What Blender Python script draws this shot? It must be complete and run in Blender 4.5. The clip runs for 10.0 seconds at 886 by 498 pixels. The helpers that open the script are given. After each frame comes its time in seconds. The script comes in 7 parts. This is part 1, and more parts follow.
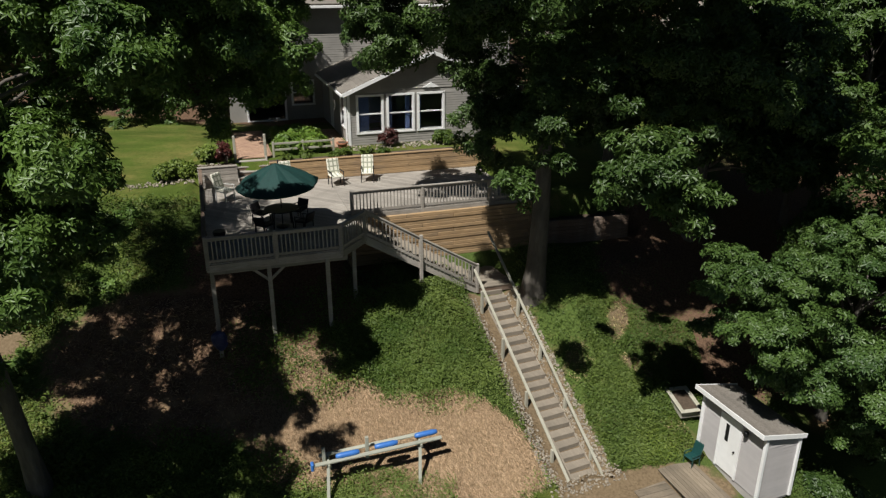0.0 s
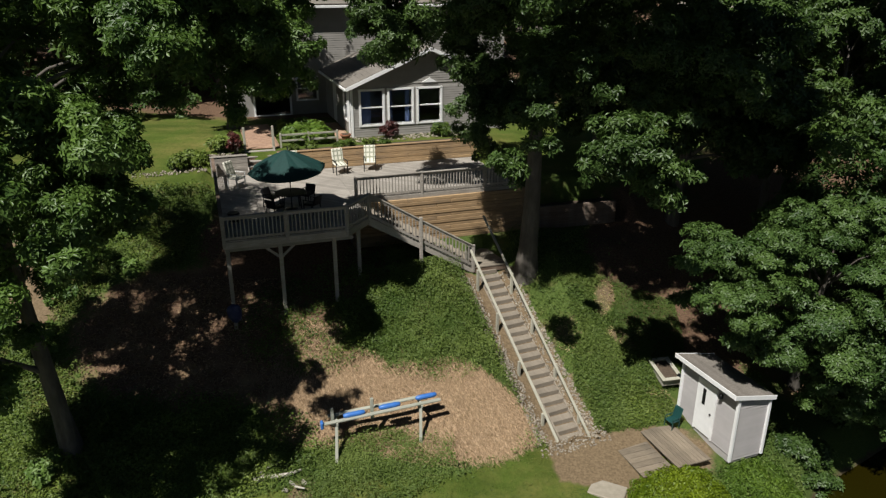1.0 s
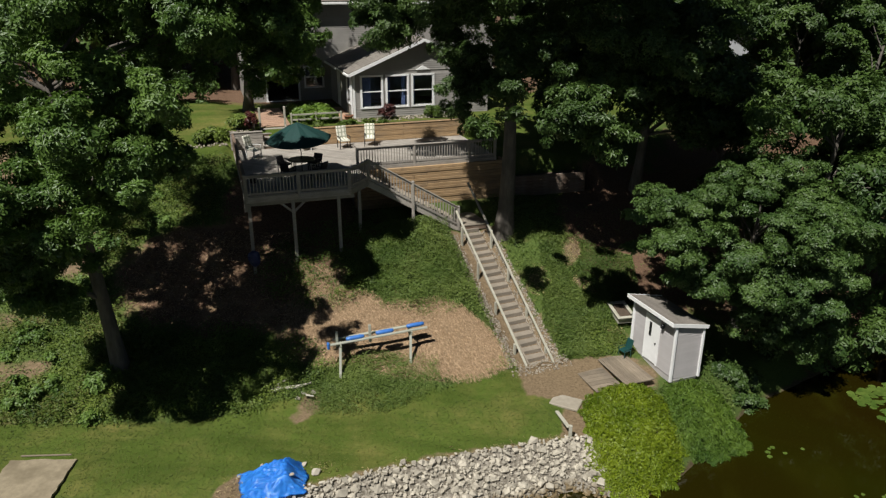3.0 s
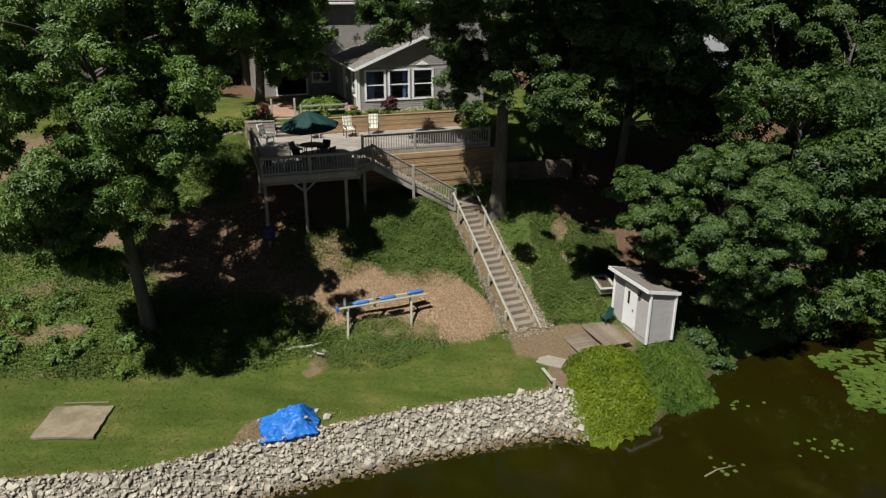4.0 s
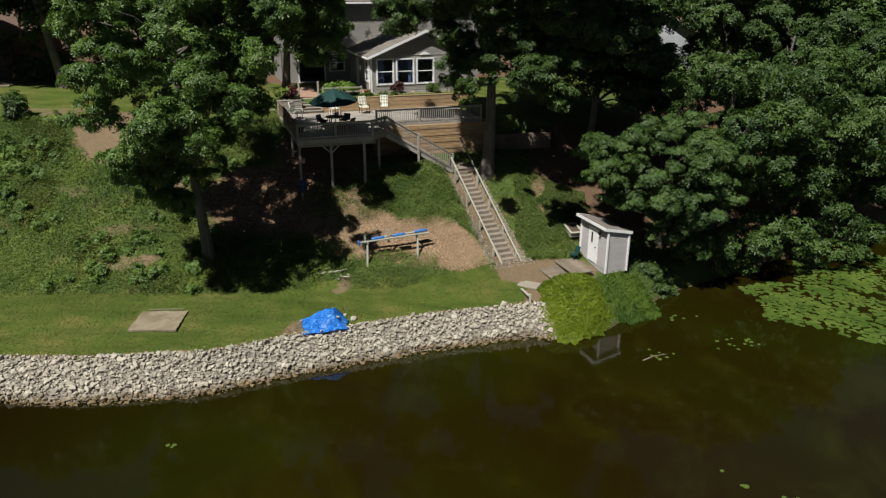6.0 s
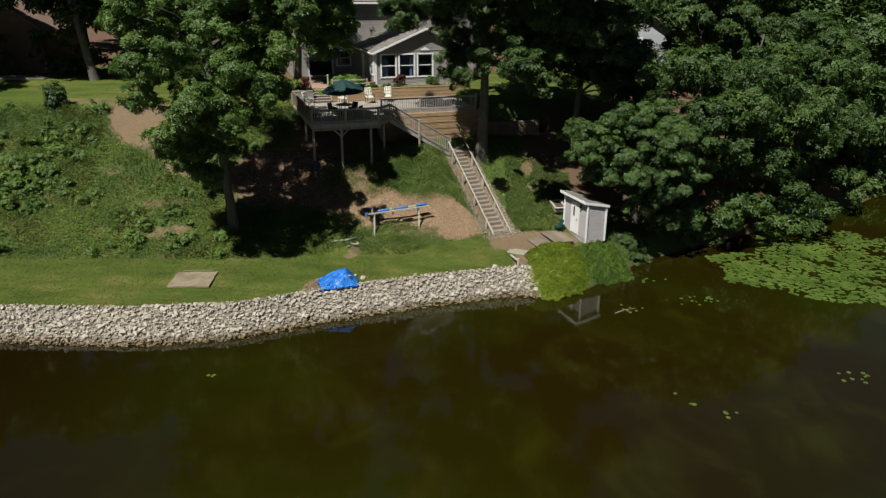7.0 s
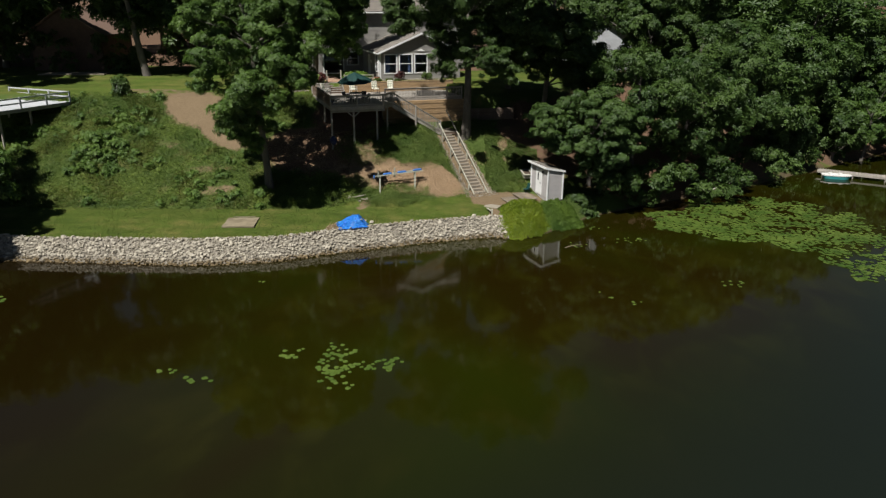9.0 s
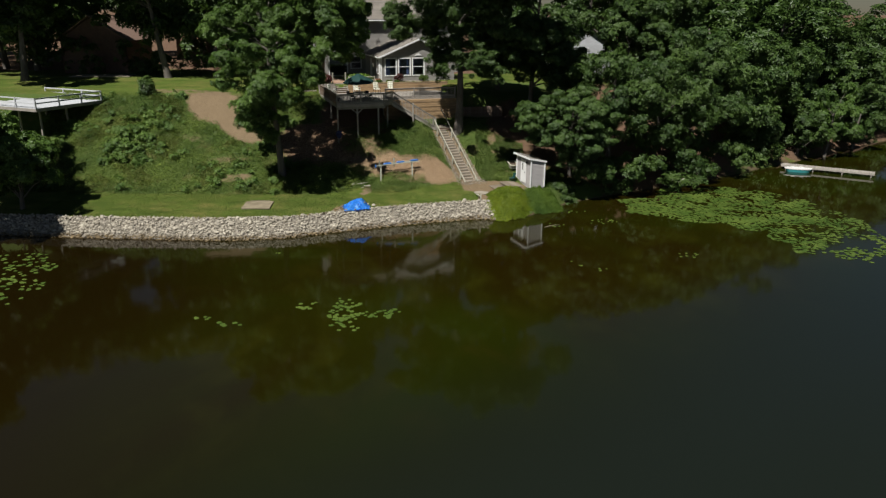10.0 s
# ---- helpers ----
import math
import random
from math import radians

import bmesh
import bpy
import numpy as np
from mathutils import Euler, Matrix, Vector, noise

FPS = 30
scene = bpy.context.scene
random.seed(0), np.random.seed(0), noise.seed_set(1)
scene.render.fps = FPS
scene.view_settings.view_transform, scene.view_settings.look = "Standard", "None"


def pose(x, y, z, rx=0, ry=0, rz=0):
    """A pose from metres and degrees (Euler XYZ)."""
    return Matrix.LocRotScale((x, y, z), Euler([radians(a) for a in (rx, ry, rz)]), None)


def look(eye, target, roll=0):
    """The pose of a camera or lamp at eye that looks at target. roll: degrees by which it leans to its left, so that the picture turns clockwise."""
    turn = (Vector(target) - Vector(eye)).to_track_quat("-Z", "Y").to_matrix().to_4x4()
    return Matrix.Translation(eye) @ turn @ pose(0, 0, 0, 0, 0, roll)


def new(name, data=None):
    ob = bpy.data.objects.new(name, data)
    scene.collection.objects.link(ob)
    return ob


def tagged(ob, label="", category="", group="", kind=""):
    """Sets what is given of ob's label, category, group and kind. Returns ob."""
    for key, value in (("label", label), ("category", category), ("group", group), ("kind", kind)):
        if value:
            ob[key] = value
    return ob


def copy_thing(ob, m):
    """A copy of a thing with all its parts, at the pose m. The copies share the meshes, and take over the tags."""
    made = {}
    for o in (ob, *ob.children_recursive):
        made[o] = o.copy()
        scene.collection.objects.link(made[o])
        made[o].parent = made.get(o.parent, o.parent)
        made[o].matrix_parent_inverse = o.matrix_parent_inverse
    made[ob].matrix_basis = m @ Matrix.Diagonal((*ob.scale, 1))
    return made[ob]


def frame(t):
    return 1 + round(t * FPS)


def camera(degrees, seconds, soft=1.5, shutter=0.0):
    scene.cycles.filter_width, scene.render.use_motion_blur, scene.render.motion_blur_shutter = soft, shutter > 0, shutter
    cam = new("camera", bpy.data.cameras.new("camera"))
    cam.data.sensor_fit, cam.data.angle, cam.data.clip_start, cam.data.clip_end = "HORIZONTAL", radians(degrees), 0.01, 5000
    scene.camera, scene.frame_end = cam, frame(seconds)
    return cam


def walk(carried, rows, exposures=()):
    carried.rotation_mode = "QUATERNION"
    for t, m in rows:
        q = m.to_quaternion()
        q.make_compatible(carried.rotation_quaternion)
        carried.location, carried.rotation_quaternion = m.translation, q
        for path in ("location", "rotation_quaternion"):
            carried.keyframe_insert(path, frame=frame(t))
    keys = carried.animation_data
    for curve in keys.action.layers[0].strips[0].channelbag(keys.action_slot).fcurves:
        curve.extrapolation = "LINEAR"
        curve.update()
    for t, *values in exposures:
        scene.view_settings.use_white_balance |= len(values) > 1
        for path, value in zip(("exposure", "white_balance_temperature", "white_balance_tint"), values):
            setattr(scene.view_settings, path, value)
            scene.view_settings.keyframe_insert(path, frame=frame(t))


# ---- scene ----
cam = camera(63.5, 10.0, soft=1.3)
# t, eye x y z, yaw, pitch, roll
PATH = [
    (0.0, 0.217, 0.863, 17.079, 2.204, -21.274, 0.054),
    (0.5, 0.165, -0.171, 17.021, 2.037, -21.088, 0.038),
    (1.0, 0.266, -1.237, 16.965, 1.990, -21.012, 0.030),
    (1.5, 0.454, -2.360, 16.912, 2.016, -20.973, 0.030),
    (2.0, 0.674, -3.564, 16.861, 2.077, -20.927, 0.035),
    (2.5, 0.890, -4.869, 16.813, 2.147, -20.859, 0.047),
    (3.0, 1.079, -6.296, 16.768, 2.205, -20.768, 0.064),
    (3.5, 1.229, -7.861, 16.725, 2.241, -20.661, 0.084),
    (4.0, 1.338, -9.578, 16.685, 2.247, -20.550, 0.109),
    (4.5, 1.410, -11.459, 16.647, 2.225, -20.446, 0.135),
    (5.0, 1.459, -13.512, 16.613, 2.177, -20.355, 0.164),
    (5.5, 1.499, -15.743, 16.581, 2.111, -20.278, 0.194),
    (6.0, 1.547, -18.154, 16.551, 2.033, -20.208, 0.225),
    (6.5, 1.622, -20.744, 16.525, 1.955, -20.133, 0.255),
    (7.0, 1.739, -23.509, 16.502, 1.884, -20.036, 0.284),
    (7.5, 1.911, -26.441, 16.481, 1.828, -19.897, 0.311),
    (8.0, 2.146, -29.527, 16.463, 1.794, -19.701, 0.335),
    (8.5, 2.444, -32.753, 16.449, 1.781, -19.441, 0.356),
    (9.0, 2.794, -36.096, 16.437, 1.788, -19.124, 0.373),
    (9.5, 3.177, -39.534, 16.428, 1.805, -18.779, 0.385),
    (10.0, 3.560, -43.036, 16.423, 1.818, -18.472, 0.391),
]
walk(cam, [(t, pose(x, y, z, 90 + pitch, 0, yaw) @ pose(0, 0, 0, 0, 0, roll)) for t, x, y, z, yaw, pitch, roll in PATH])

# ---------- light ----------
SUN_DIR = Vector((-0.34, -0.57, 1.0)).normalized()      # towards the sun
world = bpy.data.worlds.new("sky")
scene.world = world
world.use_nodes = True
wn = world.node_tree
sky = wn.nodes.new("ShaderNodeTexSky")
sky.sky_type = "NISHITA"
sky.sun_disc = False
sky.dust_density, sky.ozone_density = 0.2, 2.5
sky.sun_elevation = math.asin(SUN_DIR.z)
sky.sun_rotation = math.atan2(SUN_DIR.x, SUN_DIR.y)
wn.links.new(sky.outputs[0], wn.nodes["Background"].inputs[0])
wn.nodes["Background"].inputs[1].default_value = 0.0175
sun = new("sun", bpy.data.lights.new("sun", "SUN"))
sun.data.energy, sun.data.angle, sun.data.color = 5.0, radians(0.53), (1.0, 0.975, 0.92)
sun.matrix_basis = look((0, 0, 60), Vector((0, 0, 60)) - SUN_DIR)
scene.view_settings.exposure = 0.31


# ---------- materials ----------
def rgb(c):
    return (*c, 1.0)


def M(name, a, b, scale=4.0, rough=0.8, bump=0.3, dirt=None, dirt_scale=0.6, dirt_amount=0.4, metal=0.0, stretch=(1, 1, 1), local=False, vary=0.0, island=0.0, spec=0.4, detail=6.0, bump_dist=0.02):
    """Two tones mixed by a fine noise, a third by a coarse one, relief from the fine noise."""
    m = bpy.data.materials.new(name)
    m.use_nodes = True
    nt = m.node_tree
    p = nt.nodes["Principled BSDF"]
    p.inputs["Roughness"].default_value = rough
    p.inputs["Metallic"].default_value = metal
    p.inputs["Specular IOR Level"].default_value = spec
    if local:
        tc = nt.nodes.new("ShaderNodeTexCoord").outputs["Object"]
    else:
        tc = nt.nodes.new("ShaderNodeNewGeometry").outputs["Position"]
    info = nt.nodes.new("ShaderNodeObjectInfo")
    mp = nt.nodes.new("ShaderNodeMapping")
    mp.inputs["Scale"].default_value = stretch
    nt.links.new(tc, mp.inputs["Vector"])
    if local:
        mul = nt.nodes.new("ShaderNodeVectorMath")
        mul.operation = "SCALE"
        mul.inputs[0].default_value = (37.0, 19.0, 53.0)
        nt.links.new(info.outputs["Random"], mul.inputs["Scale"])
        nt.links.new(mul.outputs[0], mp.inputs["Location"])
    n1 = nt.nodes.new("ShaderNodeTexNoise")
    n1.inputs["Scale"].default_value = scale
    n1.inputs["Detail"].default_value = detail
    n1.inputs["Roughness"].default_value = 0.65
    nt.links.new(mp.outputs[0], n1.inputs["Vector"])
    r1 = nt.nodes.new("ShaderNodeMapRange")
    r1.inputs[1].default_value, r1.inputs[2].default_value = 0.3, 0.7
    nt.links.new(n1.outputs["Fac"], r1.inputs[0])
    mix = nt.nodes.new("ShaderNodeMix")
    mix.data_type = "RGBA"
    mix.inputs[6].default_value, mix.inputs[7].default_value = rgb(a), rgb(b)
    nt.links.new(r1.outputs[0], mix.inputs[0])
    col = mix.outputs[2]
    if dirt:
        n2 = nt.nodes.new("ShaderNodeTexNoise")
        n2.inputs["Scale"].default_value = dirt_scale
        n2.inputs["Detail"].default_value = 5.0
        nt.links.new(tc, n2.inputs["Vector"])
        r2 = nt.nodes.new("ShaderNodeMapRange")
        r2.inputs[1].default_value, r2.inputs[2].default_value, r2.inputs[4].default_value = 0.45, 0.7, dirt_amount
        nt.links.new(n2.outputs["Fac"], r2.inputs[0])
        mx = nt.nodes.new("ShaderNodeMix")
        mx.data_type = "RGBA"
        mx.inputs[7].default_value = rgb(dirt)
        nt.links.new(r2.outputs[0], mx.inputs[0])
        nt.links.new(col, mx.inputs[6])
        col = mx.outputs[2]
    if vary or island:
        src = info.outputs["Random"]
        if island:
            src = nt.nodes.new("ShaderNodeNewGeometry").outputs["Random Per Island"]
        r3 = nt.nodes.new("ShaderNodeMapRange")
        k = vary or island
        r3.inputs[3].default_value, r3.inputs[4].default_value = 1 - k, 1 + k
        nt.links.new(src, r3.inputs[0])
        hs = nt.nodes.new("ShaderNodeHueSaturation")
        nt.links.new(r3.outputs[0], hs.inputs["Value"])
        nt.links.new(col, hs.inputs["Color"])
        col = hs.outputs[0]
    nt.links.new(col, p.inputs["Base Color"])
    if bump:
        bp = nt.nodes.new("ShaderNodeBump")
        bp.inputs["Strength"].default_value, bp.inputs["Distance"].default_value = bump, bump_dist
        nt.links.new(n1.outputs["Fac"], bp.inputs["Height"])
        nt.links.new(bp.outputs[0], p.inputs["Normal"])
    return m


def leaf_material(name, a, b, back, sheen=0.42):
    """Leaves: tone by leaf, some light through the blade."""
    m = bpy.data.materials.new(name)
    m.use_nodes = True
    nt = m.node_tree
    p = nt.nodes["Principled BSDF"]
    p.inputs["Roughness"].default_value = sheen
    p.inputs["Specular IOR Level"].default_value = 0.35
    geo = nt.nodes.new("ShaderNodeNewGeometry")
    n = nt.nodes.new("ShaderNodeTexNoise")
    n.inputs["Scale"].default_value = 0.45
    nt.links.new(geo.outputs["Position"], n.inputs["Vector"])
    add = nt.nodes.new("ShaderNodeMath")
    add.operation = "MULTIPLY_ADD"
    add.inputs[1].default_value = 0.6
    nt.links.new(geo.outputs["Random Per Island"], add.inputs[0])
    sub = nt.nodes.new("ShaderNodeMath")
    sub.operation = "MULTIPLY_ADD"
    sub.inputs[1].default_value, sub.inputs[2].default_value = 2.3, -0.95
    nt.links.new(n.outputs["Fac"], sub.inputs[0])
    nt.links.new(sub.outputs[0], add.inputs[2])
    mix = nt.nodes.new("ShaderNodeMix")
    mix.data_type = "RGBA"
    mix.inputs[6].default_value, mix.inputs[7].default_value = rgb(a), rgb(b)
    nt.links.new(add.outputs[0], mix.inputs[0])
    nt.links.new(mix.outputs[2], p.inputs["Base Color"])
    tr = nt.nodes.new("ShaderNodeBsdfTranslucent")
    tr.inputs[0].default_value = rgb(back)
    ms = nt.nodes.new("ShaderNodeMixShader")
    ms.inputs[0].default_value = 0.22
    nt.links.new(p.outputs[0], ms.inputs[1])
    nt.links.new(tr.outputs[0], ms.inputs[2])
    nt.links.new(ms.outputs[0], nt.nodes["Material Output"].inputs["Surface"])
    return m


def plain(name, c, rough=0.5, metal=0.0, spec=0.5):
    m = bpy.data.materials.new(name)
    m.use_nodes = True
    p = m.node_tree.nodes["Principled BSDF"]
    p.inputs["Base Color"].default_value = rgb(c)
    p.inputs["Roughness"].default_value, p.inputs["Metallic"].default_value = rough, metal
    p.inputs["Specular IOR Level"].default_value = spec
    return m


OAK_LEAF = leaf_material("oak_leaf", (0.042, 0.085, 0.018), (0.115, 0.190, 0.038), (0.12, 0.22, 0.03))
# Darker leaf for the shaded trees: part of their shade is in this colour.
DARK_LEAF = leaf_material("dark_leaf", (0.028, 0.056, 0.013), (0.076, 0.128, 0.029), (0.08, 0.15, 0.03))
FAR_LEAF = leaf_material("far_leaf", (0.026, 0.056, 0.013), (0.076, 0.128, 0.026), (0.085, 0.16, 0.028), 0.5)
LIME_LEAF = leaf_material("lime_leaf", (0.075, 0.125, 0.006), (0.19, 0.245, 0.012), (0.22, 0.30, 0.02), 0.45)
WEED_LEAF = leaf_material("weed_leaf", (0.036, 0.074, 0.010), (0.160, 0.212, 0.036), (0.12, 0.20, 0.04), 0.5)
LAWN_LEAF = leaf_material("lawn_leaf", (0.034, 0.066, 0.007), (0.128, 0.142, 0.022), (0.10, 0.15, 0.03), 0.6)
MAPLE_LEAF = leaf_material("maple_leaf", (0.034, 0.070, 0.018), (0.088, 0.146, 0.034), (0.10, 0.18, 0.03))
GRASS_LEAF = leaf_material("grass_leaf", (0.10, 0.13, 0.025), (0.23, 0.235, 0.07), (0.2, 0.24, 0.06), 0.6)
BRAMBLE_LEAF = leaf_material("bramble_leaf", (0.050, 0.100, 0.020), (0.135, 0.215, 0.042), (0.13, 0.22, 0.04), 0.5)
BUSH_LEAF = leaf_material("bush_leaf", (0.040, 0.092, 0.010), (0.125, 0.200, 0.022), (0.14, 0.22, 0.03), 0.55)
MEADOW_LEAF = leaf_material("meadow_leaf", (0.058, 0.105, 0.018), (0.155, 0.205, 0.045), (0.14, 0.21, 0.04), 0.55)
GARDEN_LEAF = leaf_material("garden_leaf", (0.08, 0.15, 0.02), (0.19, 0.27, 0.04), (0.2, 0.3, 0.04), 0.45)
PURPLE_LEAF = leaf_material("purple_leaf", (0.05, 0.018, 0.016), (0.10, 0.03, 0.025), (0.1, 0.03, 0.02), 0.45)
PAD_LEAF = leaf_material("pad_leaf", (0.050, 0.098, 0.016), (0.125, 0.180, 0.034), (0.1, 0.15, 0.03), 0.4)
BARK = M("bark", (0.075, 0.064, 0.053), (0.155, 0.138, 0.118), 6.0, 0.9, 0.9, (0.06, 0.055, 0.045), 0.9, 0.6, stretch=(1, 1, 0.25), bump_dist=0.06)
GREY_WOOD = M("grey_wood", (0.235, 0.21, 0.18), (0.37, 0.34, 0.30), 3.0, 0.85, 0.4, (0.17, 0.15, 0.13), 1.4, 0.5, stretch=(1, 14, 14), local=True, vary=0.16)
WHITE_WOOD = M("white_wood", (0.38, 0.39, 0.41), (0.53, 0.545, 0.56), 3.0, 0.8, 0.3, (0.34, 0.34, 0.34), 1.2, 0.4, stretch=(1, 14, 14), local=True, vary=0.08)
PALE_WOOD = M("pale_wood", (0.31, 0.295, 0.24), (0.45, 0.43, 0.35), 3.0, 0.85, 0.35, (0.27, 0.26, 0.18), 1.2, 0.5, stretch=(1, 14, 14), local=True, vary=0.12)
RACK_WOOD = M("rack_wood", (0.26, 0.265, 0.215), (0.39, 0.39, 0.33), 3.0, 0.85, 0.35, (0.20, 0.22, 0.16), 1.2, 0.5, stretch=(1, 14, 14), local=True, vary=0.12)
TIMBER = M("timber", (0.25, 0.16, 0.08), (0.42, 0.285, 0.155), 2.5, 0.85, 0.5, (0.20, 0.15, 0.10), 0.9, 0.6, stretch=(1, 12, 12), local=True, vary=0.14)
DARK_WOOD = M("dark_wood", (0.10, 0.065, 0.045), (0.20, 0.14, 0.10), 3.0, 0.8, 0.4, (0.28, 0.24, 0.2), 2.0, 0.4, stretch=(1, 14, 14), local=True, vary=0.12)
OLD_BOARD = M("old_board", (0.15, 0.12, 0.085), (0.245, 0.20, 0.148), 3.0, 0.9, 0.5, (0.10, 0.085, 0.065), 1.6, 0.6, stretch=(1, 12, 12), local=True, vary=0.2)
TREAD = M("tread", (0.185, 0.155, 0.12), (0.28, 0.24, 0.19), 3.0, 0.9, 0.4, (0.16, 0.14, 0.11), 1.5, 0.5, stretch=(1, 12, 12), local=True, vary=0.1)
SIDING = M("siding", (0.37, 0.35, 0.345), (0.43, 0.405, 0.40), 1.5, 0.55, 0.1, (0.36, 0.34, 0.32), 0.5, 0.4, vary=0.03)
HOUSE_SIDING = M("house_siding", (0.25, 0.238, 0.22), (0.31, 0.295, 0.27), 1.5, 0.55, 0.1, (0.21, 0.20, 0.185), 0.5, 0.4, vary=0.03)
WHITE = M("white_paint", (0.74, 0.74, 0.73), (0.82, 0.82, 0.81), 3.0, 0.45, 0.05, (0.62, 0.61, 0.58), 1.0, 0.4)
SHINGLE = M("shingle", (0.13, 0.115, 0.10), (0.235, 0.21, 0.18), 14.0, 0.95, 0.6, (0.13, 0.12, 0.105), 0.7, 0.5, vary=0.12)
STONE = M("stone", (0.285, 0.257, 0.206), (0.48, 0.435, 0.352), 5.0, 0.85, 0.5, (0.24, 0.215, 0.175), 1.1, 0.5, vary=0.17, bump_dist=0.03)
STONE_JOINED = M("stone_joined", (0.285, 0.257, 0.206), (0.48, 0.435, 0.352), 5.0, 0.85, 0.5, (0.24, 0.215, 0.175), 1.1, 0.5, island=0.17, bump_dist=0.03)


def waterline(m):
    """Brown algae and wet dirt on the stones where the lake laps at them."""
    nt = m.node_tree
    p = nt.nodes["Principled BSDF"]
    src = p.inputs["Base Color"].links[0].from_socket
    geo = nt.nodes.new("ShaderNodeNewGeometry")
    sep = nt.nodes.new("ShaderNodeSeparateXYZ")
    nt.links.new(geo.outputs["Position"], sep.inputs[0])
    n = nt.nodes.new("ShaderNodeTexNoise")
    n.inputs["Scale"].default_value = 2.2
    nt.links.new(geo.outputs["Position"], n.inputs["Vector"])
    h = nt.nodes.new("ShaderNodeMath")
    h.operation = "MULTIPLY_ADD"
    h.inputs[1].default_value = -0.45
    nt.links.new(n.outputs["Fac"], h.inputs[0])
    nt.links.new(sep.outputs[2], h.inputs[2])
    r = nt.nodes.new("ShaderNodeMapRange")
    r.inputs[1].default_value, r.inputs[2].default_value = 0.12, -0.1
    nt.links.new(h.outputs[0], r.inputs[0])
    x = nt.nodes.new("ShaderNodeMix")
    x.data_type = "RGBA"
    x.blend_type = "MULTIPLY"
    x.inputs[7].default_value = rgb((0.42, 0.34, 0.22))
    nt.links.new(r.outputs[0], x.inputs[0])
    nt.links.new(src, x.inputs[6])
    nt.links.new(x.outputs[2], p.inputs["Base Color"])


waterline(STONE)
waterline(STONE_JOINED)
PEBBLE = M("pebble", (0.18, 0.155, 0.12), (0.36, 0.315, 0.25), 9.0, 0.9, 0.3, island=0.25)
CONCRETE = M("concrete", (0.14, 0.117, 0.082), (0.22, 0.19, 0.14), 5.0, 0.9, 0.3, (0.30, 0.26, 0.19), 0.8, 0.5)
SLAB = M("sandy_slab", (0.19, 0.157, 0.105), (0.27, 0.225, 0.15), 5.0, 0.9, 0.3, (0.13, 0.105, 0.065), 1.3, 0.8)
PAD_STONE = M("pale_concrete", (0.25, 0.22, 0.17), (0.33, 0.295, 0.235), 5.0, 0.9, 0.3, (0.19, 0.16, 0.12), 0.8, 0.5)
BRICK = M("brick_paving", (0.30, 0.18, 0.12), (0.42, 0.28, 0.19), 6.0, 0.9, 0.4, (0.26, 0.16, 0.12), 1.0, 0.5, vary=0.12)
TARP = M("tarp", (0.03, 0.24, 0.78), (0.05, 0.32, 0.88), 3.0, 0.4, 0.2, (0.10, 0.34, 0.80), 1.6, 0.5)
BLUE_PLASTIC = M("blue_plastic", (0.03, 0.12, 0.38), (0.045, 0.16, 0.46), 4.0, 0.4, 0.1)
GREEN_CANVAS = M("green_canvas", (0.003, 0.027, 0.024), (0.005, 0.042, 0.036), 12.0, 0.75, 0.2)
DARK_METAL = plain("dark_metal", (0.022, 0.022, 0.024), 0.45, 0.6)
CUSHION = M("cushion", (0.62, 0.60, 0.50), (0.72, 0.70, 0.60), 8.0, 0.9, 0.2)
CUSHION_BAND = M("cushion_band", (0.26, 0.27, 0.20), (0.33, 0.34, 0.26), 8.0, 0.9, 0.2)
PLASTIC = M("white_plastic", (0.66, 0.65, 0.62), (0.76, 0.75, 0.72), 4.0, 0.4, 0.05)
GREEN_PLASTIC = M("green_plastic", (0.008, 0.040, 0.038), (0.014, 0.06, 0.055), 4.0, 0.4, 0.05)
TERRACOTTA = M("terracotta", (0.26, 0.10, 0.055), (0.36, 0.16, 0.09), 6.0, 0.8, 0.3)
SOIL = M("soil", (0.045, 0.032, 0.022), (0.10, 0.072, 0.05), 12.0, 0.95, 0.8)
PANE_TINT = M("curtain", (0.055, 0.075, 0.14), (0.09, 0.11, 0.19), 3.0, 0.9, 0.2)
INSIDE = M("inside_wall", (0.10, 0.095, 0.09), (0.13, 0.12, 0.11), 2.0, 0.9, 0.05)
STRAW = M("straw", (0.21, 0.137, 0.076), (0.43, 0.31, 0.195), 9.0, 0.9, 0.2, island=0.3)
BUNDLE = M("bundle_cloth", (0.006, 0.010, 0.05), (0.015, 0.022, 0.10), 7.0, 0.6, 0.4, (0.12, 0.13, 0.2), 5.0, 0.6)
DRY_GRASS = M("dry_grass", (0.34, 0.27, 0.13), (0.50, 0.41, 0.22), 6.0, 0.9, 0.0, island=0.25)
DRIFTWOOD = M("driftwood", (0.34, 0.31, 0.26), (0.50, 0.46, 0.40), 4.0, 0.9, 0.4)
BROWN_SIDING = M("brown_siding", (0.075, 0.045, 0.032), (0.12, 0.075, 0.055), 2.0, 0.8, 0.2)
BROWN_ROOF = M("brown_roof", (0.16, 0.10, 0.075), (0.25, 0.165, 0.125), 12.0, 0.95, 0.5)
BOAT_HULL = M("boat_hull", (0.05, 0.32, 0.34), (0.07, 0.38, 0.40), 2.0, 0.25, 0.02)
GLASS = bpy.data.materials.new("window_glass")
GLASS.use_nodes = True
gp = GLASS.node_tree.nodes["Principled BSDF"]
gp.inputs["Base Color"].default_value = (0.75, 0.85, 0.95, 1)
gp.inputs["Roughness"].default_value, gp.inputs["Transmission Weight"].default_value, gp.inputs["IOR"].default_value = 0.02, 1.0, 1.45


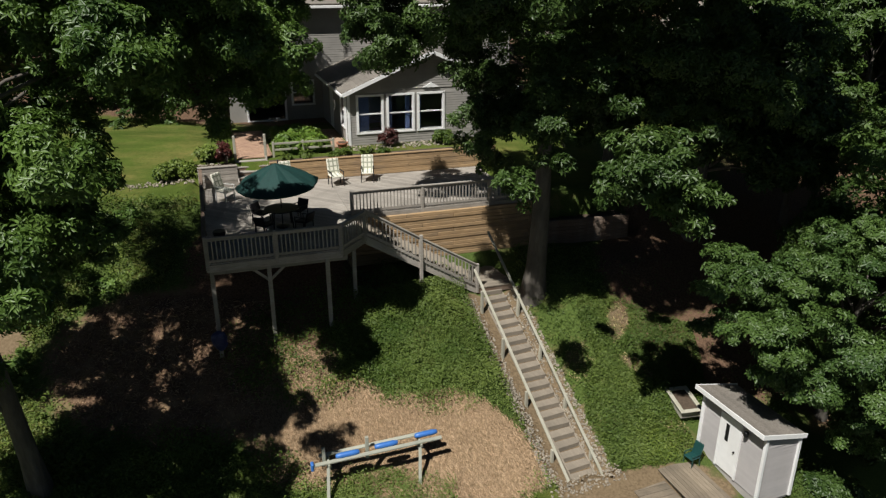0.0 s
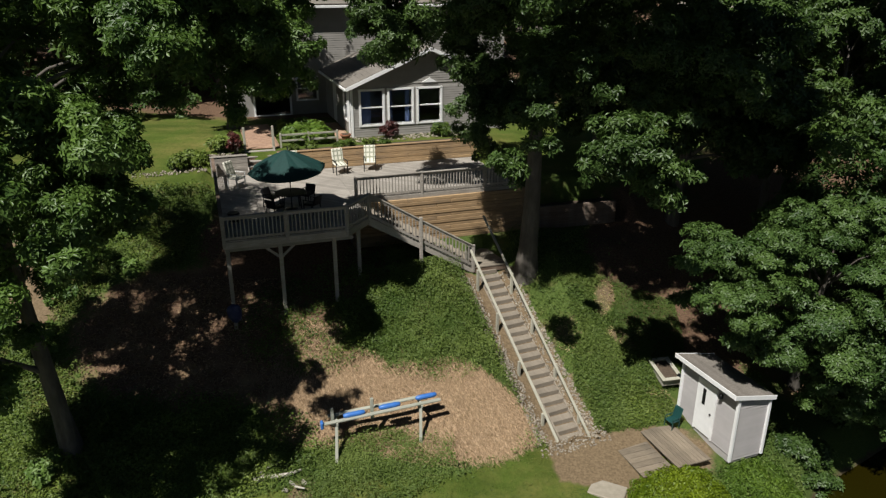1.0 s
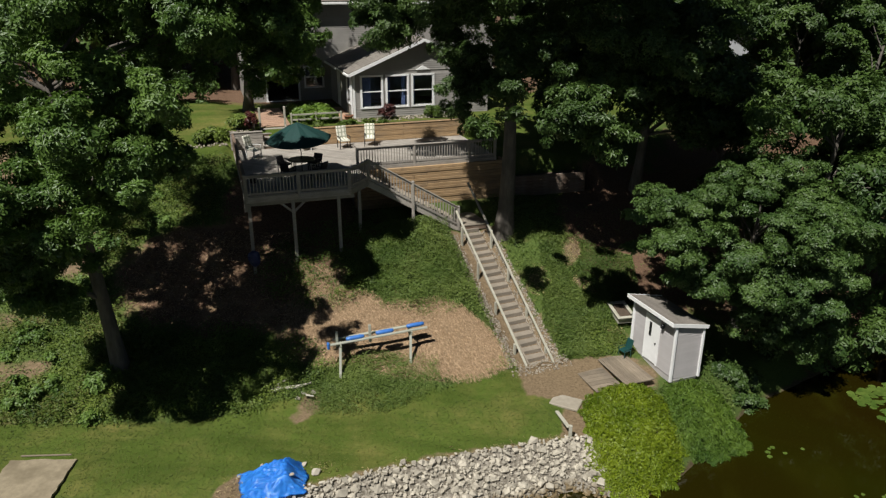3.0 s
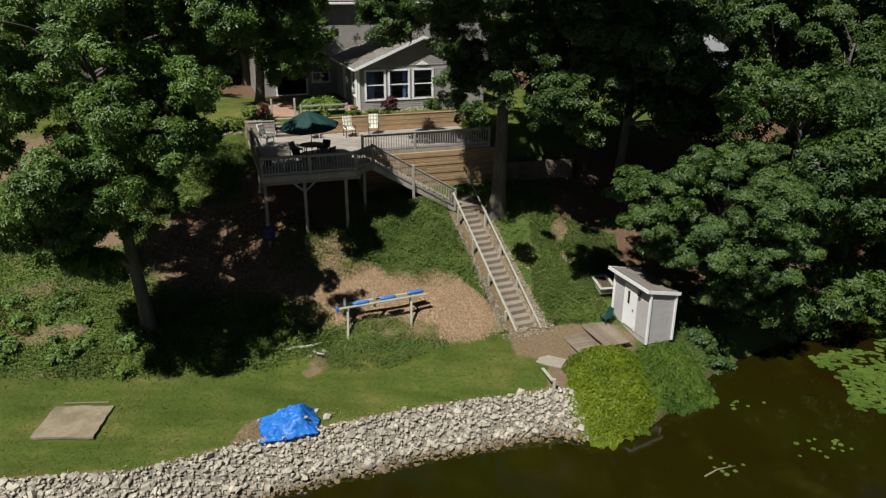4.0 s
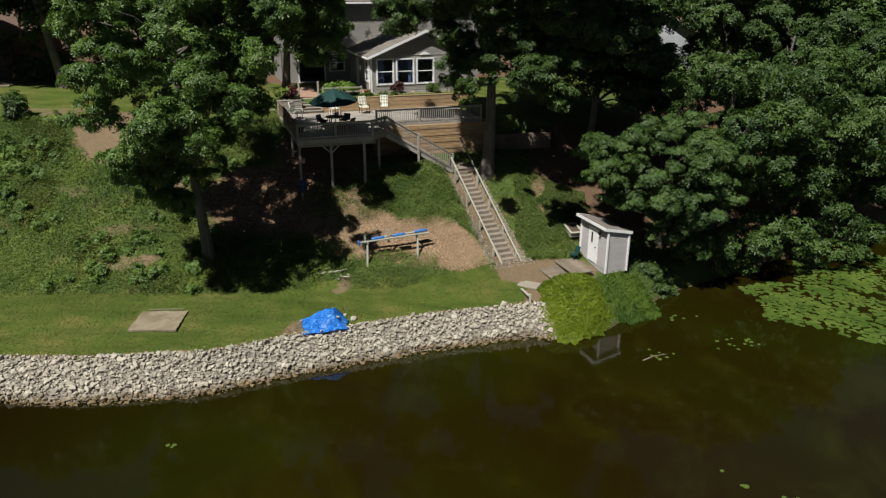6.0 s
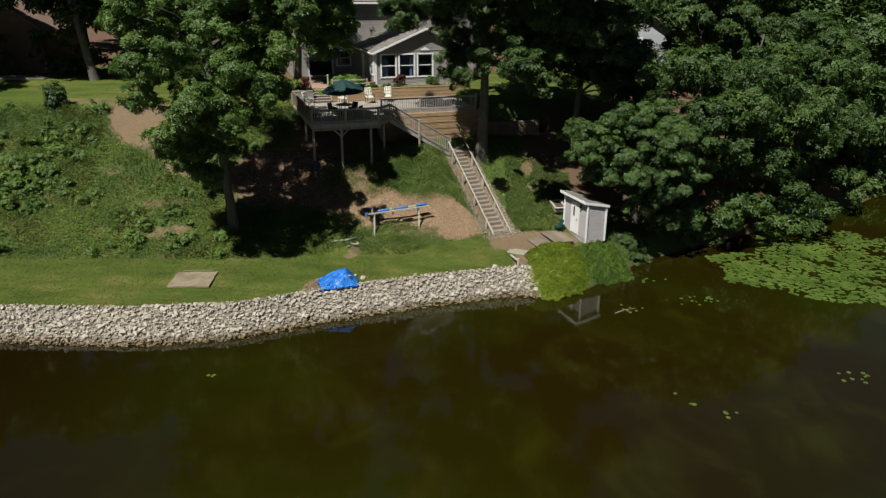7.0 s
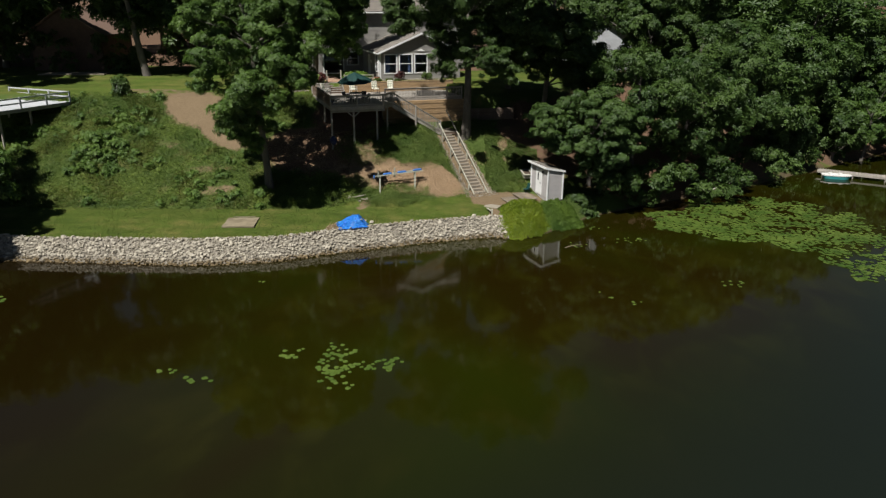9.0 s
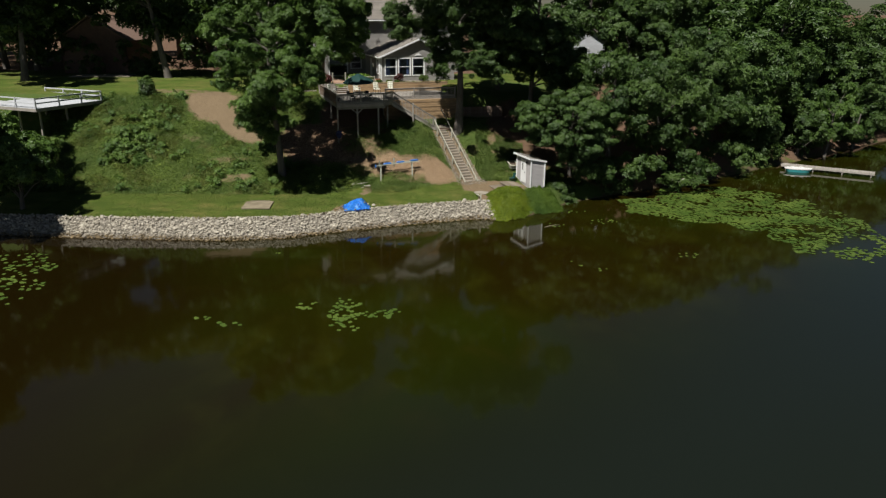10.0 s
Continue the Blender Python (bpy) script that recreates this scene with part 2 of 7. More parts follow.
def ground_material():
    m = bpy.data.materials.new("ground_cover")
    m.use_nodes = True
    nt = m.node_tree
    p = nt.nodes["Principled BSDF"]
    p.inputs["Roughness"].default_value, p.inputs["Specular IOR Level"].default_value = 0.95, 0.15
    pos = nt.nodes.new("ShaderNodeNewGeometry").outputs["Position"]

    def noise_tex(scale, detail=6.0, rough=0.65, stretch=None):
        n = nt.nodes.new("ShaderNodeTexNoise")
        n.inputs["Scale"].default_value, n.inputs["Detail"].default_value, n.inputs["Roughness"].default_value = scale, detail, rough
        src = pos
        if stretch:
            mp = nt.nodes.new("ShaderNodeMapping")
            mp.inputs["Scale"].default_value = stretch
            nt.links.new(pos, mp.inputs["Vector"])
            src = mp.outputs[0]
        nt.links.new(src, n.inputs["Vector"])
        return n.outputs["Fac"]

    def ramp(fac, lo, hi):
        r = nt.nodes.new("ShaderNodeMapRange")
        r.inputs[1].default_value, r.inputs[2].default_value = lo, hi
        nt.links.new(fac, r.inputs[0])
        return r.outputs[0]

    def blend(fac, a, b):
        x = nt.nodes.new("ShaderNodeMix")
        x.data_type = "RGBA"
        for v, i in ((fac, 0), (a, 6), (b, 7)):
            if isinstance(v, tuple):
                x.inputs[i].default_value = rgb(v)
            else:
                nt.links.new(v, x.inputs[i])
        return x.outputs[2]

    def mask(name, lo=0.35, hi=0.65):
        at = nt.nodes.new("ShaderNodeAttribute")
        at.attribute_name = name
        ad = nt.nodes.new("ShaderNodeMath")
        ad.operation = "MULTIPLY_ADD"
        ad.inputs[1].default_value, ad.inputs[2].default_value = 1.25, -0.625
        nt.links.new(noise_tex(1.3), ad.inputs[0])
        sm = nt.nodes.new("ShaderNodeMath")
        sm.operation = "ADD"
        nt.links.new(at.outputs["Fac"], sm.inputs[0])
        nt.links.new(ad.outputs[0], sm.inputs[1])
        return ramp(sm.outputs[0], lo, hi)

    fine = noise_tex(38.0)
    lawn = blend(ramp(fine, 0.3, 0.7), (0.048, 0.078, 0.012), (0.112, 0.148, 0.026))
    lawn = blend(ramp(noise_tex(0.5, 4.0), 0.45, 0.75), lawn, (0.165, 0.146, 0.044))
    lawn = blend(ramp(noise_tex(5.5, 7.0, 0.75), 0.46, 0.80), lawn, (0.052, 0.078, 0.012))
    lawn = blend(ramp(noise_tex(1.0, 5.0, 0.6, (0.25, 1.1, 1)), 0.40, 0.72), lawn, (0.042, 0.068, 0.009))
    weeds = blend(ramp(noise_tex(16.0), 0.3, 0.7), (0.034, 0.062, 0.014), (0.095, 0.130, 0.030))
    weeds = blend(ramp(noise_tex(0.7, 5.0), 0.55, 0.8), weeds, (0.17, 0.13, 0.06))
    straw = blend(ramp(noise_tex(34.0, 6.0, 0.7, (1.5, 0.22, 0.4)), 0.28, 0.72), (0.15, 0.10, 0.054), (0.31, 0.222, 0.132))
    straw = blend(ramp(noise_tex(1.1, 4.0), 0.5, 0.8), straw, (0.22, 0.145, 0.088))
    litter_shade = blend(ramp(noise_tex(14.0, 8.0), 0.32, 0.68), (0.06, 0.035, 0.022), (0.20, 0.125, 0.08))
    mud = blend(ramp(noise_tex(6.0), 0.3, 0.7), (0.05, 0.04, 0.02), (0.11, 0.085, 0.05))
    c = blend(mask("weeds"), lawn, weeds)
    c = blend(mask("straw"), c, straw)
    c = blend(mask("litter_shade"), c, litter_shade)
    dirt = blend(ramp(noise_tex(11.0, 8.0), 0.32, 0.68), (0.115, 0.082, 0.048), (0.225, 0.165, 0.10))
    c = blend(mask("dirt"), c, dirt)
    c = blend(mask("mud"), c, mud)
    rubble = blend(ramp(noise_tex(9.0, 4.0), 0.4, 0.62), (0.12, 0.104, 0.08), (0.30, 0.27, 0.225))
    c = blend(mask("rubble"), c, rubble)
    nt.links.new(c, p.inputs["Base Color"])
    bp = nt.nodes.new("ShaderNodeBump")
    bp.inputs["Strength"].default_value, bp.inputs["Distance"].default_value = 0.7, 0.05
    nt.links.new(fine, bp.inputs["Height"])
    nt.links.new(bp.outputs[0], p.inputs["Normal"])
    return m


def water_material():
    m = bpy.data.materials.new("lake_water")
    m.use_nodes = True
    nt = m.node_tree
    p = nt.nodes["Principled BSDF"]
    p.inputs["Roughness"].default_value, p.inputs["IOR"].default_value, p.inputs["Specular IOR Level"].default_value = 0.055, 1.42, 0.7
    pos = nt.nodes.new("ShaderNodeNewGeometry").outputs["Position"]

    def tex(scale, detail, stretch=(1, 1, 1)):
        mp = nt.nodes.new("ShaderNodeMapping")
        mp.inputs["Scale"].default_value = stretch
        nt.links.new(pos, mp.inputs["Vector"])
        n = nt.nodes.new("ShaderNodeTexNoise")
        n.inputs["Scale"].default_value, n.inputs["Detail"].default_value = scale, detail
        n.inputs["Distortion"].default_value = 0.6
        nt.links.new(mp.outputs[0], n.inputs["Vector"])
        return n.outputs["Fac"]

    def ramp(fac, lo, hi):
        r = nt.nodes.new("ShaderNodeMapRange")
        r.interpolation_type = "SMOOTHSTEP"
        r.inputs[1].default_value, r.inputs[2].default_value = lo, hi
        nt.links.new(fac, r.inputs[0])
        return r.outputs[0]

    def blend(fac, a, b):
        x = nt.nodes.new("ShaderNodeMix")
        x.data_type = "RGBA"
        nt.links.new(fac, x.inputs[0])
        for v, i in ((a, 6), (b, 7)):
            if isinstance(v, tuple):
                x.inputs[i].default_value = rgb(v)
            else:
                nt.links.new(v, x.inputs[i])
        return x.outputs[2]

    c = blend(ramp(tex(0.05, 3.0), 0.35, 0.68), (0.0122, 0.0080, 0.0008), (0.0135, 0.0176, 0.0010))
    c = blend(ramp(tex(0.35, 8.0, (1, 0.7, 1)), 0.46, 0.80), c, (0.0200, 0.0190, 0.0018))
    sep = nt.nodes.new("ShaderNodeSeparateXYZ")
    nt.links.new(pos, sep.inputs[0])
    off = nt.nodes.new("ShaderNodeMath")          # distance out from the shore, which slants
    off.operation = "MULTIPLY_ADD"
    off.inputs[1].default_value = -0.55
    nt.links.new(sep.outputs[0], off.inputs[0])
    nt.links.new(sep.outputs[1], off.inputs[2])
    c = blend(ramp(off.outputs[0], -4.0, -26.0), c, (0.0074, 0.0086, 0.0012))
    c = blend(ramp(sep.outputs[0], -2.0, -20.0), c, (0.0086, 0.0054, 0.0008))
    sky_tint = nt.nodes.new("ShaderNodeMath")         # sky's blue on the open lake, put into the water colour
    sky_tint.operation = "MULTIPLY_ADD"
    sky_tint.inputs[1].default_value = 0.9
    neg = nt.nodes.new("ShaderNodeMath")
    neg.operation = "MULTIPLY"
    neg.inputs[1].default_value = -1.0
    nt.links.new(sep.outputs[1], neg.inputs[0])
    nt.links.new(sep.outputs[0], sky_tint.inputs[0])
    nt.links.new(neg.outputs[0], sky_tint.inputs[2])
    c = blend(ramp(sky_tint.outputs[0], 13.0, 32.0), c, (0.0086, 0.0114, 0.0072))
    nt.links.new(c, p.inputs["Base Color"])
    bp = nt.nodes.new("ShaderNodeBump")
    bp.inputs["Strength"].default_value, bp.inputs["Distance"].default_value = 0.07, 0.02
    nt.links.new(tex(1.6, 3.0, (1, 1.6, 1)), bp.inputs["Height"])
    nt.links.new(bp.outputs[0], p.inputs["Normal"])
    return m


GROUND = ground_material()
WATER = water_material()


# ---------- building helpers ----------
def thing(name, m, label="", category="", group="", kind=""):
    ob = new(name)
    ob.empty_display_size = 0.2
    ob.matrix_basis = m
    return tagged(ob, label, category, group, kind)


def put(name, me, mat, parent=None, m=None, label=""):
    """One mesh object, as a part of parent if there is one; m is its pose in the parent."""
    if mat is not None and not me.materials:
        me.materials.append(mat)
    ob = new(name, me)
    if parent is not None:
        ob.parent = parent
    if m is not None:
        ob.matrix_basis = m
    if label:
        tagged(ob, label)
    return ob


def part(name, bm, mat, parent, label="", m=None, smooth=False):
    me = bpy.data.meshes.new(name)
    bm.to_mesh(me)
    bm.free()
    if smooth:
        me.polygons.foreach_set("use_smooth", [True] * len(me.polygons))
    return put(name, me, mat, parent, m, label)


def mesh_of(name, verts, faces, smooth=False):
    me = bpy.data.meshes.new(name)
    me.from_pydata([tuple(v) for v in verts], [], faces)
    if smooth:
        me.polygons.foreach_set("use_smooth", [True] * len(me.polygons))
    me.update()
    return me


BOXES = {}


def box_mesh(lx, ly, lz, mat, bevel=0.0):
    key = (round(lx, 3), round(ly, 3), round(lz, 3), mat.name, round(bevel, 3))
    if key not in BOXES:
        bm = bmesh.new()
        bmesh.ops.create_cube(bm, size=1.0, matrix=Matrix.Diagonal((lx, ly, lz, 1)))
        if bevel:
            bmesh.ops.bevel(bm, geom=bm.edges[:], offset=bevel, segments=1, affect="EDGES")
        me = bpy.data.meshes.new("block")
        bm.to_mesh(me)
        bm.free()
        me.materials.append(mat)
        BOXES[key] = me
    return BOXES[key]


def block(name, parent, mat, centre, size, rot=(0, 0, 0), bevel=0.0, label=""):
    return put(name, box_mesh(*size, mat, bevel), None, parent, pose(*centre, *rot), label)


def bar(name, parent, mat, a, b, w, h, bevel=0.0, label=""):
    """A straight bar of section w (level) by h from a to b, in the parent's space."""
    a, b = Vector(a), Vector(b)
    d = b - a
    x = d.normalized()
    y = Vector((0, 0, 1)).cross(x)
    y = y.normalized() if y.length > 1e-4 else Vector((0, 1, 0))
    z = x.cross(y)
    m = Matrix((x, y, z)).transposed().to_4x4()
    m.translation = (a + b) / 2
    return put(name, box_mesh(d.length, w, h, mat, bevel), None, parent, m, label)


def tube_lists(pts, radii, sides, verts, faces):
    """Adds a tapering tube along pts to verts and faces."""
    base = len(verts)
    pts = [Vector(p) for p in pts]
    for i, p in enumerate(pts):
        d = (pts[min(i + 1, len(pts) - 1)] - pts[max(i - 1, 0)]).normalized()
        s = d.cross(Vector((0.31, 0.95, 0.05))).normalized()
        t = d.cross(s)
        for k in range(sides):
            a = 2 * math.pi * k / sides
            verts.append(p + (s * math.cos(a) + t * math.sin(a)) * radii[i])
    for i in range(len(pts) - 1):
        for k in range(sides):
            k2 = (k + 1) % sides
            faces.append((base + i * sides + k, base + i * sides + k2, base + (i + 1) * sides + k2, base + (i + 1) * sides + k))
    faces.append(tuple(base + (len(pts) - 1) * sides + k for k in range(sides)))


def tube(name, parent, mat, pts, radii, sides=8, label=""):
    v, f = [], []
    tube_lists(pts, radii, sides, v, f)
    return put(name, mesh_of(name, v, f, True), mat, parent, None, label)


def leaf_mesh(name, centres, normals, length, width, rng, curl=0.25, axes=None):
    """Many separate pointed leaves, each two triangles folded at the middle."""
    n = len(centres)
    nrm = normals / np.linalg.norm(normals, axis=1)[:, None]
    r = rng.normal(size=(n, 3))
    ax = np.cross(nrm, r)
    if axes is not None:
        ax = axes + r * 0.12
    ax /= np.linalg.norm(ax, axis=1)[:, None] + 1e-9
    sd = np.cross(nrm, ax)
    sd /= np.linalg.norm(sd, axis=1)[:, None] + 1e-9
    L = (length * rng.uniform(0.65, 1.3, n))[:, None]
    W = (width * rng.uniform(0.7, 1.3, n))[:, None]
    v = np.empty((n, 4, 3))
    v[:, 0] = centres - ax * L * 0.5
    v[:, 1] = centres + sd * W * 0.5 + nrm * L * curl * 0.4 + ax * L * 0.08
    v[:, 2] = centres + ax * L * 0.5 - nrm * L * curl * 0.3
    v[:, 3] = centres - sd * W * 0.5 + nrm * L * curl * 0.4 + ax * L * 0.08
    me = bpy.data.meshes.new(name)
    me.vertices.add(4 * n)
    me.vertices.foreach_set("co", v.ravel())
    me.loops.add(6 * n)
    idx = np.arange(n)[:, None] * 4 + np.array([0, 1, 2, 0, 2, 3])[None]
    me.loops.foreach_set("vertex_index", idx.ravel())
    me.polygons.add(2 * n)
    me.polygons.foreach_set("loop_start", np.arange(2 * n) * 3)
    me.update(calc_edges=True)
    return me


def clump_leaves(clumps, per_m2, rng, up=0.5, spray=0.2, thin_above=1e9, whorl=6, lobes=(0.28, 0.52)):
    """Whorls of leaves on twigs: each clump (x, y, z, r, flat) breaks into lobes, and the whorls sit on the lobes. Places, normals and leaf directions."""
    cs, ns, xs = [], [], []
    for x, y, z, r, flat in clumps:
        k = max(4, int(per_m2 * 4 * math.pi * r * r * 0.16 * (0.45 if z > thin_above else 1.0) * 5 / whorl))
        m = max(3, int(4 + 5 * r))
        lo, hi = (0.7, 1.0) if z > thin_above else lobes
        ld = rng.normal(size=(m, 3))
        ld[:, 2] += 0.3
        ld /= np.linalg.norm(ld, axis=1)[:, None] + 1e-9
        lc = ld * (r * (1.05 - (lo + hi) / 2) * rng.uniform(0.7, 1.2, m))[:, None]
        lr = r * rng.uniform(lo, hi, m)
        pick = rng.choice(m, k, p=lr ** 2 / np.sum(lr ** 2))
        e = rng.normal(size=(k, 3)) + ld[pick] * 0.7
        e[:, 2] += 0.3
        e /= np.linalg.norm(e, axis=1)[:, None] + 1e-9
        c = lc[pick] + e * (lr[pick] * rng.uniform(0.35, 1.08, k) ** 0.6)[:, None]
        c[:, 2] *= flat
        nn = e + ld[pick] * 0.25 + rng.normal(size=(k, 3)) * 0.4
        nn[:, 2] += up
        nn /= np.linalg.norm(nn, axis=1)[:, None] + 1e-9
        e1 = np.cross(nn, rng.normal(size=(k, 3)))
        e1 /= np.linalg.norm(e1, axis=1)[:, None] + 1e-9
        e2 = np.cross(nn, e1)
        for j in range(whorl):
            a = (2 * math.pi * j / whorl + rng.uniform(-0.35, 0.35, k))[:, None]
            ax = e1 * np.cos(a) + e2 * np.sin(a) + nn * rng.uniform(-0.35, 0.25, k)[:, None]
            cs.append(c + ax * spray * rng.uniform(0.4, 0.7, k)[:, None] + np.array([x, y, z]))
            ns.append(nn + rng.normal(size=(k, 3)) * 0.22)
            xs.append(ax)
    return np.concatenate(cs), np.concatenate(ns), np.concatenate(xs)


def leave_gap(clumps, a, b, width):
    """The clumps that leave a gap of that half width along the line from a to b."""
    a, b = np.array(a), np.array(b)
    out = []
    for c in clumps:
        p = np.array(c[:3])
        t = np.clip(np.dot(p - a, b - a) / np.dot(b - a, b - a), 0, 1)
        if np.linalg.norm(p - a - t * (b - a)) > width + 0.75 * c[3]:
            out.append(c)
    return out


def crown_clumps(centre, radii, count, size, rng, hollow=0.35, jitter=0.12):
    """Clumps spread through the outer part of an ellipsoid crown."""
    out = []
    for i in range(count):
        d = rng.normal(size=3)
        d /= np.linalg.norm(d)
        k = rng.uniform(hollow, 1.0) ** 0.5
        p = np.array(centre) + d * np.array(radii) * k * rng.uniform(1 - jitter, 1 + jitter)
        out.append((p[0], p[1], p[2], size * rng.uniform(0.65, 1.3), rng.uniform(0.6, 0.85)))
    return out


def make_tree(name, base, clumps, trunk_top, trunk_r, leaf, bark, per_m2, leaf_len, seed, label, lean=(0, 0), limbs=14, group="", slim=0.42, thin=17.6):
    """A tree: an empty at its foot, a trunk mesh with limbs, a crown of separate leaves. Clumps are relative to the foot."""
    rng = np.random.default_rng(seed)
    tree = thing(name, pose(*base), label, "tree", group)
    v, f = [], []
    top = Vector(trunk_top)
    pts, rad = [], []
    n = 9
    for i in range(n):
        t = i / (n - 1)
        wob = Vector((math.sin(3.1 * t + seed), math.cos(2.3 * t + seed), 0)) * 0.25 * t
        pts.append(Vector((top.x * t + lean[0] * math.sin(t * math.pi) * 0.5, top.y * t + lean[1] * math.sin(t * math.pi) * 0.5, -0.4 + (top.z + 0.4) * t)) + wob)
        rad.append(trunk_r * (1.35 if i == 0 else 1.0) * (1 - 0.8 * t) + 0.02)
    tube_lists(pts, rad, 10, v, f)
    order = sorted(range(len(clumps)), key=lambda i: -clumps[i][3])
    for i in order[:limbs]:
        c = Vector(clumps[i][:3])
        t = min(0.92, max(0.25, (c.z - 2.0) / max(top.z, 1)))
        k = t * (n - 1)
        a = pts[int(k)].lerp(pts[min(int(k) + 1, n - 1)], k - int(k))
        mid = a.lerp(c, 0.5) + Vector((0, 0, 0.08 * (c - a).length))
        r0 = trunk_r * (0.42 - 0.2 * t)
        tube_lists([a, mid, c], [r0, r0 * 0.6, r0 * 0.2], 6, v, f)
    put("trunk", mesh_of("trunk", v, f, True), bark, tree)
    cs, ns, xs = clump_leaves(clumps, per_m2, rng, 0.5, leaf_len, thin - base[2])
    put("crown", leaf_mesh("crown", cs, ns, leaf_len, leaf_len * slim, rng, 0.25, xs), leaf, tree)
    return tree


# ---------- the lie of the land ----------
DECK_YAW = 20.5
DECK = pose(-8.15, 21.70, 0, 0, 0, DECK_YAW)
CU, SU = math.cos(radians(DECK_YAW)), math.sin(radians(DECK_YAW))
FLOOR = 8.30                                    # deck boards
TERRACE = 9.15                                  # garden terrace of the house


def to_uv(x, y):
    dx, dy = x + 8.15, y - 21.70
    return dx * CU + dy * SU, -dx * SU + dy * CU


def from_uv(u, v):
    return -8.15 + u * CU - v * SU, 21.70 + u * SU + v * CU


# along x: water's edge, top of the stone bank, foot of the slope, crest of the slope
SHORE_X = [-90, -40, -25, -15, -10, -6, 0, 5, 7, 9, 13, 18, 30, 45, 90]
SHORE_Y = [10, 8.0, 7.4, 7.1, 8.0, 10.0, 12.6, 14.2, 13.6, 15.2, 19.8, 23.2, 31, 43, 80]
BANK_Y = [12, 9.6, 8.8, 9.0, 9.8, 11.8, 14.2, 15.6, 16.0, 17.4, 21.2, 25.0, 33, 45, 82]
FOOT_Y = [17, 15.2, 15.0, 15.4, 15.7, 16.2, 16.9, 19.7, 20.6, 21.4, 23.5, 27.0, 35, 47, 84]
CREST_Y = [29, 27.5, 27.2, 28.2, 28.6, 28.6, 29.6, 31.5, 33, 34.5, 37, 40, 48, 60, 97]


def smooth01(a):
    a = np.clip(a, 0, 1)
    return a * a * (3 - 2 * a)


def ground_z(x, y):
    x, y = np.asarray(x, float), np.asarray(y, float)
    s, b, f, c = (np.interp(x, SHORE_X, k) for k in (SHORE_Y, BANK_Y, FOOT_Y, CREST_Y))
    z = np.where(y < s, np.maximum(-2.2, (y - s) * 0.45) - 0.08, 0)
    z = np.where((y >= s) & (y < b), -0.08 + 1.2 * (y - s) / (b - s), z)
    z = np.where((y >= b) & (y < f), 1.12 + 0.45 * np.clip((y - b) / (f - b), 0, 1) ** 1.3, z)
    t = (y - f) / (c - f)
    zc = 1.57 + 6.75 * (0.15 * smooth01(t) + 0.85 * np.clip(t, 0, 1))
    z = np.where(y >= f, zc, z)
    z = np.where(y >= c, 8.32 + np.clip((y - c) / 8, 0, 1) * 0.9 + np.clip((y - c - 8) / 60, 0, 4) * 0.8, z)
    u, v = to_uv(x, y)
    low = (u > 5.0) & (v < 3.95) & (u < 18)
    z = np.where(low, np.minimum(z, 5.9 + 0.25 * smooth01((v - 1.0) / 2)), z)
    behind = (v >= 3.95) & (u > 4.2) & (u < 13.0)
    z = np.where(behind, np.maximum(z, 8.1), z)
    behind2 = (v >= 3.95) & (u >= 13.0) & (u < 17.6)
    z = np.where(behind2, np.maximum(z, np.minimum(7.1 + 0.28 * (v - 3.5), 9.2)), z)
    under = (u > -0.3) & (u < 12.8) & (v > -0.3) & (v < 9.45)
    z = np.where(under, np.minimum(z, 8.05), z)
    garden = (v >= 9.45) & (u > -0.2) & (u < 15.6)
    z = np.where(garden, np.maximum(np.minimum(z, TERRACE), TERRACE - 0.03), z)
    sx, sy = x - 0.42, y - 26.40
    ca, sa = math.cos(radians(-64.2)), math.sin(radians(-64.2))
    px, py = sx * ca + sy * sa, -sx * sa + sy * ca
    on_stair = (px > -1.4) & (px < 7.4) & (py > -0.25) & (py < 1.4)
    flight = np.where(px < 0, 5.4, 5.62 - 4.07 * px / 7.15 - 0.22)
    near = np.maximum(np.maximum(-0.25 - py, py - 1.4), 0)
    z = np.where((px > -1.6) & (px < 7.4) & (near < 1.6), np.minimum(z, flight + 0.05 + np.where(on_stair, 0, near * 0.5 + 0.08)), z)
    n = np.sin(x * 1.7 + 2.1 * np.sin(y * 0.9)) * np.sin(y * 1.3 + 1.7 * np.sin(x * 0.7)) * 0.07
    amp = np.where((y > f) & (y < c) & (~under) & (~on_stair), 1.0, 0.12)
    return z + n * amp


def gz(x, y):
    return float(ground_z(x, y))


def zone(x, y, cx, cy, rx, ry, turn=0.0):
    a = radians(turn)
    dx, dy = x - cx, y - cy
    px, py = dx * math.cos(a) + dy * math.sin(a), -dx * math.sin(a) + dy * math.cos(a)
    return np.clip((1.18 - np.sqrt((px / rx) ** 2 + (py / ry) ** 2)) * 2.8, 0, 1)


def straw_zone(x, y):
    k = np.maximum(zone(x, y, -0.5, 19.7, 3.4, 1.75, 6), zone(x, y, -9.2, 21.9, 4.8, 2.7, 4))
    return np.maximum(k, zone(x, y, -4.4, 19.9, 2.4, 1.7, 10))


def bare_zone(x, y):
    return np.maximum(zone(x, y, -20.8, 26.2, 3.3, 2.2, -40), zone(x, y, -17.7, 23.6, 3.2, 1.5, -38))


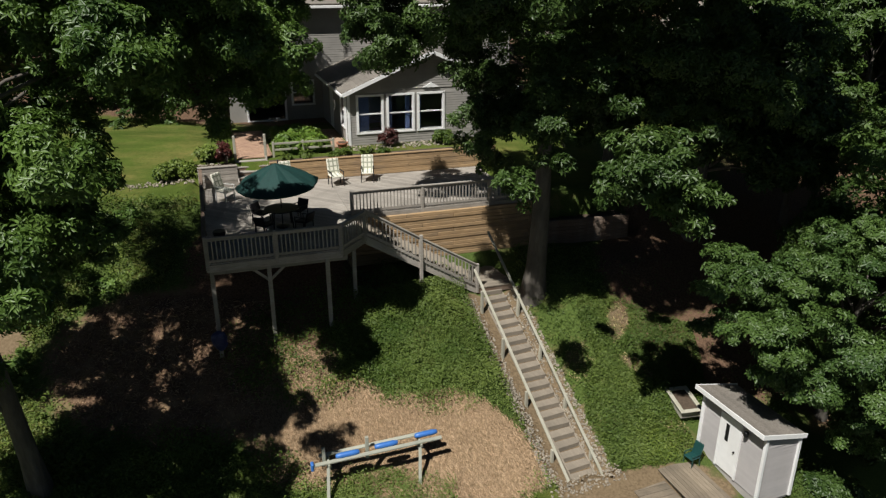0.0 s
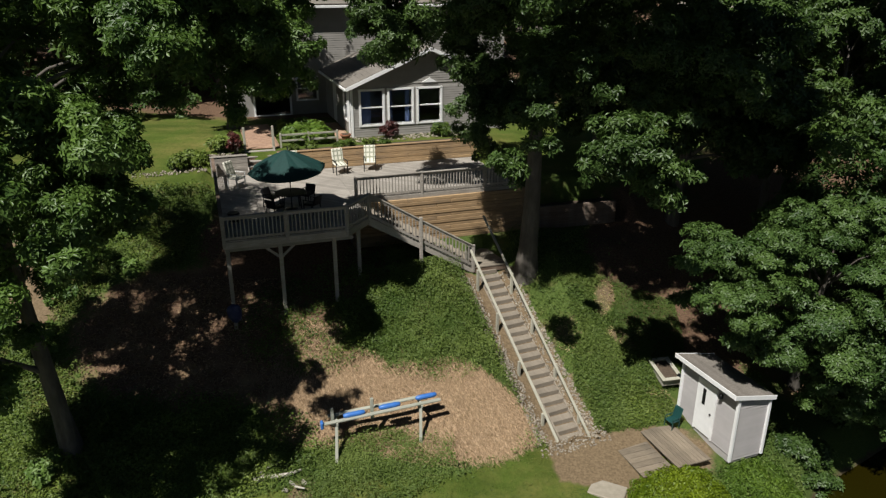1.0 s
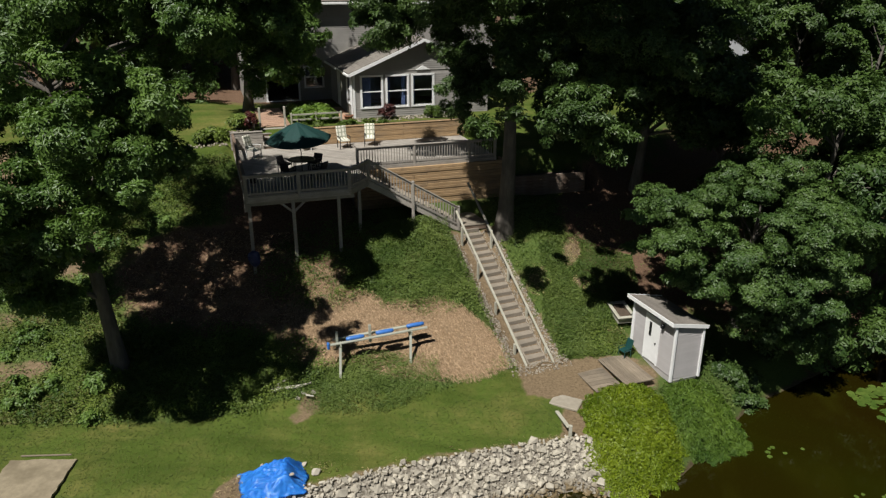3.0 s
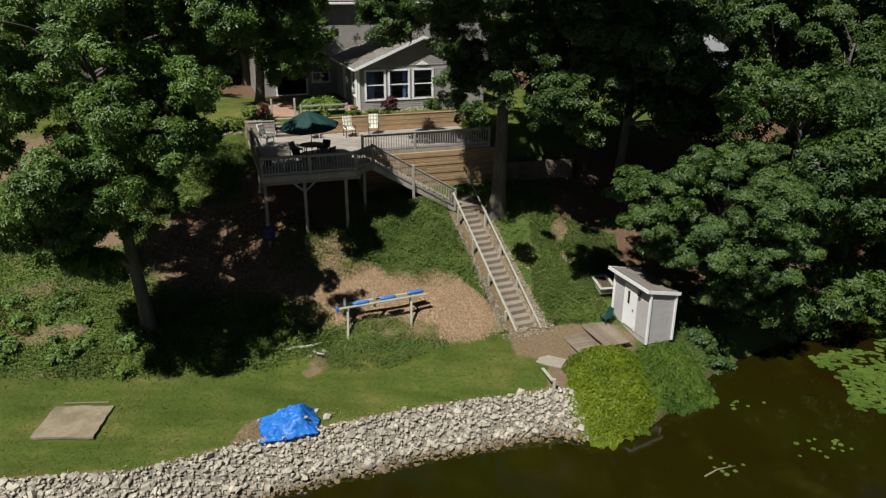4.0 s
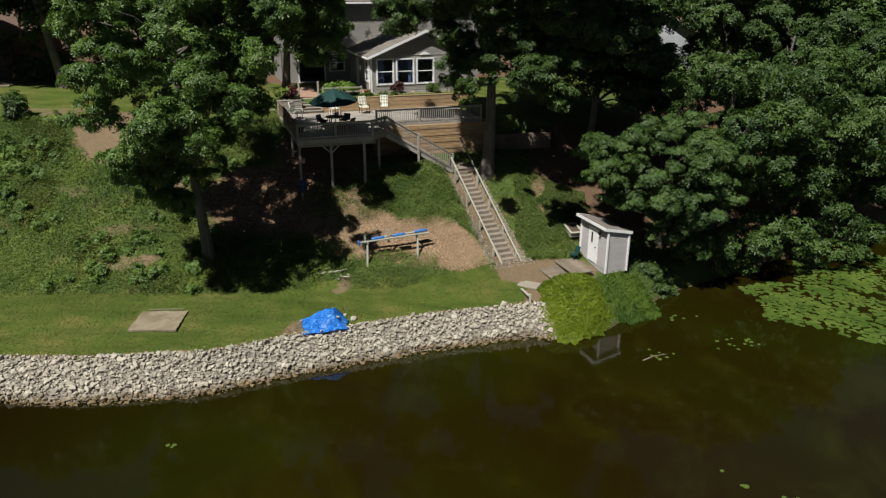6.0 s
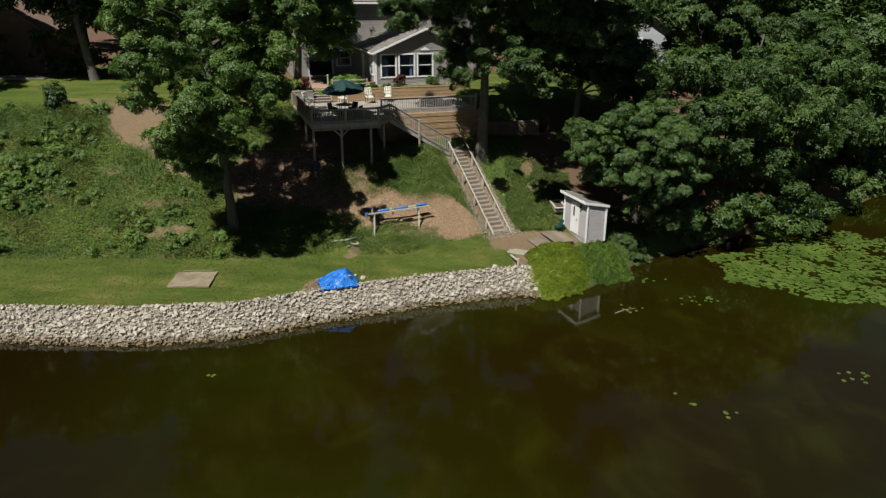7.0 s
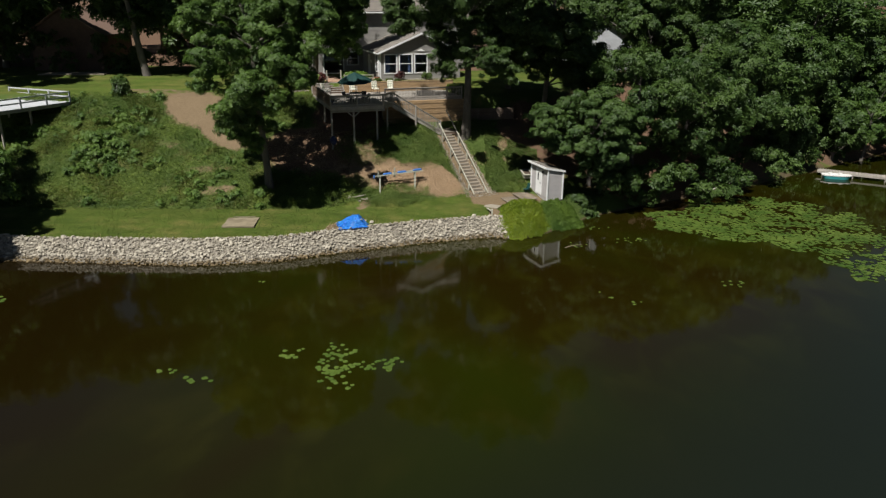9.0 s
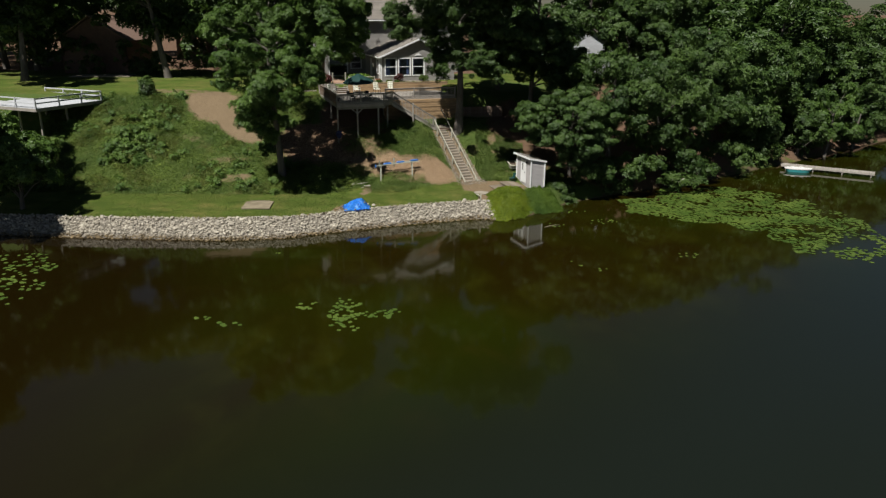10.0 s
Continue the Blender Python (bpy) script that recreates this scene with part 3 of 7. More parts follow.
def dirt_zone(x, y):
    k = np.maximum(zone(x, y, 4.2, 18.6, 0.9, 0.7), zone(x, y, 6.4, 20.1, 2.2, 0.6, 18))
    k = np.maximum(k, zone(x, y, 6.6, 19.3, 2.5, 1.3, 18))
    sx, sy = x - 0.42, y - 26.40
    ca, sa = math.cos(radians(-64.2)), math.sin(radians(-64.2))
    px, py = sx * ca + sy * sa, -sx * sa + sy * ca
    k = np.maximum(k, ((px > 0.3) & (px < 8.2) & (py > -0.62) & (py < 1.72)) * 0.9)
    k = np.maximum(np.maximum(k, bare_zone(x, y)), zone(x, y, 5.2, 16.6, 0.5, 1.3))
    k = np.maximum(k, 0.6 * zone(x, y, -16.8, 17.2, 1.9, 0.6, 8))
    k = np.maximum(k, np.maximum(0.5 * zone(x, y, -18.4, 19.2, 1.2, 0.5, 12), 0.45 * zone(x, y, -21.5, 21.6, 1.4, 0.5, -10)))
    k = np.maximum(k, 0.5 * zone(x, y, -24.0, 28.6, 6.0, 1.3, -6))
    b = np.interp(x, SHORE_X, BANK_Y)
    k = np.maximum(k, 0.72 * np.clip(1 - np.abs(y - b - 0.2) / 0.42, 0, 1) * (x < 5))
    k = np.maximum(np.maximum(k, zone(x, y, -6.45, 12.4, 0.5, 0.9, -20)), 0.7 * dry_zone(x, y))
    return np.maximum(k, 0.6 * zone(x, y, -4.9, 16.5, 0.45, 0.9, -25))


def litter_shade_zone(x, y):
    k = zone(x, y, 9.5, 28, 4.0, 4.5)
    k = np.maximum(k, zone(x, y, -6.5, 26.0, 4.0, 3.0))
    # Straw under the oak: its shade put in as patches of darker litter.
    k = np.maximum(k, 0.62 * zone(x, y, -9.2, 21.9, 5.2, 3.0, 4))
    k = np.maximum(k, np.clip((y - 41 - 3 * np.sin(x * 0.13)) / 3, 0, 1) * np.clip((abs(x - 12) - 4) / 3, 0, 1))
    return np.maximum(k, zone(x, y, 22, 34, 14, 8, 38))


def dry_zone(x, y):
    k = np.maximum(zone(x, y, 5.9, 25.5, 0.4, 0.8, -20), zone(x, y, 6.5, 24.0, 0.7, 0.3, -15))
    return np.maximum(np.maximum(k, 0.6 * zone(x, y, 4.3, 23.9, 0.5, 0.7)), 0.7 * zone(x, y, 7.5, 22.2, 0.5, 0.3))


def weed_zone(x, y):
    f, c = np.interp(x, SHORE_X, FOOT_Y), np.interp(x, SHORE_X, CREST_Y)
    k = np.clip((y - f - 0.9 * np.clip((x + 9) / 4, 0, 1) + 0.5) / 0.6, 0, 1) * np.clip((c + 0.3 - y) / 0.6, 0, 1)
    return np.maximum(k, np.clip((x - 6.0) / 1.0, 0, 1) * np.clip((y - 10) / 2, 0, 1) * np.clip((40 - y) / 2, 0, 1))


def axis(fine_lo, fine_hi, step, lo, hi):
    a = list(np.arange(fine_lo, fine_hi, step))
    x, d = a[-1], step
    while x < hi:
        d *= 1.25
        x += d
        a.append(x)
    x, d = a[0], step
    while x > lo:
        d *= 1.25
        x -= d
        a.insert(0, x)
    return np.array(a)


gx, gy = axis(-36, 20, 0.3, -900, 900), axis(5, 38, 0.3, -70, 1200)
XX, YY = np.meshgrid(gx, gy, indexing="ij")
ZZ = ground_z(XX, YY)
nx, ny = len(gx), len(gy)
quads = [(i * ny + j, (i + 1) * ny + j, (i + 1) * ny + j + 1, i * ny + j + 1) for i in range(nx - 1) for j in range(ny - 1)]
gm = mesh_of("ground", np.stack([XX, YY, ZZ], -1).reshape(-1, 3), quads, True)
RUBBLE = ((YY > np.interp(XX, SHORE_X, SHORE_Y) - 0.6) & (YY < np.interp(XX, SHORE_X, BANK_Y) + 0.15) & (XX < 6.2)) * 1.0
MUD = np.clip((0.25 - ZZ) / 0.3, 0, 1)
for key, val in (("straw", straw_zone(XX, YY)), ("litter_shade", litter_shade_zone(XX, YY)), ("weeds", weed_zone(XX, YY)), ("mud", MUD), ("dirt", dirt_zone(XX, YY)), ("rubble", RUBBLE)):
    gm.attributes.new(key, "FLOAT", "POINT").data.foreach_set("value", val.ravel().astype(np.float32))
tagged(put("ground", gm, GROUND), "grassy lakeside bank with lawn, weeds and straw mulch", "ground", kind="structure")

wm = mesh_of("water", [(-1500, -1500, 0), (1500, -1500, 0), (1500, 300, 0), (-1500, 300, 0)], [(0, 1, 2, 3)])
tagged(put("water", wm, WATER), "dark brown still lake water", "water", kind="structure")


# ---------- deck ----------
def clip_poly(poly, n, d):
    """Keeps the part of a convex polygon where n.p <= d."""
    out = []
    for i, a in enumerate(poly):
        b = poly[(i + 1) % len(poly)]
        da, db = n[0] * a[0] + n[1] * a[1] - d, n[0] * b[0] + n[1] * b[1] - d
        if da <= 0:
            out.append(a)
        if da * db < 0:
            t = da / (da - db)
            out.append((a[0] + (b[0] - a[0]) * t, a[1] + (b[1] - a[1]) * t))
    return out


def prism(poly, z0, z1):
    n = len(poly)
    return [(x, y, z0) for x, y in poly] + [(x, y, z1) for x, y in poly], \
        [tuple(range(n - 1, -1, -1)), tuple(range(n, 2 * n))] + [(i, (i + 1) % n, n + (i + 1) % n, n + i) for i in range(n)]


def planks(parent, poly, angle, width, gap, z0, z1, mat, name="plank"):
    """Floor boards at an angle over a convex polygon, each an object with its length along its own x."""
    ca, sa = math.cos(radians(angle)), math.sin(radians(angle))
    loc = [(x * ca + y * sa, -x * sa + y * ca) for x, y in poly]
    lo, hi = min(p[1] for p in loc), max(p[1] for p in loc)
    k = lo
    while k < hi:
        q = clip_poly(clip_poly(loc, (0, -1), -k), (0, 1), k + width)
        if len(q) > 2 and max(p[0] for p in q) - min(p[0] for p in q) > 0.05:
            cx = sum(p[0] for p in q) / len(q)
            v, f = prism([(x - cx, y - k) for x, y in q], z0, z1)
            put(name, mesh_of(name, v, f), mat, parent, pose(cx * ca - k * sa, cx * sa + k * ca, 0, 0, 0, angle))
        k += width + gap


def railing(parent, a, b, mat, height=0.88, post_a=True, post_b=True, step=0.135, drop=0.0, baluster=0.038, cap=0.13):
    """A run of railing from a to b (feet of the run): cap, two rails, balusters, end posts."""
    a, b = Vector(a), Vector(b)
    run = (b - a)
    flat = Vector((run.x, run.y, 0)).length
    up = Vector((0, 0, 1))
    bar("cap_rail", parent, mat, a + up * height, b + up * height, cap, 0.04, 0.006)
    bar("top_rail", parent, mat, a + up * (height - 0.07), b + up * (height - 0.07), 0.04, 0.09)
    bar("bottom_rail", parent, mat, a + up * 0.09, b + up * 0.09, 0.04, 0.09)
    n = max(1, int(flat / step))
    yaw = math.degrees(math.atan2(run.y, run.x))
    for i in range(n):
        p = a.lerp(b, (i + 0.5) / n)
        block("baluster", parent, mat, (p.x, p.y, p.z + (height - drop) / 2 - 0.02), (baluster, baluster, height + drop - 0.05), (0, 0, yaw))
    for p, on in ((a, post_a), (b, post_b)):
        if on:
            block("rail_post", parent, mat, (p.x, p.y, p.z + height / 2 - 0.08), (0.1, 0.1, height + 0.26), (0, 0, yaw), 0.008)


deck = thing("deck", DECK, "weathered grey wooden deck on tall posts with slatted railing", "deck")
PART_A = [(0, 0), (4.38, 0), (5.4, 1.1), (5.4, 8.9), (0, 8.9)]
PART_B = [(5.406, 3.62), (12.6, 3.62), (12.6, 8.9), (5.406, 8.9)]
for poly in (PART_A, PART_B):
    planks(deck, poly, -45, 0.14, 0.008, FLOOR - 0.035, FLOOR, GREY_WOOD)
# rim boards and joists
for a, b in (((0, 0), (4.38, 0)), ((4.38, 0), (5.4, 1.1)), ((0, 0), (0, 8.85)), ((5.4, 1.1), (5.4, 3.6)), ((5.4, 3.6), (12.6, 3.6)), ((12.6, 3.6), (12.6, 8.8))):
    bar("rim_board", deck, GREY_WOOD, (*a, FLOOR - 0.165), (*b, FLOOR - 0.165), 0.045, 0.25, 0.004)
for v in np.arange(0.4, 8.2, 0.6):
    bar("joist", deck, DARK_WOOD, (0.03, v, FLOOR - 0.155), (4.35 if v < 1.1 else 5.37, v, FLOOR - 0.155), 0.04, 0.22)
bar("beam", deck, GREY_WOOD, (0.05, 0.35, FLOOR - 0.40), (4.6, 0.35, FLOOR - 0.40), 0.1, 0.24, 0.006)
bar("beam", deck, GREY_WOOD, (0.05, 3.6, FLOOR - 0.40), (5.3, 3.6, FLOOR - 0.40), 0.1, 0.24, 0.006)
for u, v in ((0.12, 0.3), (1.95, 0.35), (3.9, 0.3), (4.95, 1.0), (0.12, 3.6), (2.6, 3.6), (5.2, 3.6), (0.12, 6.6), (2.6, 6.6)):
    x, y = from_uv(u, v)
    z = gz(x, y)
    if FLOOR - 0.5 > z:
        block("support_post", deck, GREY_WOOD, (u, v, (z - 0.3 + FLOOR - 0.28) / 2), (0.14, 0.14, FLOOR - z + 0.02), (0, 0, 0), 0.01)
bar("brace", deck, GREY_WOOD, (1.95, 0.35, FLOOR - 0.95), (2.45, 0.35, FLOOR - 0.5), 0.06, 0.09)
bar("brace", deck, GREY_WOOD, (1.95, 0.35, FLOOR - 0.95), (1.45, 0.35, FLOOR - 0.5), 0.06, 0.09)
F = FLOOR
railing(deck, (0.02, 0.0, F), (2.2, 0.0, F), GREY_WOOD)
railing(deck, (2.2, 0.0, F), (4.36, 0.0, F), GREY_WOOD, post_a=False)
railing(deck, (4.4, 0.03, F), (5.4, 1.1, F), GREY_WOOD, post_a=False)
for v0, v1 in ((0.05, 2.8), (2.8, 5.8), (5.8, 8.75)):
    railing(deck, (0.02, v0, F), (0.02, v1, F), DARK_WOOD, post_a=v0 > 1)
railing(deck, (5.45, 3.62, F), (8.3, 3.62, F), GREY_WOOD)
railing(deck, (8.3, 3.62, F), (11.15, 3.62, F), GREY_WOOD, post_a=False)
railing(deck, (11.15, 3.62, F), (12.55, 3.62, F), GREY_WOOD, post_a=False)

# ---------- the timber wall below the deck and the low one beyond the tree ----------
tw = thing("retaining_wall", DECK, "stacked brown timber retaining wall below the deck", "retaining wall")
for i in range(17):
    z = 5.62 + i * 0.15
    off = 0.012 * ((i * 7) % 3)
    cut = 7.6 + 1.3 * ((i * 5) % 4) * 0.5
    for a, b in ((5.2, cut), (cut + 0.01, 12.9)):
        bar("timber", tw, TIMBER, (a, 3.52 + off, z), (b, 3.52 + off, z), 0.14, 0.142, 0.012)
for i in range(17):
    bar("timber", tw, TIMBER, (12.98, 3.5 + 0.01 * (i % 2), 5.65 + i * 0.15), (12.98, 8.5, 5.65 + i * 0.15), 0.14, 0.142, 0.012)
lw = thing("low_retaining_wall", DECK, "low dark brown timber retaining wall in the shade", "retaining wall")
# Brown timber; its dark tone also carries the tree's shade in the colour.
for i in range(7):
    bar("timber", lw, DARK_WOOD, (13.0 + 0.02 * (i % 2), 3.4, 6.2 + i * 0.155), (17.5, 3.1, 6.2 + i * 0.155), 0.14, 0.148, 0.012)

bed = thing("wall_backfill", DECK, "earth backfill behind the low timber wall", "earth", kind="structure")
block("fill", bed, SOIL, (15.2, 3.9, 6.55), (4.4, 0.95, 1.1))
# garden wall behind the deck
gw = thing("garden_wall", DECK, "brown timber garden wall behind the deck", "retaining wall")
for i in range(6):
    z = FLOOR + 0.065 + i * 0.14
    cut = 5.4 + 1.9 * (i % 3)
    for a, b in ((2.9, cut), (cut + 0.012, 13.6)):
        bar("timber", gw, TIMBER, (a, 9.0 + 0.01 * (i % 2), z), (b, 9.0 + 0.01 * (i % 2), z), 0.13, 0.135, 0.01)
    bar("timber", gw, GREY_WOOD, (-0.1, 9.0 + 0.01 * (i % 2), z), (1.55, 9.0 + 0.01 * (i % 2), z), 0.13, 0.135, 0.01)
for a, b in ((2.95, 13.5), (-0.05, 1.5)):
    block("fill", gw, SOIL, ((a + b) / 2, 9.42, TERRACE - 0.35), (b - a, 0.66, 0.66), (0, 0, 0), 0.0, "earth behind the timbers")
bar("cap_timber", gw, TIMBER, (2.9, 9.02, FLOOR + 0.9), (13.6, 9.02, FLOOR + 0.9), 0.2, 0.05, 0.01)
bar("cap_timber", gw, GREY_WOOD, (-0.1, 9.02, FLOOR + 0.9), (1.55, 9.02, FLOOR + 0.9), 0.2, 0.05, 0.01)
gs = thing("garden_steps", DECK, "weathered wooden steps up to the garden terrace", "steps")
for i in range(5):
    block("tread", gs, GREY_WOOD, (2.22, 8.9 + i * 0.26, FLOOR + 0.17 * (i + 1) - 0.025), (1.3, 0.29, 0.05), (0, 0, 0), 0.006)
    block("riser", gs, DARK_WOOD, (2.22, 9.03 + i * 0.26 - 0.24, FLOOR + 0.17 * i + 0.06), (1.26, 0.025, 0.11))
for u in (1.55, 2.88):
    bar("stringer", gs, GREY_WOOD, (u, 8.75, FLOOR + 0.1), (u, 10.1, FLOOR + 0.9), 0.05, 0.22)
    block("post", gs, PALE_WOOD, (u, 10.15, FLOOR + 1.1), (0.11, 0.11, 1.7), (0, 0, 0), 0.01)

# ---------- upper stair ----------
upper = thing("deck_stair", DECK, "weathered wooden stair with slatted railing down from the deck", "stair")
U0, U1, ZT, ZL = 5.45, 9.75, FLOOR, 5.62
N1 = 15
for i in range(1, N1):
    u = U0 + (U1 - U0) * (i - 0.5) / (N1 - 1)
    z = ZT - (ZT - ZL) * i / N1
    block("tread", upper, TREAD, (u, 2.3, z - 0.02), (0.31, 2.1, 0.04), (0, 0, 0), 0.006)
    block("riser", upper, DARK_WOOD, (u - 0.14, 2.3, z + 0.07), (0.02, 2.1, 0.14))
for v in (1.24, 3.36):
    bar("stringer", upper, GREY_WOOD, (U0 - 0.05, v, ZT - 0.2), (U1, v, ZL - 0.12), 0.05, 0.28, 0.005)
railing(upper, (U0, 1.18, ZT - 0.04), (U0 + 2.05, 1.18, ZT - 0.04 - (ZT - ZL) * 2.05 / (U1 - U0)), GREY_WOOD, 0.95, post_a=False, post_b=False)
railing(upper, (U0 + 2.05, 1.18, ZT - 0.04 - (ZT - ZL) * 2.05 / (U1 - U0)), (U1, 1.18, ZL + 0.0), GREY_WOOD, 0.95, post_a=False)
for u in (U0 + 2.05,):
    block("stair_post", upper, GREY_WOOD, (u, 1.16, 6.95), (0.12, 0.12, 2.2), (0, 0, 0), 0.01)
planks(upper, [(U1, 1.15), (U1 + 1.55, 1.15), (U1 + 1.55, 3.4), (U1, 3.4)], 0, 0.14, 0.008, ZL - 0.04, ZL, TREAD, "landing_plank")
block("landing_frame", upper, DARK_WOOD, (U1 + 0.78, 2.27, ZL - 0.16), (1.5, 2.2, 0.2))

# ---------- long stair down to the lake ----------
LS = pose(0.42, 26.40, 0, 0, 0, -64.2)         # x runs down the stair, y to its left seen from below
lower = thing("lake_stair", LS, "long timber stair on the slope with pale handrails", "stair")
N2, RUN = 21, 7.15
Z2 = 1.55
for i in range(N2):
    x = RUN * (i + 0.5) / N2
    z = ZL - (ZL - Z2) * (i + 1) / N2
    block("tread", lower, TREAD, (x, 0.68, z - 0.1), (RUN / N2 + 0.03, 0.84 + 0.04 * ((i * 53) % 3), 0.2), (0, 0, 1.2 * ((i * 37) % 5 - 2)), 0.02)
for y in (0.24, 1.12):
    bar("stringer", lower, TREAD, (0.0, y, ZL - 0.25), (RUN, y, Z2 - 0.12), 0.06, 0.16, 0.01)
for y, xs, x_end in ((-0.05, (0.05, 1.0, 2.75, 4.55, 6.35), 7.5), (1.2, (1.35, 3.1, 4.9, 6.6), 7.6)):
    z_at = lambda x: 6.50 - 0.655 * x
    x0 = 0.0 if y < 0 else -1.2
    bar("handrail", lower, PALE_WOOD, (x0, y, z_at(x0) if y < 0 else z_at(x0) + 0.0), (x_end, y, z_at(x_end)), 0.1, 0.045, 0.006, "pale weathered handrail")
    for x in xs:
        zt = z_at(x)
        zg = ZL - (ZL - Z2) * x / RUN - 0.35
        block("post", lower, PALE_WOOD, (x, y + (0.06 if y > 1 else -0.06), (zt + zg) / 2 - 0.02), (0.1, 0.1, zt - zg), (0, 0, 0), 0.008)

# ---------- shed ----------
SHED = pose(9.30, 19.25, 1.66, 0, 0, 23)        # x along the end wall, y along the door wall
shed = thing("shed", SHED, "small grey lap-sided lakeside shed with a white door", "shed")
SW, SL, SH, SB = 1.36, 2.75, 2.3, 2.02
block("body", shed, SIDING, (SW / 2, SL / 2, SB / 2 - 0.15), (SW - 0.08, SL - 0.08, SB + 0.3))
v, f = prism([(0.04, SB), (SW - 0.04, SB), (0.04, SH - 0.02)], 0.04, SL - 0.04)
put("gable_core", mesh_of("gable_core", [(x, z, y) for x, y, z in v], f), SIDING, shed)


def lap(parent, length, height, mat, m, pitch=0.12, top=None):
    """Lap siding: one board after another, each tilted a little outwards at its foot. Its face looks along -y of m."""
    n = int(math.ceil(height / pitch))
    for i in range(n):
        z = i * pitch
        if top:
            x0, x1 = top(z + pitch * 0.5)
        else:
            x0, x1 = 0.0, length
        if x1 - x0 < 0.08:
            continue
        h = min(pitch, height - z)
        vv = [(x0, -0.032, z), (x1, -0.032, z), (x1, -0.012, z + h + 0.004), (x0, -0.012, z + h + 0.004), (x0, 0, z), (x1, 0, z), (x1, 0, z + h + 0.004), (x0, 0, z + h + 0.004)]
        ff = [(0, 1, 2, 3), (4, 7, 6, 5), (0, 4, 5, 1), (3, 2, 6, 7), (0, 3, 7, 4), (1, 5, 6, 2)]
        put("siding_board", mesh_of("siding_board", vv, ff), mat, parent, m)


# door wall looks along -x of the shed, end wall along -y
DW = pose(0.04, SL, 0, 0, 0, -90)
DOOR0, DOOR1 = 0.86, 1.76
lap(shed, DOOR0 + 0.0, SH - 0.1, SIDING, DW)
lap(shed, SL - DOOR1, SH - 0.1, SIDING, DW @ pose(DOOR1, 0, 0))
lap(shed, SW, SH - 0.05, SIDING, pose(0, 0.04, -0.2), top=lambda z: (0.0, SW if z - 0.2 < SB else max(0, SW * (SH - z + 0.2) / (SH - SB))))
lap(shed, SW, SB, SIDING, pose(SW, SL - 0.04, 0, 0, 0, 180))
for x, y, z0, z1 in ((0.0, 0.0, -0.2, SH), (SW, 0.0, -0.2, SB), (0.0, SL, 0, SH)):
    block("corner_board", shed, WHITE, (x, y, (z0 + z1) / 2), (0.1, 0.1, z1 - z0), (0, 0, 0), 0.006)
sd = put("door", box_mesh(0.05, DOOR1 - DOOR0 - 0.08, 1.98, WHITE, 0.01), None, shed, pose(0.005, SL - (DOOR0 + DOOR1) / 2, 1.03), "white panel door with a narrow window")
put("door_window", box_mesh(0.02, 0.14, 0.62, DARK_METAL, 0.0), None, sd, pose(-0.03, 0.10, 0.45), "narrow dark glass pane")
put("door_knob", box_mesh(0.07, 0.06, 0.06, DARK_METAL, 0.015), None, sd, pose(-0.05, -0.30, -0.05))
for y in (SL - DOOR0 - 0.01, SL - DOOR1 + 0.01):
    block("door_trim", shed, WHITE, (0.01, y, 1.04), (0.07, 0.07, 2.08))
block("door_trim", shed, WHITE, (0.01, SL - (DOOR0 + DOOR1) / 2, 2.06), (0.07, 0.86, 0.07))
slope = math.degrees(math.atan2(SH - SB, SW))
roof = put("roof", box_mesh(SW + 0.42, SL + 0.26, 0.06, SHINGLE), None, shed, pose(SW / 2 - 0.06, SL / 2 + 0.05, (SH + SB) / 2 + 0.11, 0, slope, 0), "low shingled roof")
for i in range(8):
    block("shingle_course", roof, SHINGLE, (-0.76 + 0.215 * i, 0, 0.036), (0.23, SL + 0.26, 0.014), (0, -1.4, 0))
ca = math.cos(radians(slope))
bar("fascia", shed, WHITE, (-0.28, -0.1, SH + 0.145), (-0.28, SL + 0.2, SH + 0.145), 0.03, 0.16)
bar("fascia", shed, WHITE, (-0.28, -0.1, SH + 0.135), (SW + 0.14, -0.1, SB + 0.055), 0.03, 0.15)
bar("fascia", shed, WHITE, (-0.28, SL + 0.2, SH + 0.135), (SW + 0.14, SL + 0.2, SB + 0.055), 0.03, 0.15)
lamp = put("wall_lamp", box_mesh(0.14, 0.14, 0.2, DARK_METAL, 0.03), None, shed, pose(-0.1, 0.72, 1.98), "small dark wall lamp")

# ---------- boards in front of the shed ----------
bw = thing("boardwalk", pose(8.85, 19.0, 0, 0, 0, 22), "weathered grey plank walk beside the shed", "boardwalk")
planks(bw, [(-1.5, 0.2), (-0.15, 0.2), (-0.15, 3.4), (-1.5, 3.4)], 90, 0.14, 0.01, 1.62, 1.66, OLD_BOARD)
planks(bw, [(-2.75, 0.3), (-1.52, 0.25), (-1.52, 1.9), (-2.75, 1.8)], 0, 0.24, 0.015, 1.50, 1.54, OLD_BOARD)

# ---------- house ----------
HX, HY = from_uv(7.0, 11.45)
HOUSE = pose(HX, HY, TERRACE, 0, 0, DECK_YAW)   # x along the gable front, y backwards
house = thing("house", HOUSE, "grey lap-sided house with a gabled sunroom and white trim", "house")
GW, GD, EH, PH = 8.2, 7.4, 2.60, 4.30            # sunroom width, depth, eave and ridge heights
WT = 0.15
WIN = [(0.46, 1.60), (1.95, 3.15), (3.50, 4.70)]
WZ0, WZ1 = 0.62, 2.30


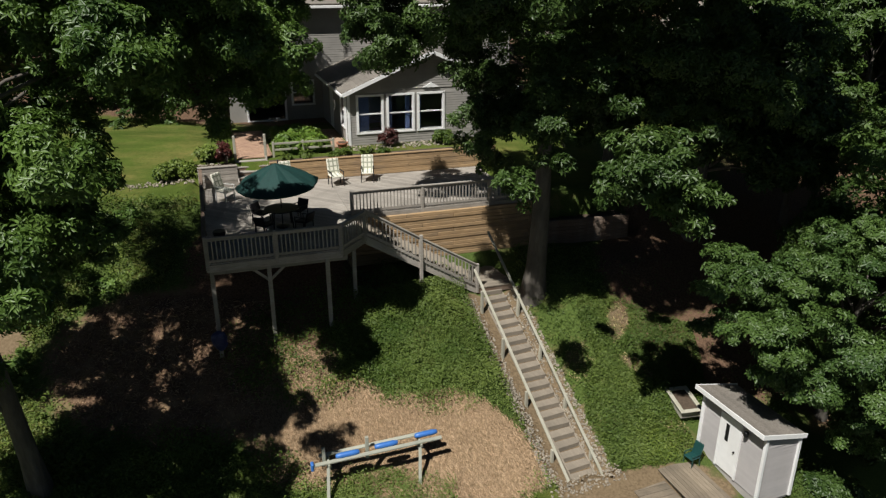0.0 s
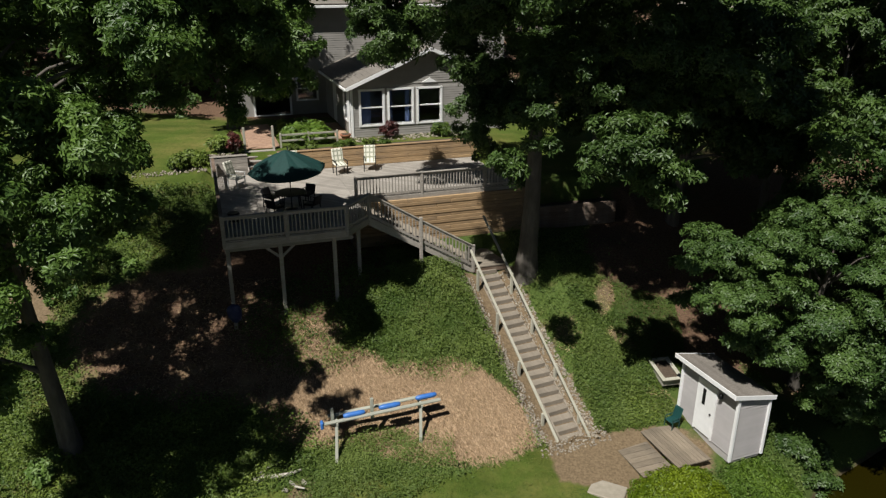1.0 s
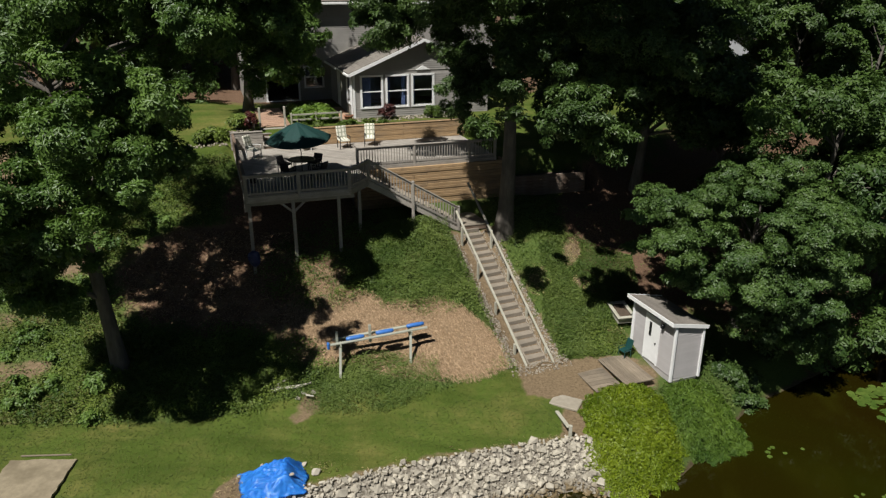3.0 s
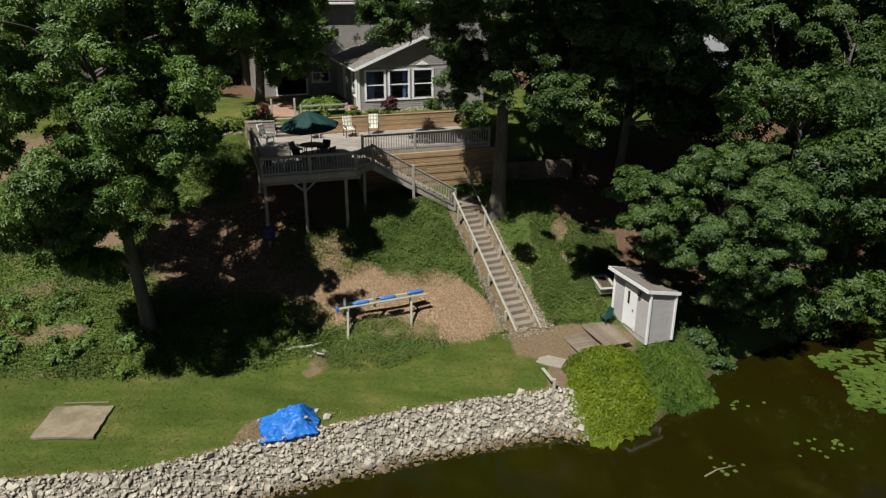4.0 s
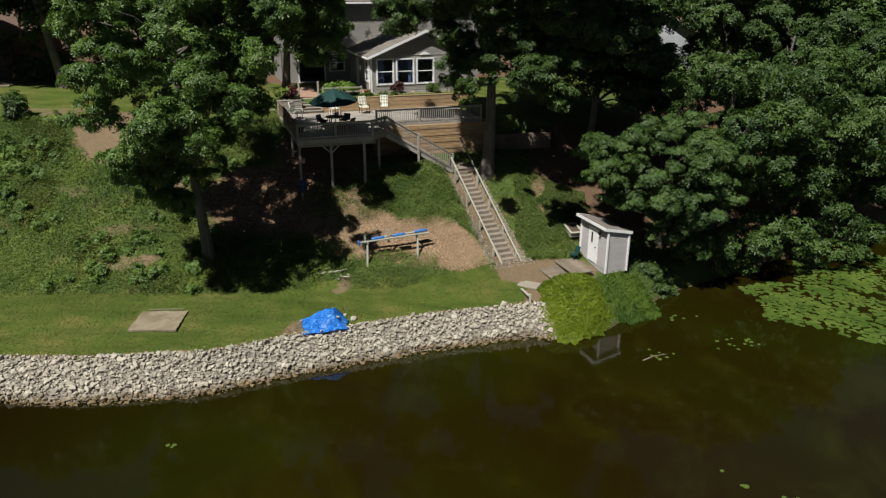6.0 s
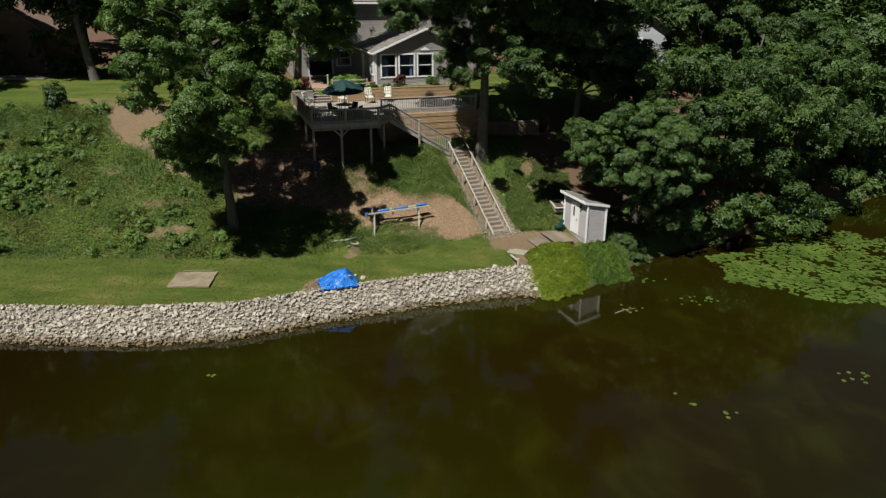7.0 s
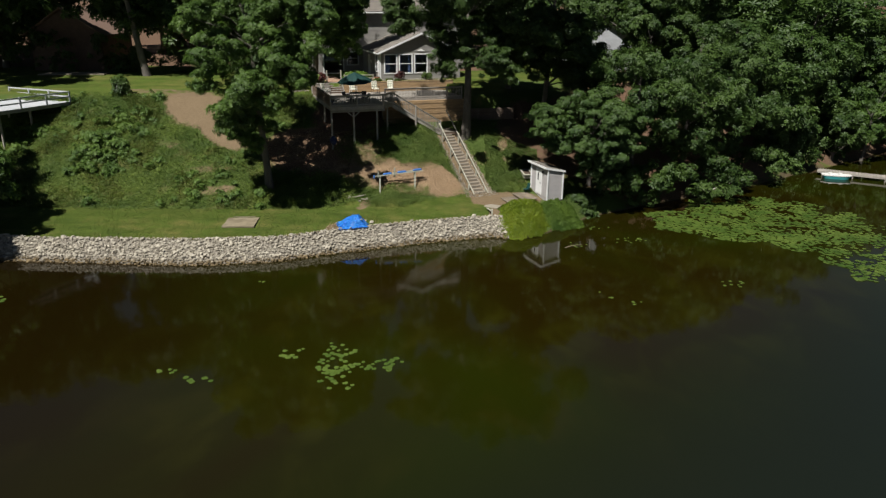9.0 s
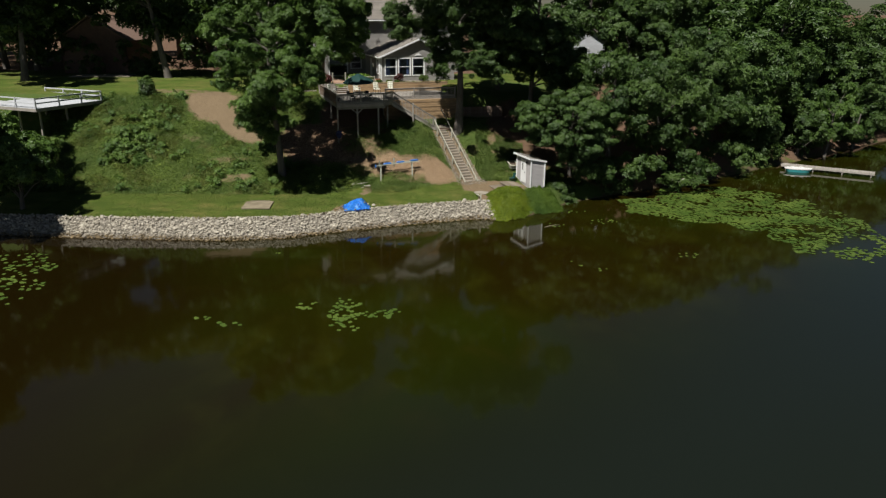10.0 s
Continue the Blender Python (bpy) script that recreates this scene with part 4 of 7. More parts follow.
def wall_with(parent, name, length, height, holes, mat, m, thick=WT):
    """A wall along x, its outer face at y = 0 looking along -y, with rectangular holes (x0, x1, z0, z1)."""
    bm = bmesh.new()
    xs = sorted({0.0, length, *[h[0] for h in holes], *[h[1] for h in holes]})
    for x0, x1 in zip(xs, xs[1:]):
        spans = sorted((h[2], h[3]) for h in holes if h[0] < (x0 + x1) / 2 < h[1])
        z = -0.4
        for a, b in spans + [(height, height)]:
            if a - z > 1e-3:
                bmesh.ops.create_cube(bm, size=1.0, matrix=Matrix.Translation(((x0 + x1) / 2, thick / 2, (z + a) / 2)) @ Matrix.Diagonal((x1 - x0, thick, a - z, 1)))
            z = b
    return part(name, bm, mat, parent, "", m)


def house_window(parent, m, w, h, hung=True, name="window"):
    win = put(name, box_mesh(w + 0.24, 0.06, 0.08, WHITE), None, parent, m @ pose(w / 2, -0.045, -0.07), "white framed window")
    for x in (-0.05, w + 0.05):
        block("frame", win, WHITE, (x - w / 2, 0.0, h / 2 + 0.07), (0.11, 0.06, h + 0.1))
    block("frame", win, WHITE, (0, 0.0, h + 0.12), (w + 0.22, 0.06, 0.1))
    if hung:
        block("sash_bar", win, WHITE, (0, 0.07, h / 2 + 0.07), (w, 0.05, 0.055))
    for z0, z1 in ((0.0, h / 2 - 0.02), (h / 2 + 0.03, h)) if hung else ((0.0, h),):
        p = block("pane", win, GLASS, (0, 0.08, (z0 + z1) / 2 + 0.07), (w - 0.02, 0.008, z1 - z0))
        p.visible_shadow = False
    return win


wall_with(house, "front_wall", GW, EH, [(a, b, WZ0, WZ1) for a, b in WIN], HOUSE_SIDING, pose(0, 0, 0))
v, f = prism([(0, EH), (GW, EH), (GW / 2, PH)], 0.0, WT)
put("gable", mesh_of("gable", [(x, z, y) for x, y, z in v], f), HOUSE_SIDING, house)
wall_with(house, "side_wall", GD, EH, [(5.6, 6.5, 0.75, 2.2), (2.2, 3.2, 0.0, 2.1)], HOUSE_SIDING, pose(0, GD, 0, 0, 0, -90))
wall_with(house, "side_wall", GD, EH, [], HOUSE_SIDING, pose(GW, 0, 0, 0, 0, 90))
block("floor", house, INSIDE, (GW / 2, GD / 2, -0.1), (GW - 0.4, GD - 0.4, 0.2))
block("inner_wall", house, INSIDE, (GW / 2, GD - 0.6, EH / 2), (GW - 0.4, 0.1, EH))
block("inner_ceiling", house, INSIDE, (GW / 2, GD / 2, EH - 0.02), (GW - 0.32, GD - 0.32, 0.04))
for a, b in WIN:
    house_window(house, pose(a, 0, WZ0), b - a, WZ1 - WZ0)
house_window(house, pose(0, GD - 5.6, 0.75, 0, 0, -90), 0.9, 1.45)
# Blue panels behind the glass: sky reflection put into their colour.
for x, w in ((0.78, 0.58), (2.1, 0.24), (3.02, 0.22), (3.62, 0.2)):
    block("curtain", house, PANE_TINT, (x, 0.45, 1.45), (w, 0.06, 1.8))
lap(house, GW, WZ0 - 0.1, HOUSE_SIDING, pose(0, 0, 0), 0.12)
for (a0, a1) in ((0.0, WIN[0][0] - 0.1), (WIN[0][1] + 0.1, WIN[1][0] - 0.1), (WIN[1][1] + 0.1, WIN[2][0] - 0.1), (WIN[2][1] + 0.1, GW)):
    if a1 - a0 > 0.04:
        lap(house, a1 - a0, WZ1 - WZ0 + 0.24, HOUSE_SIDING, pose(a0, 0, WZ0 - 0.1), 0.12)
lap(house, GW, PH - EH, HOUSE_SIDING, pose(0, 0, EH), 0.12, top=lambda z: (GW / 2 * z / (PH - EH), GW - GW / 2 * z / (PH - EH)))
lap(house, 1.0, EH, HOUSE_SIDING, pose(0, 1.0, 0, 0, 0, -90), 0.12)
lap(house, 2.3, EH, HOUSE_SIDING, pose(0, 4.1, 0, 0, 0, -90), 0.12)
lap(house, 2.0, EH, HOUSE_SIDING, pose(0, GD, 0, 0, 0, -90), 0.12)
block("corner_board", house, WHITE, (0, 0, EH / 2), (0.12, 0.12, EH), (0, 0, 0), 0.006)
block("side_door", house, WHITE, (0.02, GD - 2.7, 1.05), (0.06, 0.95, 2.08), (0, 0, 0), 0.01)
rs = math.degrees(math.atan2(PH - EH, GW / 2))
rl = math.hypot(PH - EH, GW / 2) + 0.38
for sgn in (1, -1):
    # each slope: planks of shingle courses laid over a board
    mid = Vector((GW / 2 - sgn * (GW / 4 + 0.17), GD / 2 + 0.0, (EH + PH) / 2 + 0.0))
    rf = put("roof", box_mesh(rl, GD + 0.8, 0.07, SHINGLE), None, house, pose(*mid, 0, -sgn * rs, 0), "grey brown shingled roof")
    for i in range(16):
        s = -rl / 2 + (i + 0.5) * rl / 16
        block("shingle_course", rf, SHINGLE, (s, 0, 0.042), (rl / 16 + 0.02, GD + 0.8, 0.014), (0, sgn * 2.0, 0))
    ex = GW / 2 - sgn * (GW / 2 + 0.34)
    ez = EH - 0.34 * math.tan(radians(rs))
    bar("barge_board", house, WHITE, (ex, -0.42, ez + 0.0), (GW / 2, -0.42, PH + 0.0), 0.04, 0.17)
    bar("gutter", house, WHITE, (ex - sgn * 0.03, -0.4, ez - 0.01), (ex - sgn * 0.03, GD + 0.2, ez - 0.01), 0.11, 0.12, 0.02)
bar("downpipe", house, WHITE, (-0.12, 0.15, 0.0), (-0.12, 0.15, EH - 0.2), 0.07, 0.07)
v, f = prism([(-0.42, EH + 0.02), (0.42, EH + 0.02), (0.0, EH + 0.25)], -0.1, -0.02)
put("louvre", mesh_of("louvre", [(x + 4.1, z, y) for x, y, z in v], f), WHITE, house, None, "white triangular trim above a window")

# main block of the house, behind
MB = HOUSE @ pose(-5.6, GD, 0)
main = thing("main_house", MB, "two-storey grey house block with a shingled roof", "house")
ML, MDP, MH = 17.0, 8.0, 6.4
wall_with(main, "front_wall", ML, MH, [(1.4, 3.4, 0.05, 2.1), (3.9, 5.0, 0.9, 2.1)], HOUSE_SIDING, pose(0, 0, 0))
wall_with(main, "side_wall", MDP, MH, [], HOUSE_SIDING, pose(0, MDP, 0, 0, 0, -90))
wall_with(main, "side_wall", MDP, MH, [], HOUSE_SIDING, pose(ML, 0, 0, 0, 0, 90))
wall_with(main, "back_wall", ML, MH, [], HOUSE_SIDING, pose(ML, MDP, 0, 0, 0, 180))
block("floor", main, INSIDE, (ML / 2, MDP / 2, -0.1), (ML - 0.4, MDP - 0.4, 0.2))
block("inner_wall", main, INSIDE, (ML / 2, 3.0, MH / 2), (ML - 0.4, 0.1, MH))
house_window(main, pose(1.4, 0, 0.08), 2.0, 2.0, False, "sliding_door")
house_window(main, pose(3.9, 0, 0.9), 1.1, 1.2)
for i in range(40):
    lap(main, ML, 0.13, HOUSE_SIDING, pose(0, -0.002, 2.5 + 0.13 * i), 0.13) if i < 30 else None
RH = 2.3
for sgn in (1, -1):
    rr = math.degrees(math.atan2(RH, MDP / 2))
    ll = math.hypot(RH, MDP / 2) + 0.6
    rf = put("roof", box_mesh(ML + 1.0, ll, 0.08, SHINGLE), None, main, pose(ML / 2, MDP / 2 - sgn * (MDP / 4 + 0.26), MH + RH / 2 - 0.05, sgn * rr, 0, 0), "grey brown shingled roof")
    for i in range(18):
        s = -ll / 2 + (i + 0.5) * ll / 18
        block("shingle_course", rf, SHINGLE, (0, s, 0.046), (ML + 1.0, ll / 18 + 0.02, 0.014), (-sgn * 1.5, 0, 0))
bar("gutter", main, WHITE, (-0.5, -0.56, MH - 0.32), (ML + 0.5, -0.56, MH - 0.32), 0.1, 0.14, 0.02)


# ---------- trees ----------
def rel(base, pts):
    return [(x - base[0], y - base[1], z - base[2], r, f) for x, y, z, r, f in pts]


rng = np.random.default_rng(11)
BL = (-12.4, 17.7, gz(-12.4, 17.7))
cl = crown_clumps((-12.9, 16.9, 13.4), (4.5, 5.0, 5.6), 74, 1.0, rng, 0.3)
cl += crown_clumps((-8.3, 18.2, 16.1), (2.5, 2.6, 1.5), 22, 0.95, rng, 0.15)
cl += crown_clumps((-7.0, 20.9, 15.8), (2.1, 2.2, 1.5), 17, 1.0, rng, 0.2)
# High clumps out of view, added to shade the slope and the deck front.
cl += crown_clumps((-13.8, 20.4, 18.5), (4.0, 2.0, 0.6), 20, 1.2, rng, 0.05)
cl += crown_clumps((-8.7, 17.6, 17.5), (2.4, 1.2, 0.5), 13, 0.9, rng, 0.05)
cl += crown_clumps((-13.0, 15.2, 7.3), (1.9, 1.5, 1.2), 16, 0.75, rng, 0.1)
cl += crown_clumps((-9.4, 16.6, 11.5), (1.5, 1.5, 0.8), 14, 0.7, rng, 0.1)
cl += [(-8.8, 21.3, 13.6, 0.85, 0.8), (-7.5, 21.5, 13.0, 0.8, 0.8), (-6.6, 21.4, 13.7, 0.85, 0.8), (-5.7, 21.5, 14.4, 0.8, 0.8), (-7.2, 21.3, 14.3, 0.9, 0.8)]
cl += crown_clumps((-11.6, 12.3, 10.6), (2.0, 1.6, 1.5), 11, 0.95, rng, 0.2)
cl += crown_clumps((-13.8, 14.8, 9.2), (2.6, 2.4, 2.4), 16, 1.05, rng, 0.2)
cl += crown_clumps((-8.9, 14.2, 12.6), (1.6, 2.0, 1.5), 9, 0.95, rng, 0.2)
cl = [c for c in cl if not (c[0] - 0.5 * c[3] < -14.9 and c[2] < 10.5)]
cl += crown_clumps((-13.0, 12.6, 9.2), (1.2, 1.0, 1.2), 9, 0.75, rng, 0.1)
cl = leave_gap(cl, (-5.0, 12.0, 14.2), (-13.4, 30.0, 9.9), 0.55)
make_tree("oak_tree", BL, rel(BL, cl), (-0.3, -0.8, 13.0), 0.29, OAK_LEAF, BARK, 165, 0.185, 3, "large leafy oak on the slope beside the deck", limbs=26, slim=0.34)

B2 = (2.75, 26.5, gz(2.75, 26.5))
cl = crown_clumps((2.8, 26.2, 17.4), (6.2, 4.6, 4.2), 58, 1.25, rng, 0.3)
# Clumps above z = 18 are unseen, added to shade the slope and yard.
cl += crown_clumps((5.4, 25.0, 20.6), (6.4, 4.6, 1.8), 36, 1.5, rng, 0.1)
cl += crown_clumps((7.6, 21.4, 19.2), (3.0, 2.4, 0.9), 18, 1.3, rng, 0.1) + crown_clumps((4.7, 20.3, 18.8), (2.4, 1.5, 0.6), 18, 1.0, rng, 0.05) + crown_clumps((1.2, 26.6, 12.4), (1.3, 1.0, 1.6), 17, 0.7, rng, 0.1) + crown_clumps((-1.0, 20.4, 18.5), (2.2, 1.5, 0.6), 20, 1.0, rng, 0.05) + crown_clumps((3.2, 27.2, 19.6), (4.0, 2.5, 0.8), 20, 1.3, rng, 0.05)
cl += crown_clumps((7.8, 23.8, 14.0), (1.9, 1.7, 1.5), 10, 0.95, rng, 0.2)
# the low boughs that stand out in the sun
cl += crown_clumps((2.5, 23.2, 13.0), (1.0, 0.9, 1.2), 15, 0.62, rng, 0.1)
cl += crown_clumps((4.8, 19.1, 12.4), (1.6, 1.2, 0.9), 22, 0.62, rng, 0.1)
cl += crown_clumps((6.1, 19.4, 11.3), (0.9, 0.9, 0.8), 12, 0.52, rng, 0.1)
cl += crown_clumps((1.5, 19.6, 11.6), (0.6, 0.55, 0.42), 6, 0.48, rng, 0.1)
cl += [(2.95, 20.6, 12.0, 0.45, 0.7), (4.0, 21.6, 14.4, 0.7, 0.7), (4.5, 21.0, 13.6, 0.5, 0.7), (7.6, 23.0, 12.4, 0.7, 0.6), (3.9, 20.0, 11.0, 0.28, 0.7), (0.3, 27.7, 10.9, 0.75, 0.8), (0.2, 27.6, 12.0, 0.85, 0.8), (1.0, 27.8, 10.2, 0.7, 0.8), (-0.1, 27.5, 13.6, 0.9, 0.8), (0.6, 28.4, 13.0, 1.0, 0.75), (1.4, 28.6, 11.7, 0.85, 0.75), (0.3, 28.6, 14.6, 1.1, 0.75), (2.0, 28.2, 12.9, 1.0, 0.75)]
cl += crown_clumps((-2.6, 27.5, 15.2), (2.6, 2.2, 1.6), 12, 1.0, rng, 0.1)
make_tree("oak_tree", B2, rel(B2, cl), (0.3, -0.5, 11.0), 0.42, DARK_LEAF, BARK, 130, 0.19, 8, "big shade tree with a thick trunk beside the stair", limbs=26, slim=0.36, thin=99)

B3 = (13.4, 24.0, gz(13.4, 24.0))
cl = [c for c in crown_clumps((12.5, 21.7, 6.6), (4.5, 3.7, 3.3), 124, 0.92, rng, 0.35) if c[2] - c[3] > 4.6 or c[0] - c[3] > 11.2]
cl = [(x, y, z, r, 0.42 + 0.2 * (i % 3) / 2) for i, (x, y, z, r, f) in enumerate(cl)]
cl += crown_clumps((14.6, 20.8, 3.2), (1.7, 1.2, 0.9), 12, 0.8, rng, 0.2)
make_tree("maple_tree", B3, rel(B3, cl), (-0.5, -1.6, 6.0), 0.2, MAPLE_LEAF, BARK, 200, 0.14, 5, "dense low tree overhanging the shed and the water", limbs=14)

UB = (15.0, 33.4, gz(15.0, 33.4))
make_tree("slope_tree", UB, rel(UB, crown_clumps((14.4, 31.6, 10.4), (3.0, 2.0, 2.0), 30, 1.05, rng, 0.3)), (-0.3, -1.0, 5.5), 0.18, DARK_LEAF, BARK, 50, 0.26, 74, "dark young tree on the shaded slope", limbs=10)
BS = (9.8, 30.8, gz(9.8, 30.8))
# The clumps at z = 19.2 lie out of view, added for their shade.
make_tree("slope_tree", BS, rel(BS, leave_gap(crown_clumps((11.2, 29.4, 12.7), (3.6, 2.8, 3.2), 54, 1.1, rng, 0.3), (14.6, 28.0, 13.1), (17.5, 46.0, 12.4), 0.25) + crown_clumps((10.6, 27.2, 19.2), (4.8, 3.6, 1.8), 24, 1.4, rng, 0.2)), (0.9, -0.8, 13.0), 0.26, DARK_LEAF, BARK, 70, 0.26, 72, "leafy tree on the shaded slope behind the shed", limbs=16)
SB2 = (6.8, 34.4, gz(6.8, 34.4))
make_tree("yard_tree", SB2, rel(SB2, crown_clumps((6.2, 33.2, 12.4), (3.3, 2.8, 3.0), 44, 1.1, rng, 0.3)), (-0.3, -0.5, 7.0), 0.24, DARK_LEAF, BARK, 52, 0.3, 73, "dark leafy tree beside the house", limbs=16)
YB = (-12.5, 37.0, gz(-12.5, 37.0))
# Its canopy at z = 19.4 is unseen, added to darken the house wall.
make_tree("yard_tree", YB, rel(YB, crown_clumps((-11.8, 35.6, 14.8), (2.6, 2.6, 2.6), 30, 1.1, rng, 0.3) + crown_clumps((-9.5, 35.2, 13.0), (2.2, 2.0, 1.9), 26, 0.9, rng, 0.2) + crown_clumps((-8.5, 37.0, 15.8), (1.6, 1.5, 1.2), 12, 0.9, rng, 0.2) + crown_clumps((-9.4, 35.4, 19.4), (5.2, 2.4, 1.0), 42, 1.25, rng, 0.05)), (1.2, -1.4, 9.0), 0.3, OAK_LEAF, BARK, 62, 0.27, 71, "leafy tree shading the terrace of the house", limbs=18)
for i, (x, y, cz, r, rz, n, s) in enumerate((
        (41.0, 47.5, 7.0, 4.6, 5.6, 44, 1.5), (48.5, 54.5, 7.5, 5.0, 6.2, 44, 1.6), (56.0, 61.0, 8.0, 5.2, 6.6, 44, 1.6), (64.0, 68.0, 8.0, 5.2, 6.6, 44, 1.6), (17.5, 27.0, 8.9, 4.6, 3.4, 50, 1.3), (22.6, 29.5, 8.4, 4.2, 5.4, 50, 1.4), (27.5, 35.5, 9.0, 4.8, 6.0, 50, 1.5), (34.0, 41.5, 8.0, 5.2, 5.8, 50, 1.6))):
    b = (x, y, gz(x, y))
    cl = crown_clumps((x - 0.4, y - 2.0, cz), (r, r, rz), n, s, rng, 0.35)
    cl += crown_clumps((x + 0.8, y - 4.4, 2.3), (r, 1.5, 1.7), 16, 1.05, rng, 0.2)
    make_tree("shore_tree", b, rel(b, cl), (-0.4, -1.5, cz), 0.26, FAR_LEAF, BARK, 45 if y < 40 else 22, 0.25 if y < 40 else 0.40, 20 + i, "leafy tree on the wooded shore over the water", limbs=12, group="shore trees")

# tall wood behind, four shapes repeated
WOOD = []
for k in range(4):
    b = (0, 0, 0)
    h = (19, 22, 17, 24)[k]
    cl = crown_clumps((0, 0, h * 0.56), (4.6 + 0.5 * k, 4.6 + 0.4 * k, h * 0.44), 48, 1.7, rng, 0.4)
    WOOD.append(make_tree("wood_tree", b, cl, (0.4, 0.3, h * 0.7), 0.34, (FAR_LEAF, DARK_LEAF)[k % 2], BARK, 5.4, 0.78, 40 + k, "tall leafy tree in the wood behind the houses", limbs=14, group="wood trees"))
SPOTS = [(-20, 52), (-30, 52), (-22, 46), (-27, 56), (-37, 60), (-54, 38), (-49, 47), (-60, 50), (-45, 66), (-62, 68), (-16, 46), (-13, 57), (-2, 60), (8, 57), (-50, 55), (30, 52),
         (26, 52), (28, 60), (33, 47), (37, 54), (42, 51), (44, 62), (51, 57), (50, 70), (60, 66), (70, 78), (-75, 60), (-8, 72), (34, 74), (-20, 66),
         (2, 70), (24, 70), (-66, 58), (-72, 46), (-40, 78), (6, 84), (-31, 60), (-57, 58), (-36, 70), (47, 60), (56, 76), (38, 66), (20, 60), (-21, 44), (-31, 50), (-47, 42), (-52, 44), (-12, 50), (-24, 50)]
for i, (x, y) in enumerate(SPOTS):
    z = gz(x, y) - 0.2
    m = pose(x, y, z, 0, 0, (i * 67) % 360)
    k = i if i < 4 else (i * 7 + i // 4) % 4
    low = 11.5 / (19, 22, 17, 24)[k]
    if i < 4:
        WOOD[i].matrix_basis = m
    else:
        one = copy_thing(WOOD[k], m)
        if x > 22:
            one.matrix_basis = m @ Matrix.Diagonal((0.95, 0.95, low + 0.08 * (i % 3), 1))
# two tall trees; unseen high crowns added to shade the next house and its patio
for x, y, cx, cy, sd in ((-28.9, 35.7, -32.0, 34.8, 75), (-43.6, 33.5, -43.0, 34.6, 76)):
    b = (x, y, gz(x, y))
    cl = crown_clumps((cx, cy - 0.8, 20.2), (7.4, 4.4, 2.2), 66, 1.6, rng, 0.1) + crown_clumps((x - 1.5, y + 1.5, 15.4), (5.6, 2.6, 2.2), 34, 1.2, rng, 0.2)
    # More unseen clumps, added to shade the lawn on the left.
    if x < -40:
        cl += crown_clumps((-43.0, 27.4, 20.2), (5.4, 3.2, 0.9), 26, 1.4, rng, 0.1)
    make_tree("yard_tree", b, rel(b, cl), ((cx - x) * 0.6, (cy - y) * 0.6, 11.0), 0.36, DARK_LEAF, BARK, 20, 0.45, sd, "tall shade tree beside the neighbouring house", limbs=16, thin=99)
# The dark tree at x = -35 is added to shade the bank.
for x, y, cz, r, rz, n, s, mt, sd in ((-31.6, 10.8, 5.2, 2.7, 2.6, 34, 1.1, OAK_LEAF, 61), (-35.0, 12.0, 6.0, 2.4, 2.6, 30, 1.1, DARK_LEAF, 66), (14.6, 41.2, 13.4, 3.1, 4.8, 50, 1.15, DARK_LEAF, 64), (21.6, 41.0, 13.2, 3.1, 4.8, 50, 1.15, FAR_LEAF, 65), (26.8, 41.5, 13.0, 3.6, 5.4, 48, 1.2, FAR_LEAF, 67), (46.5, 43.5, 5.2, 2.8, 3.6, 26, 1.1, OAK_LEAF, 63), (52.5, 49.0, 4.6, 3.0, 3.8, 26, 1.1, FAR_LEAF, 68), (42.5, 42.0, 3.2, 2.6, 2.6, 24, 1.0, FAR_LEAF, 69)):
    b = (x, y, gz(x, y))
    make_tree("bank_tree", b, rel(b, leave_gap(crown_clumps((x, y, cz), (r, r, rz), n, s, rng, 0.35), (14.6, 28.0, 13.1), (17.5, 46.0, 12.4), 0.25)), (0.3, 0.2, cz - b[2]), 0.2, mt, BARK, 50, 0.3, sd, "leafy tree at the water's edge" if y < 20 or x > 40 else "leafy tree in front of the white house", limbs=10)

# Tree outside the view, its crown set where it shades the left bank.
LB = (-36.0, 9.6, gz(-36.0, 9.6))
make_tree("bank_tree", LB, rel(LB, crown_clumps((-35.0, 3.6, 12.2), (4.4, 3.6, 3.4), 54, 1.2, rng, 0.3) + crown_clumps((-37.6, 11.0, 12.5), (3.6, 3.6, 5.0), 40, 1.2, rng, 0.3)), (0.4, -3.4, 9.5), 0.24, DARK_LEAF, BARK, 50, 0.3, 62, "leafy tree out of view, added to shade the left bank", limbs=14)


# ---------- stone bank ----------
def stone_mesh(seed, mat):
    r = np.random.default_rng(seed)
    bm = bmesh.new()
    for _ in range(11):
        d = r.normal(size=3)
        d /= np.linalg.norm(d)
        bm.verts.new(Vector(d * np.array([0.5, 0.38, 0.3]) * r.uniform(0.75, 1.0)))
    res = bmesh.ops.convex_hull(bm, input=bm.verts[:])
    bmesh.ops.delete(bm, geom=[g for g in res["geom_interior"] if isinstance(g, bmesh.types.BMVert)], context="VERTS")
    me = bpy.data.meshes.new("stone")
    bm.to_mesh(me)
    bm.free()
    me.materials.append(mat)
    return me


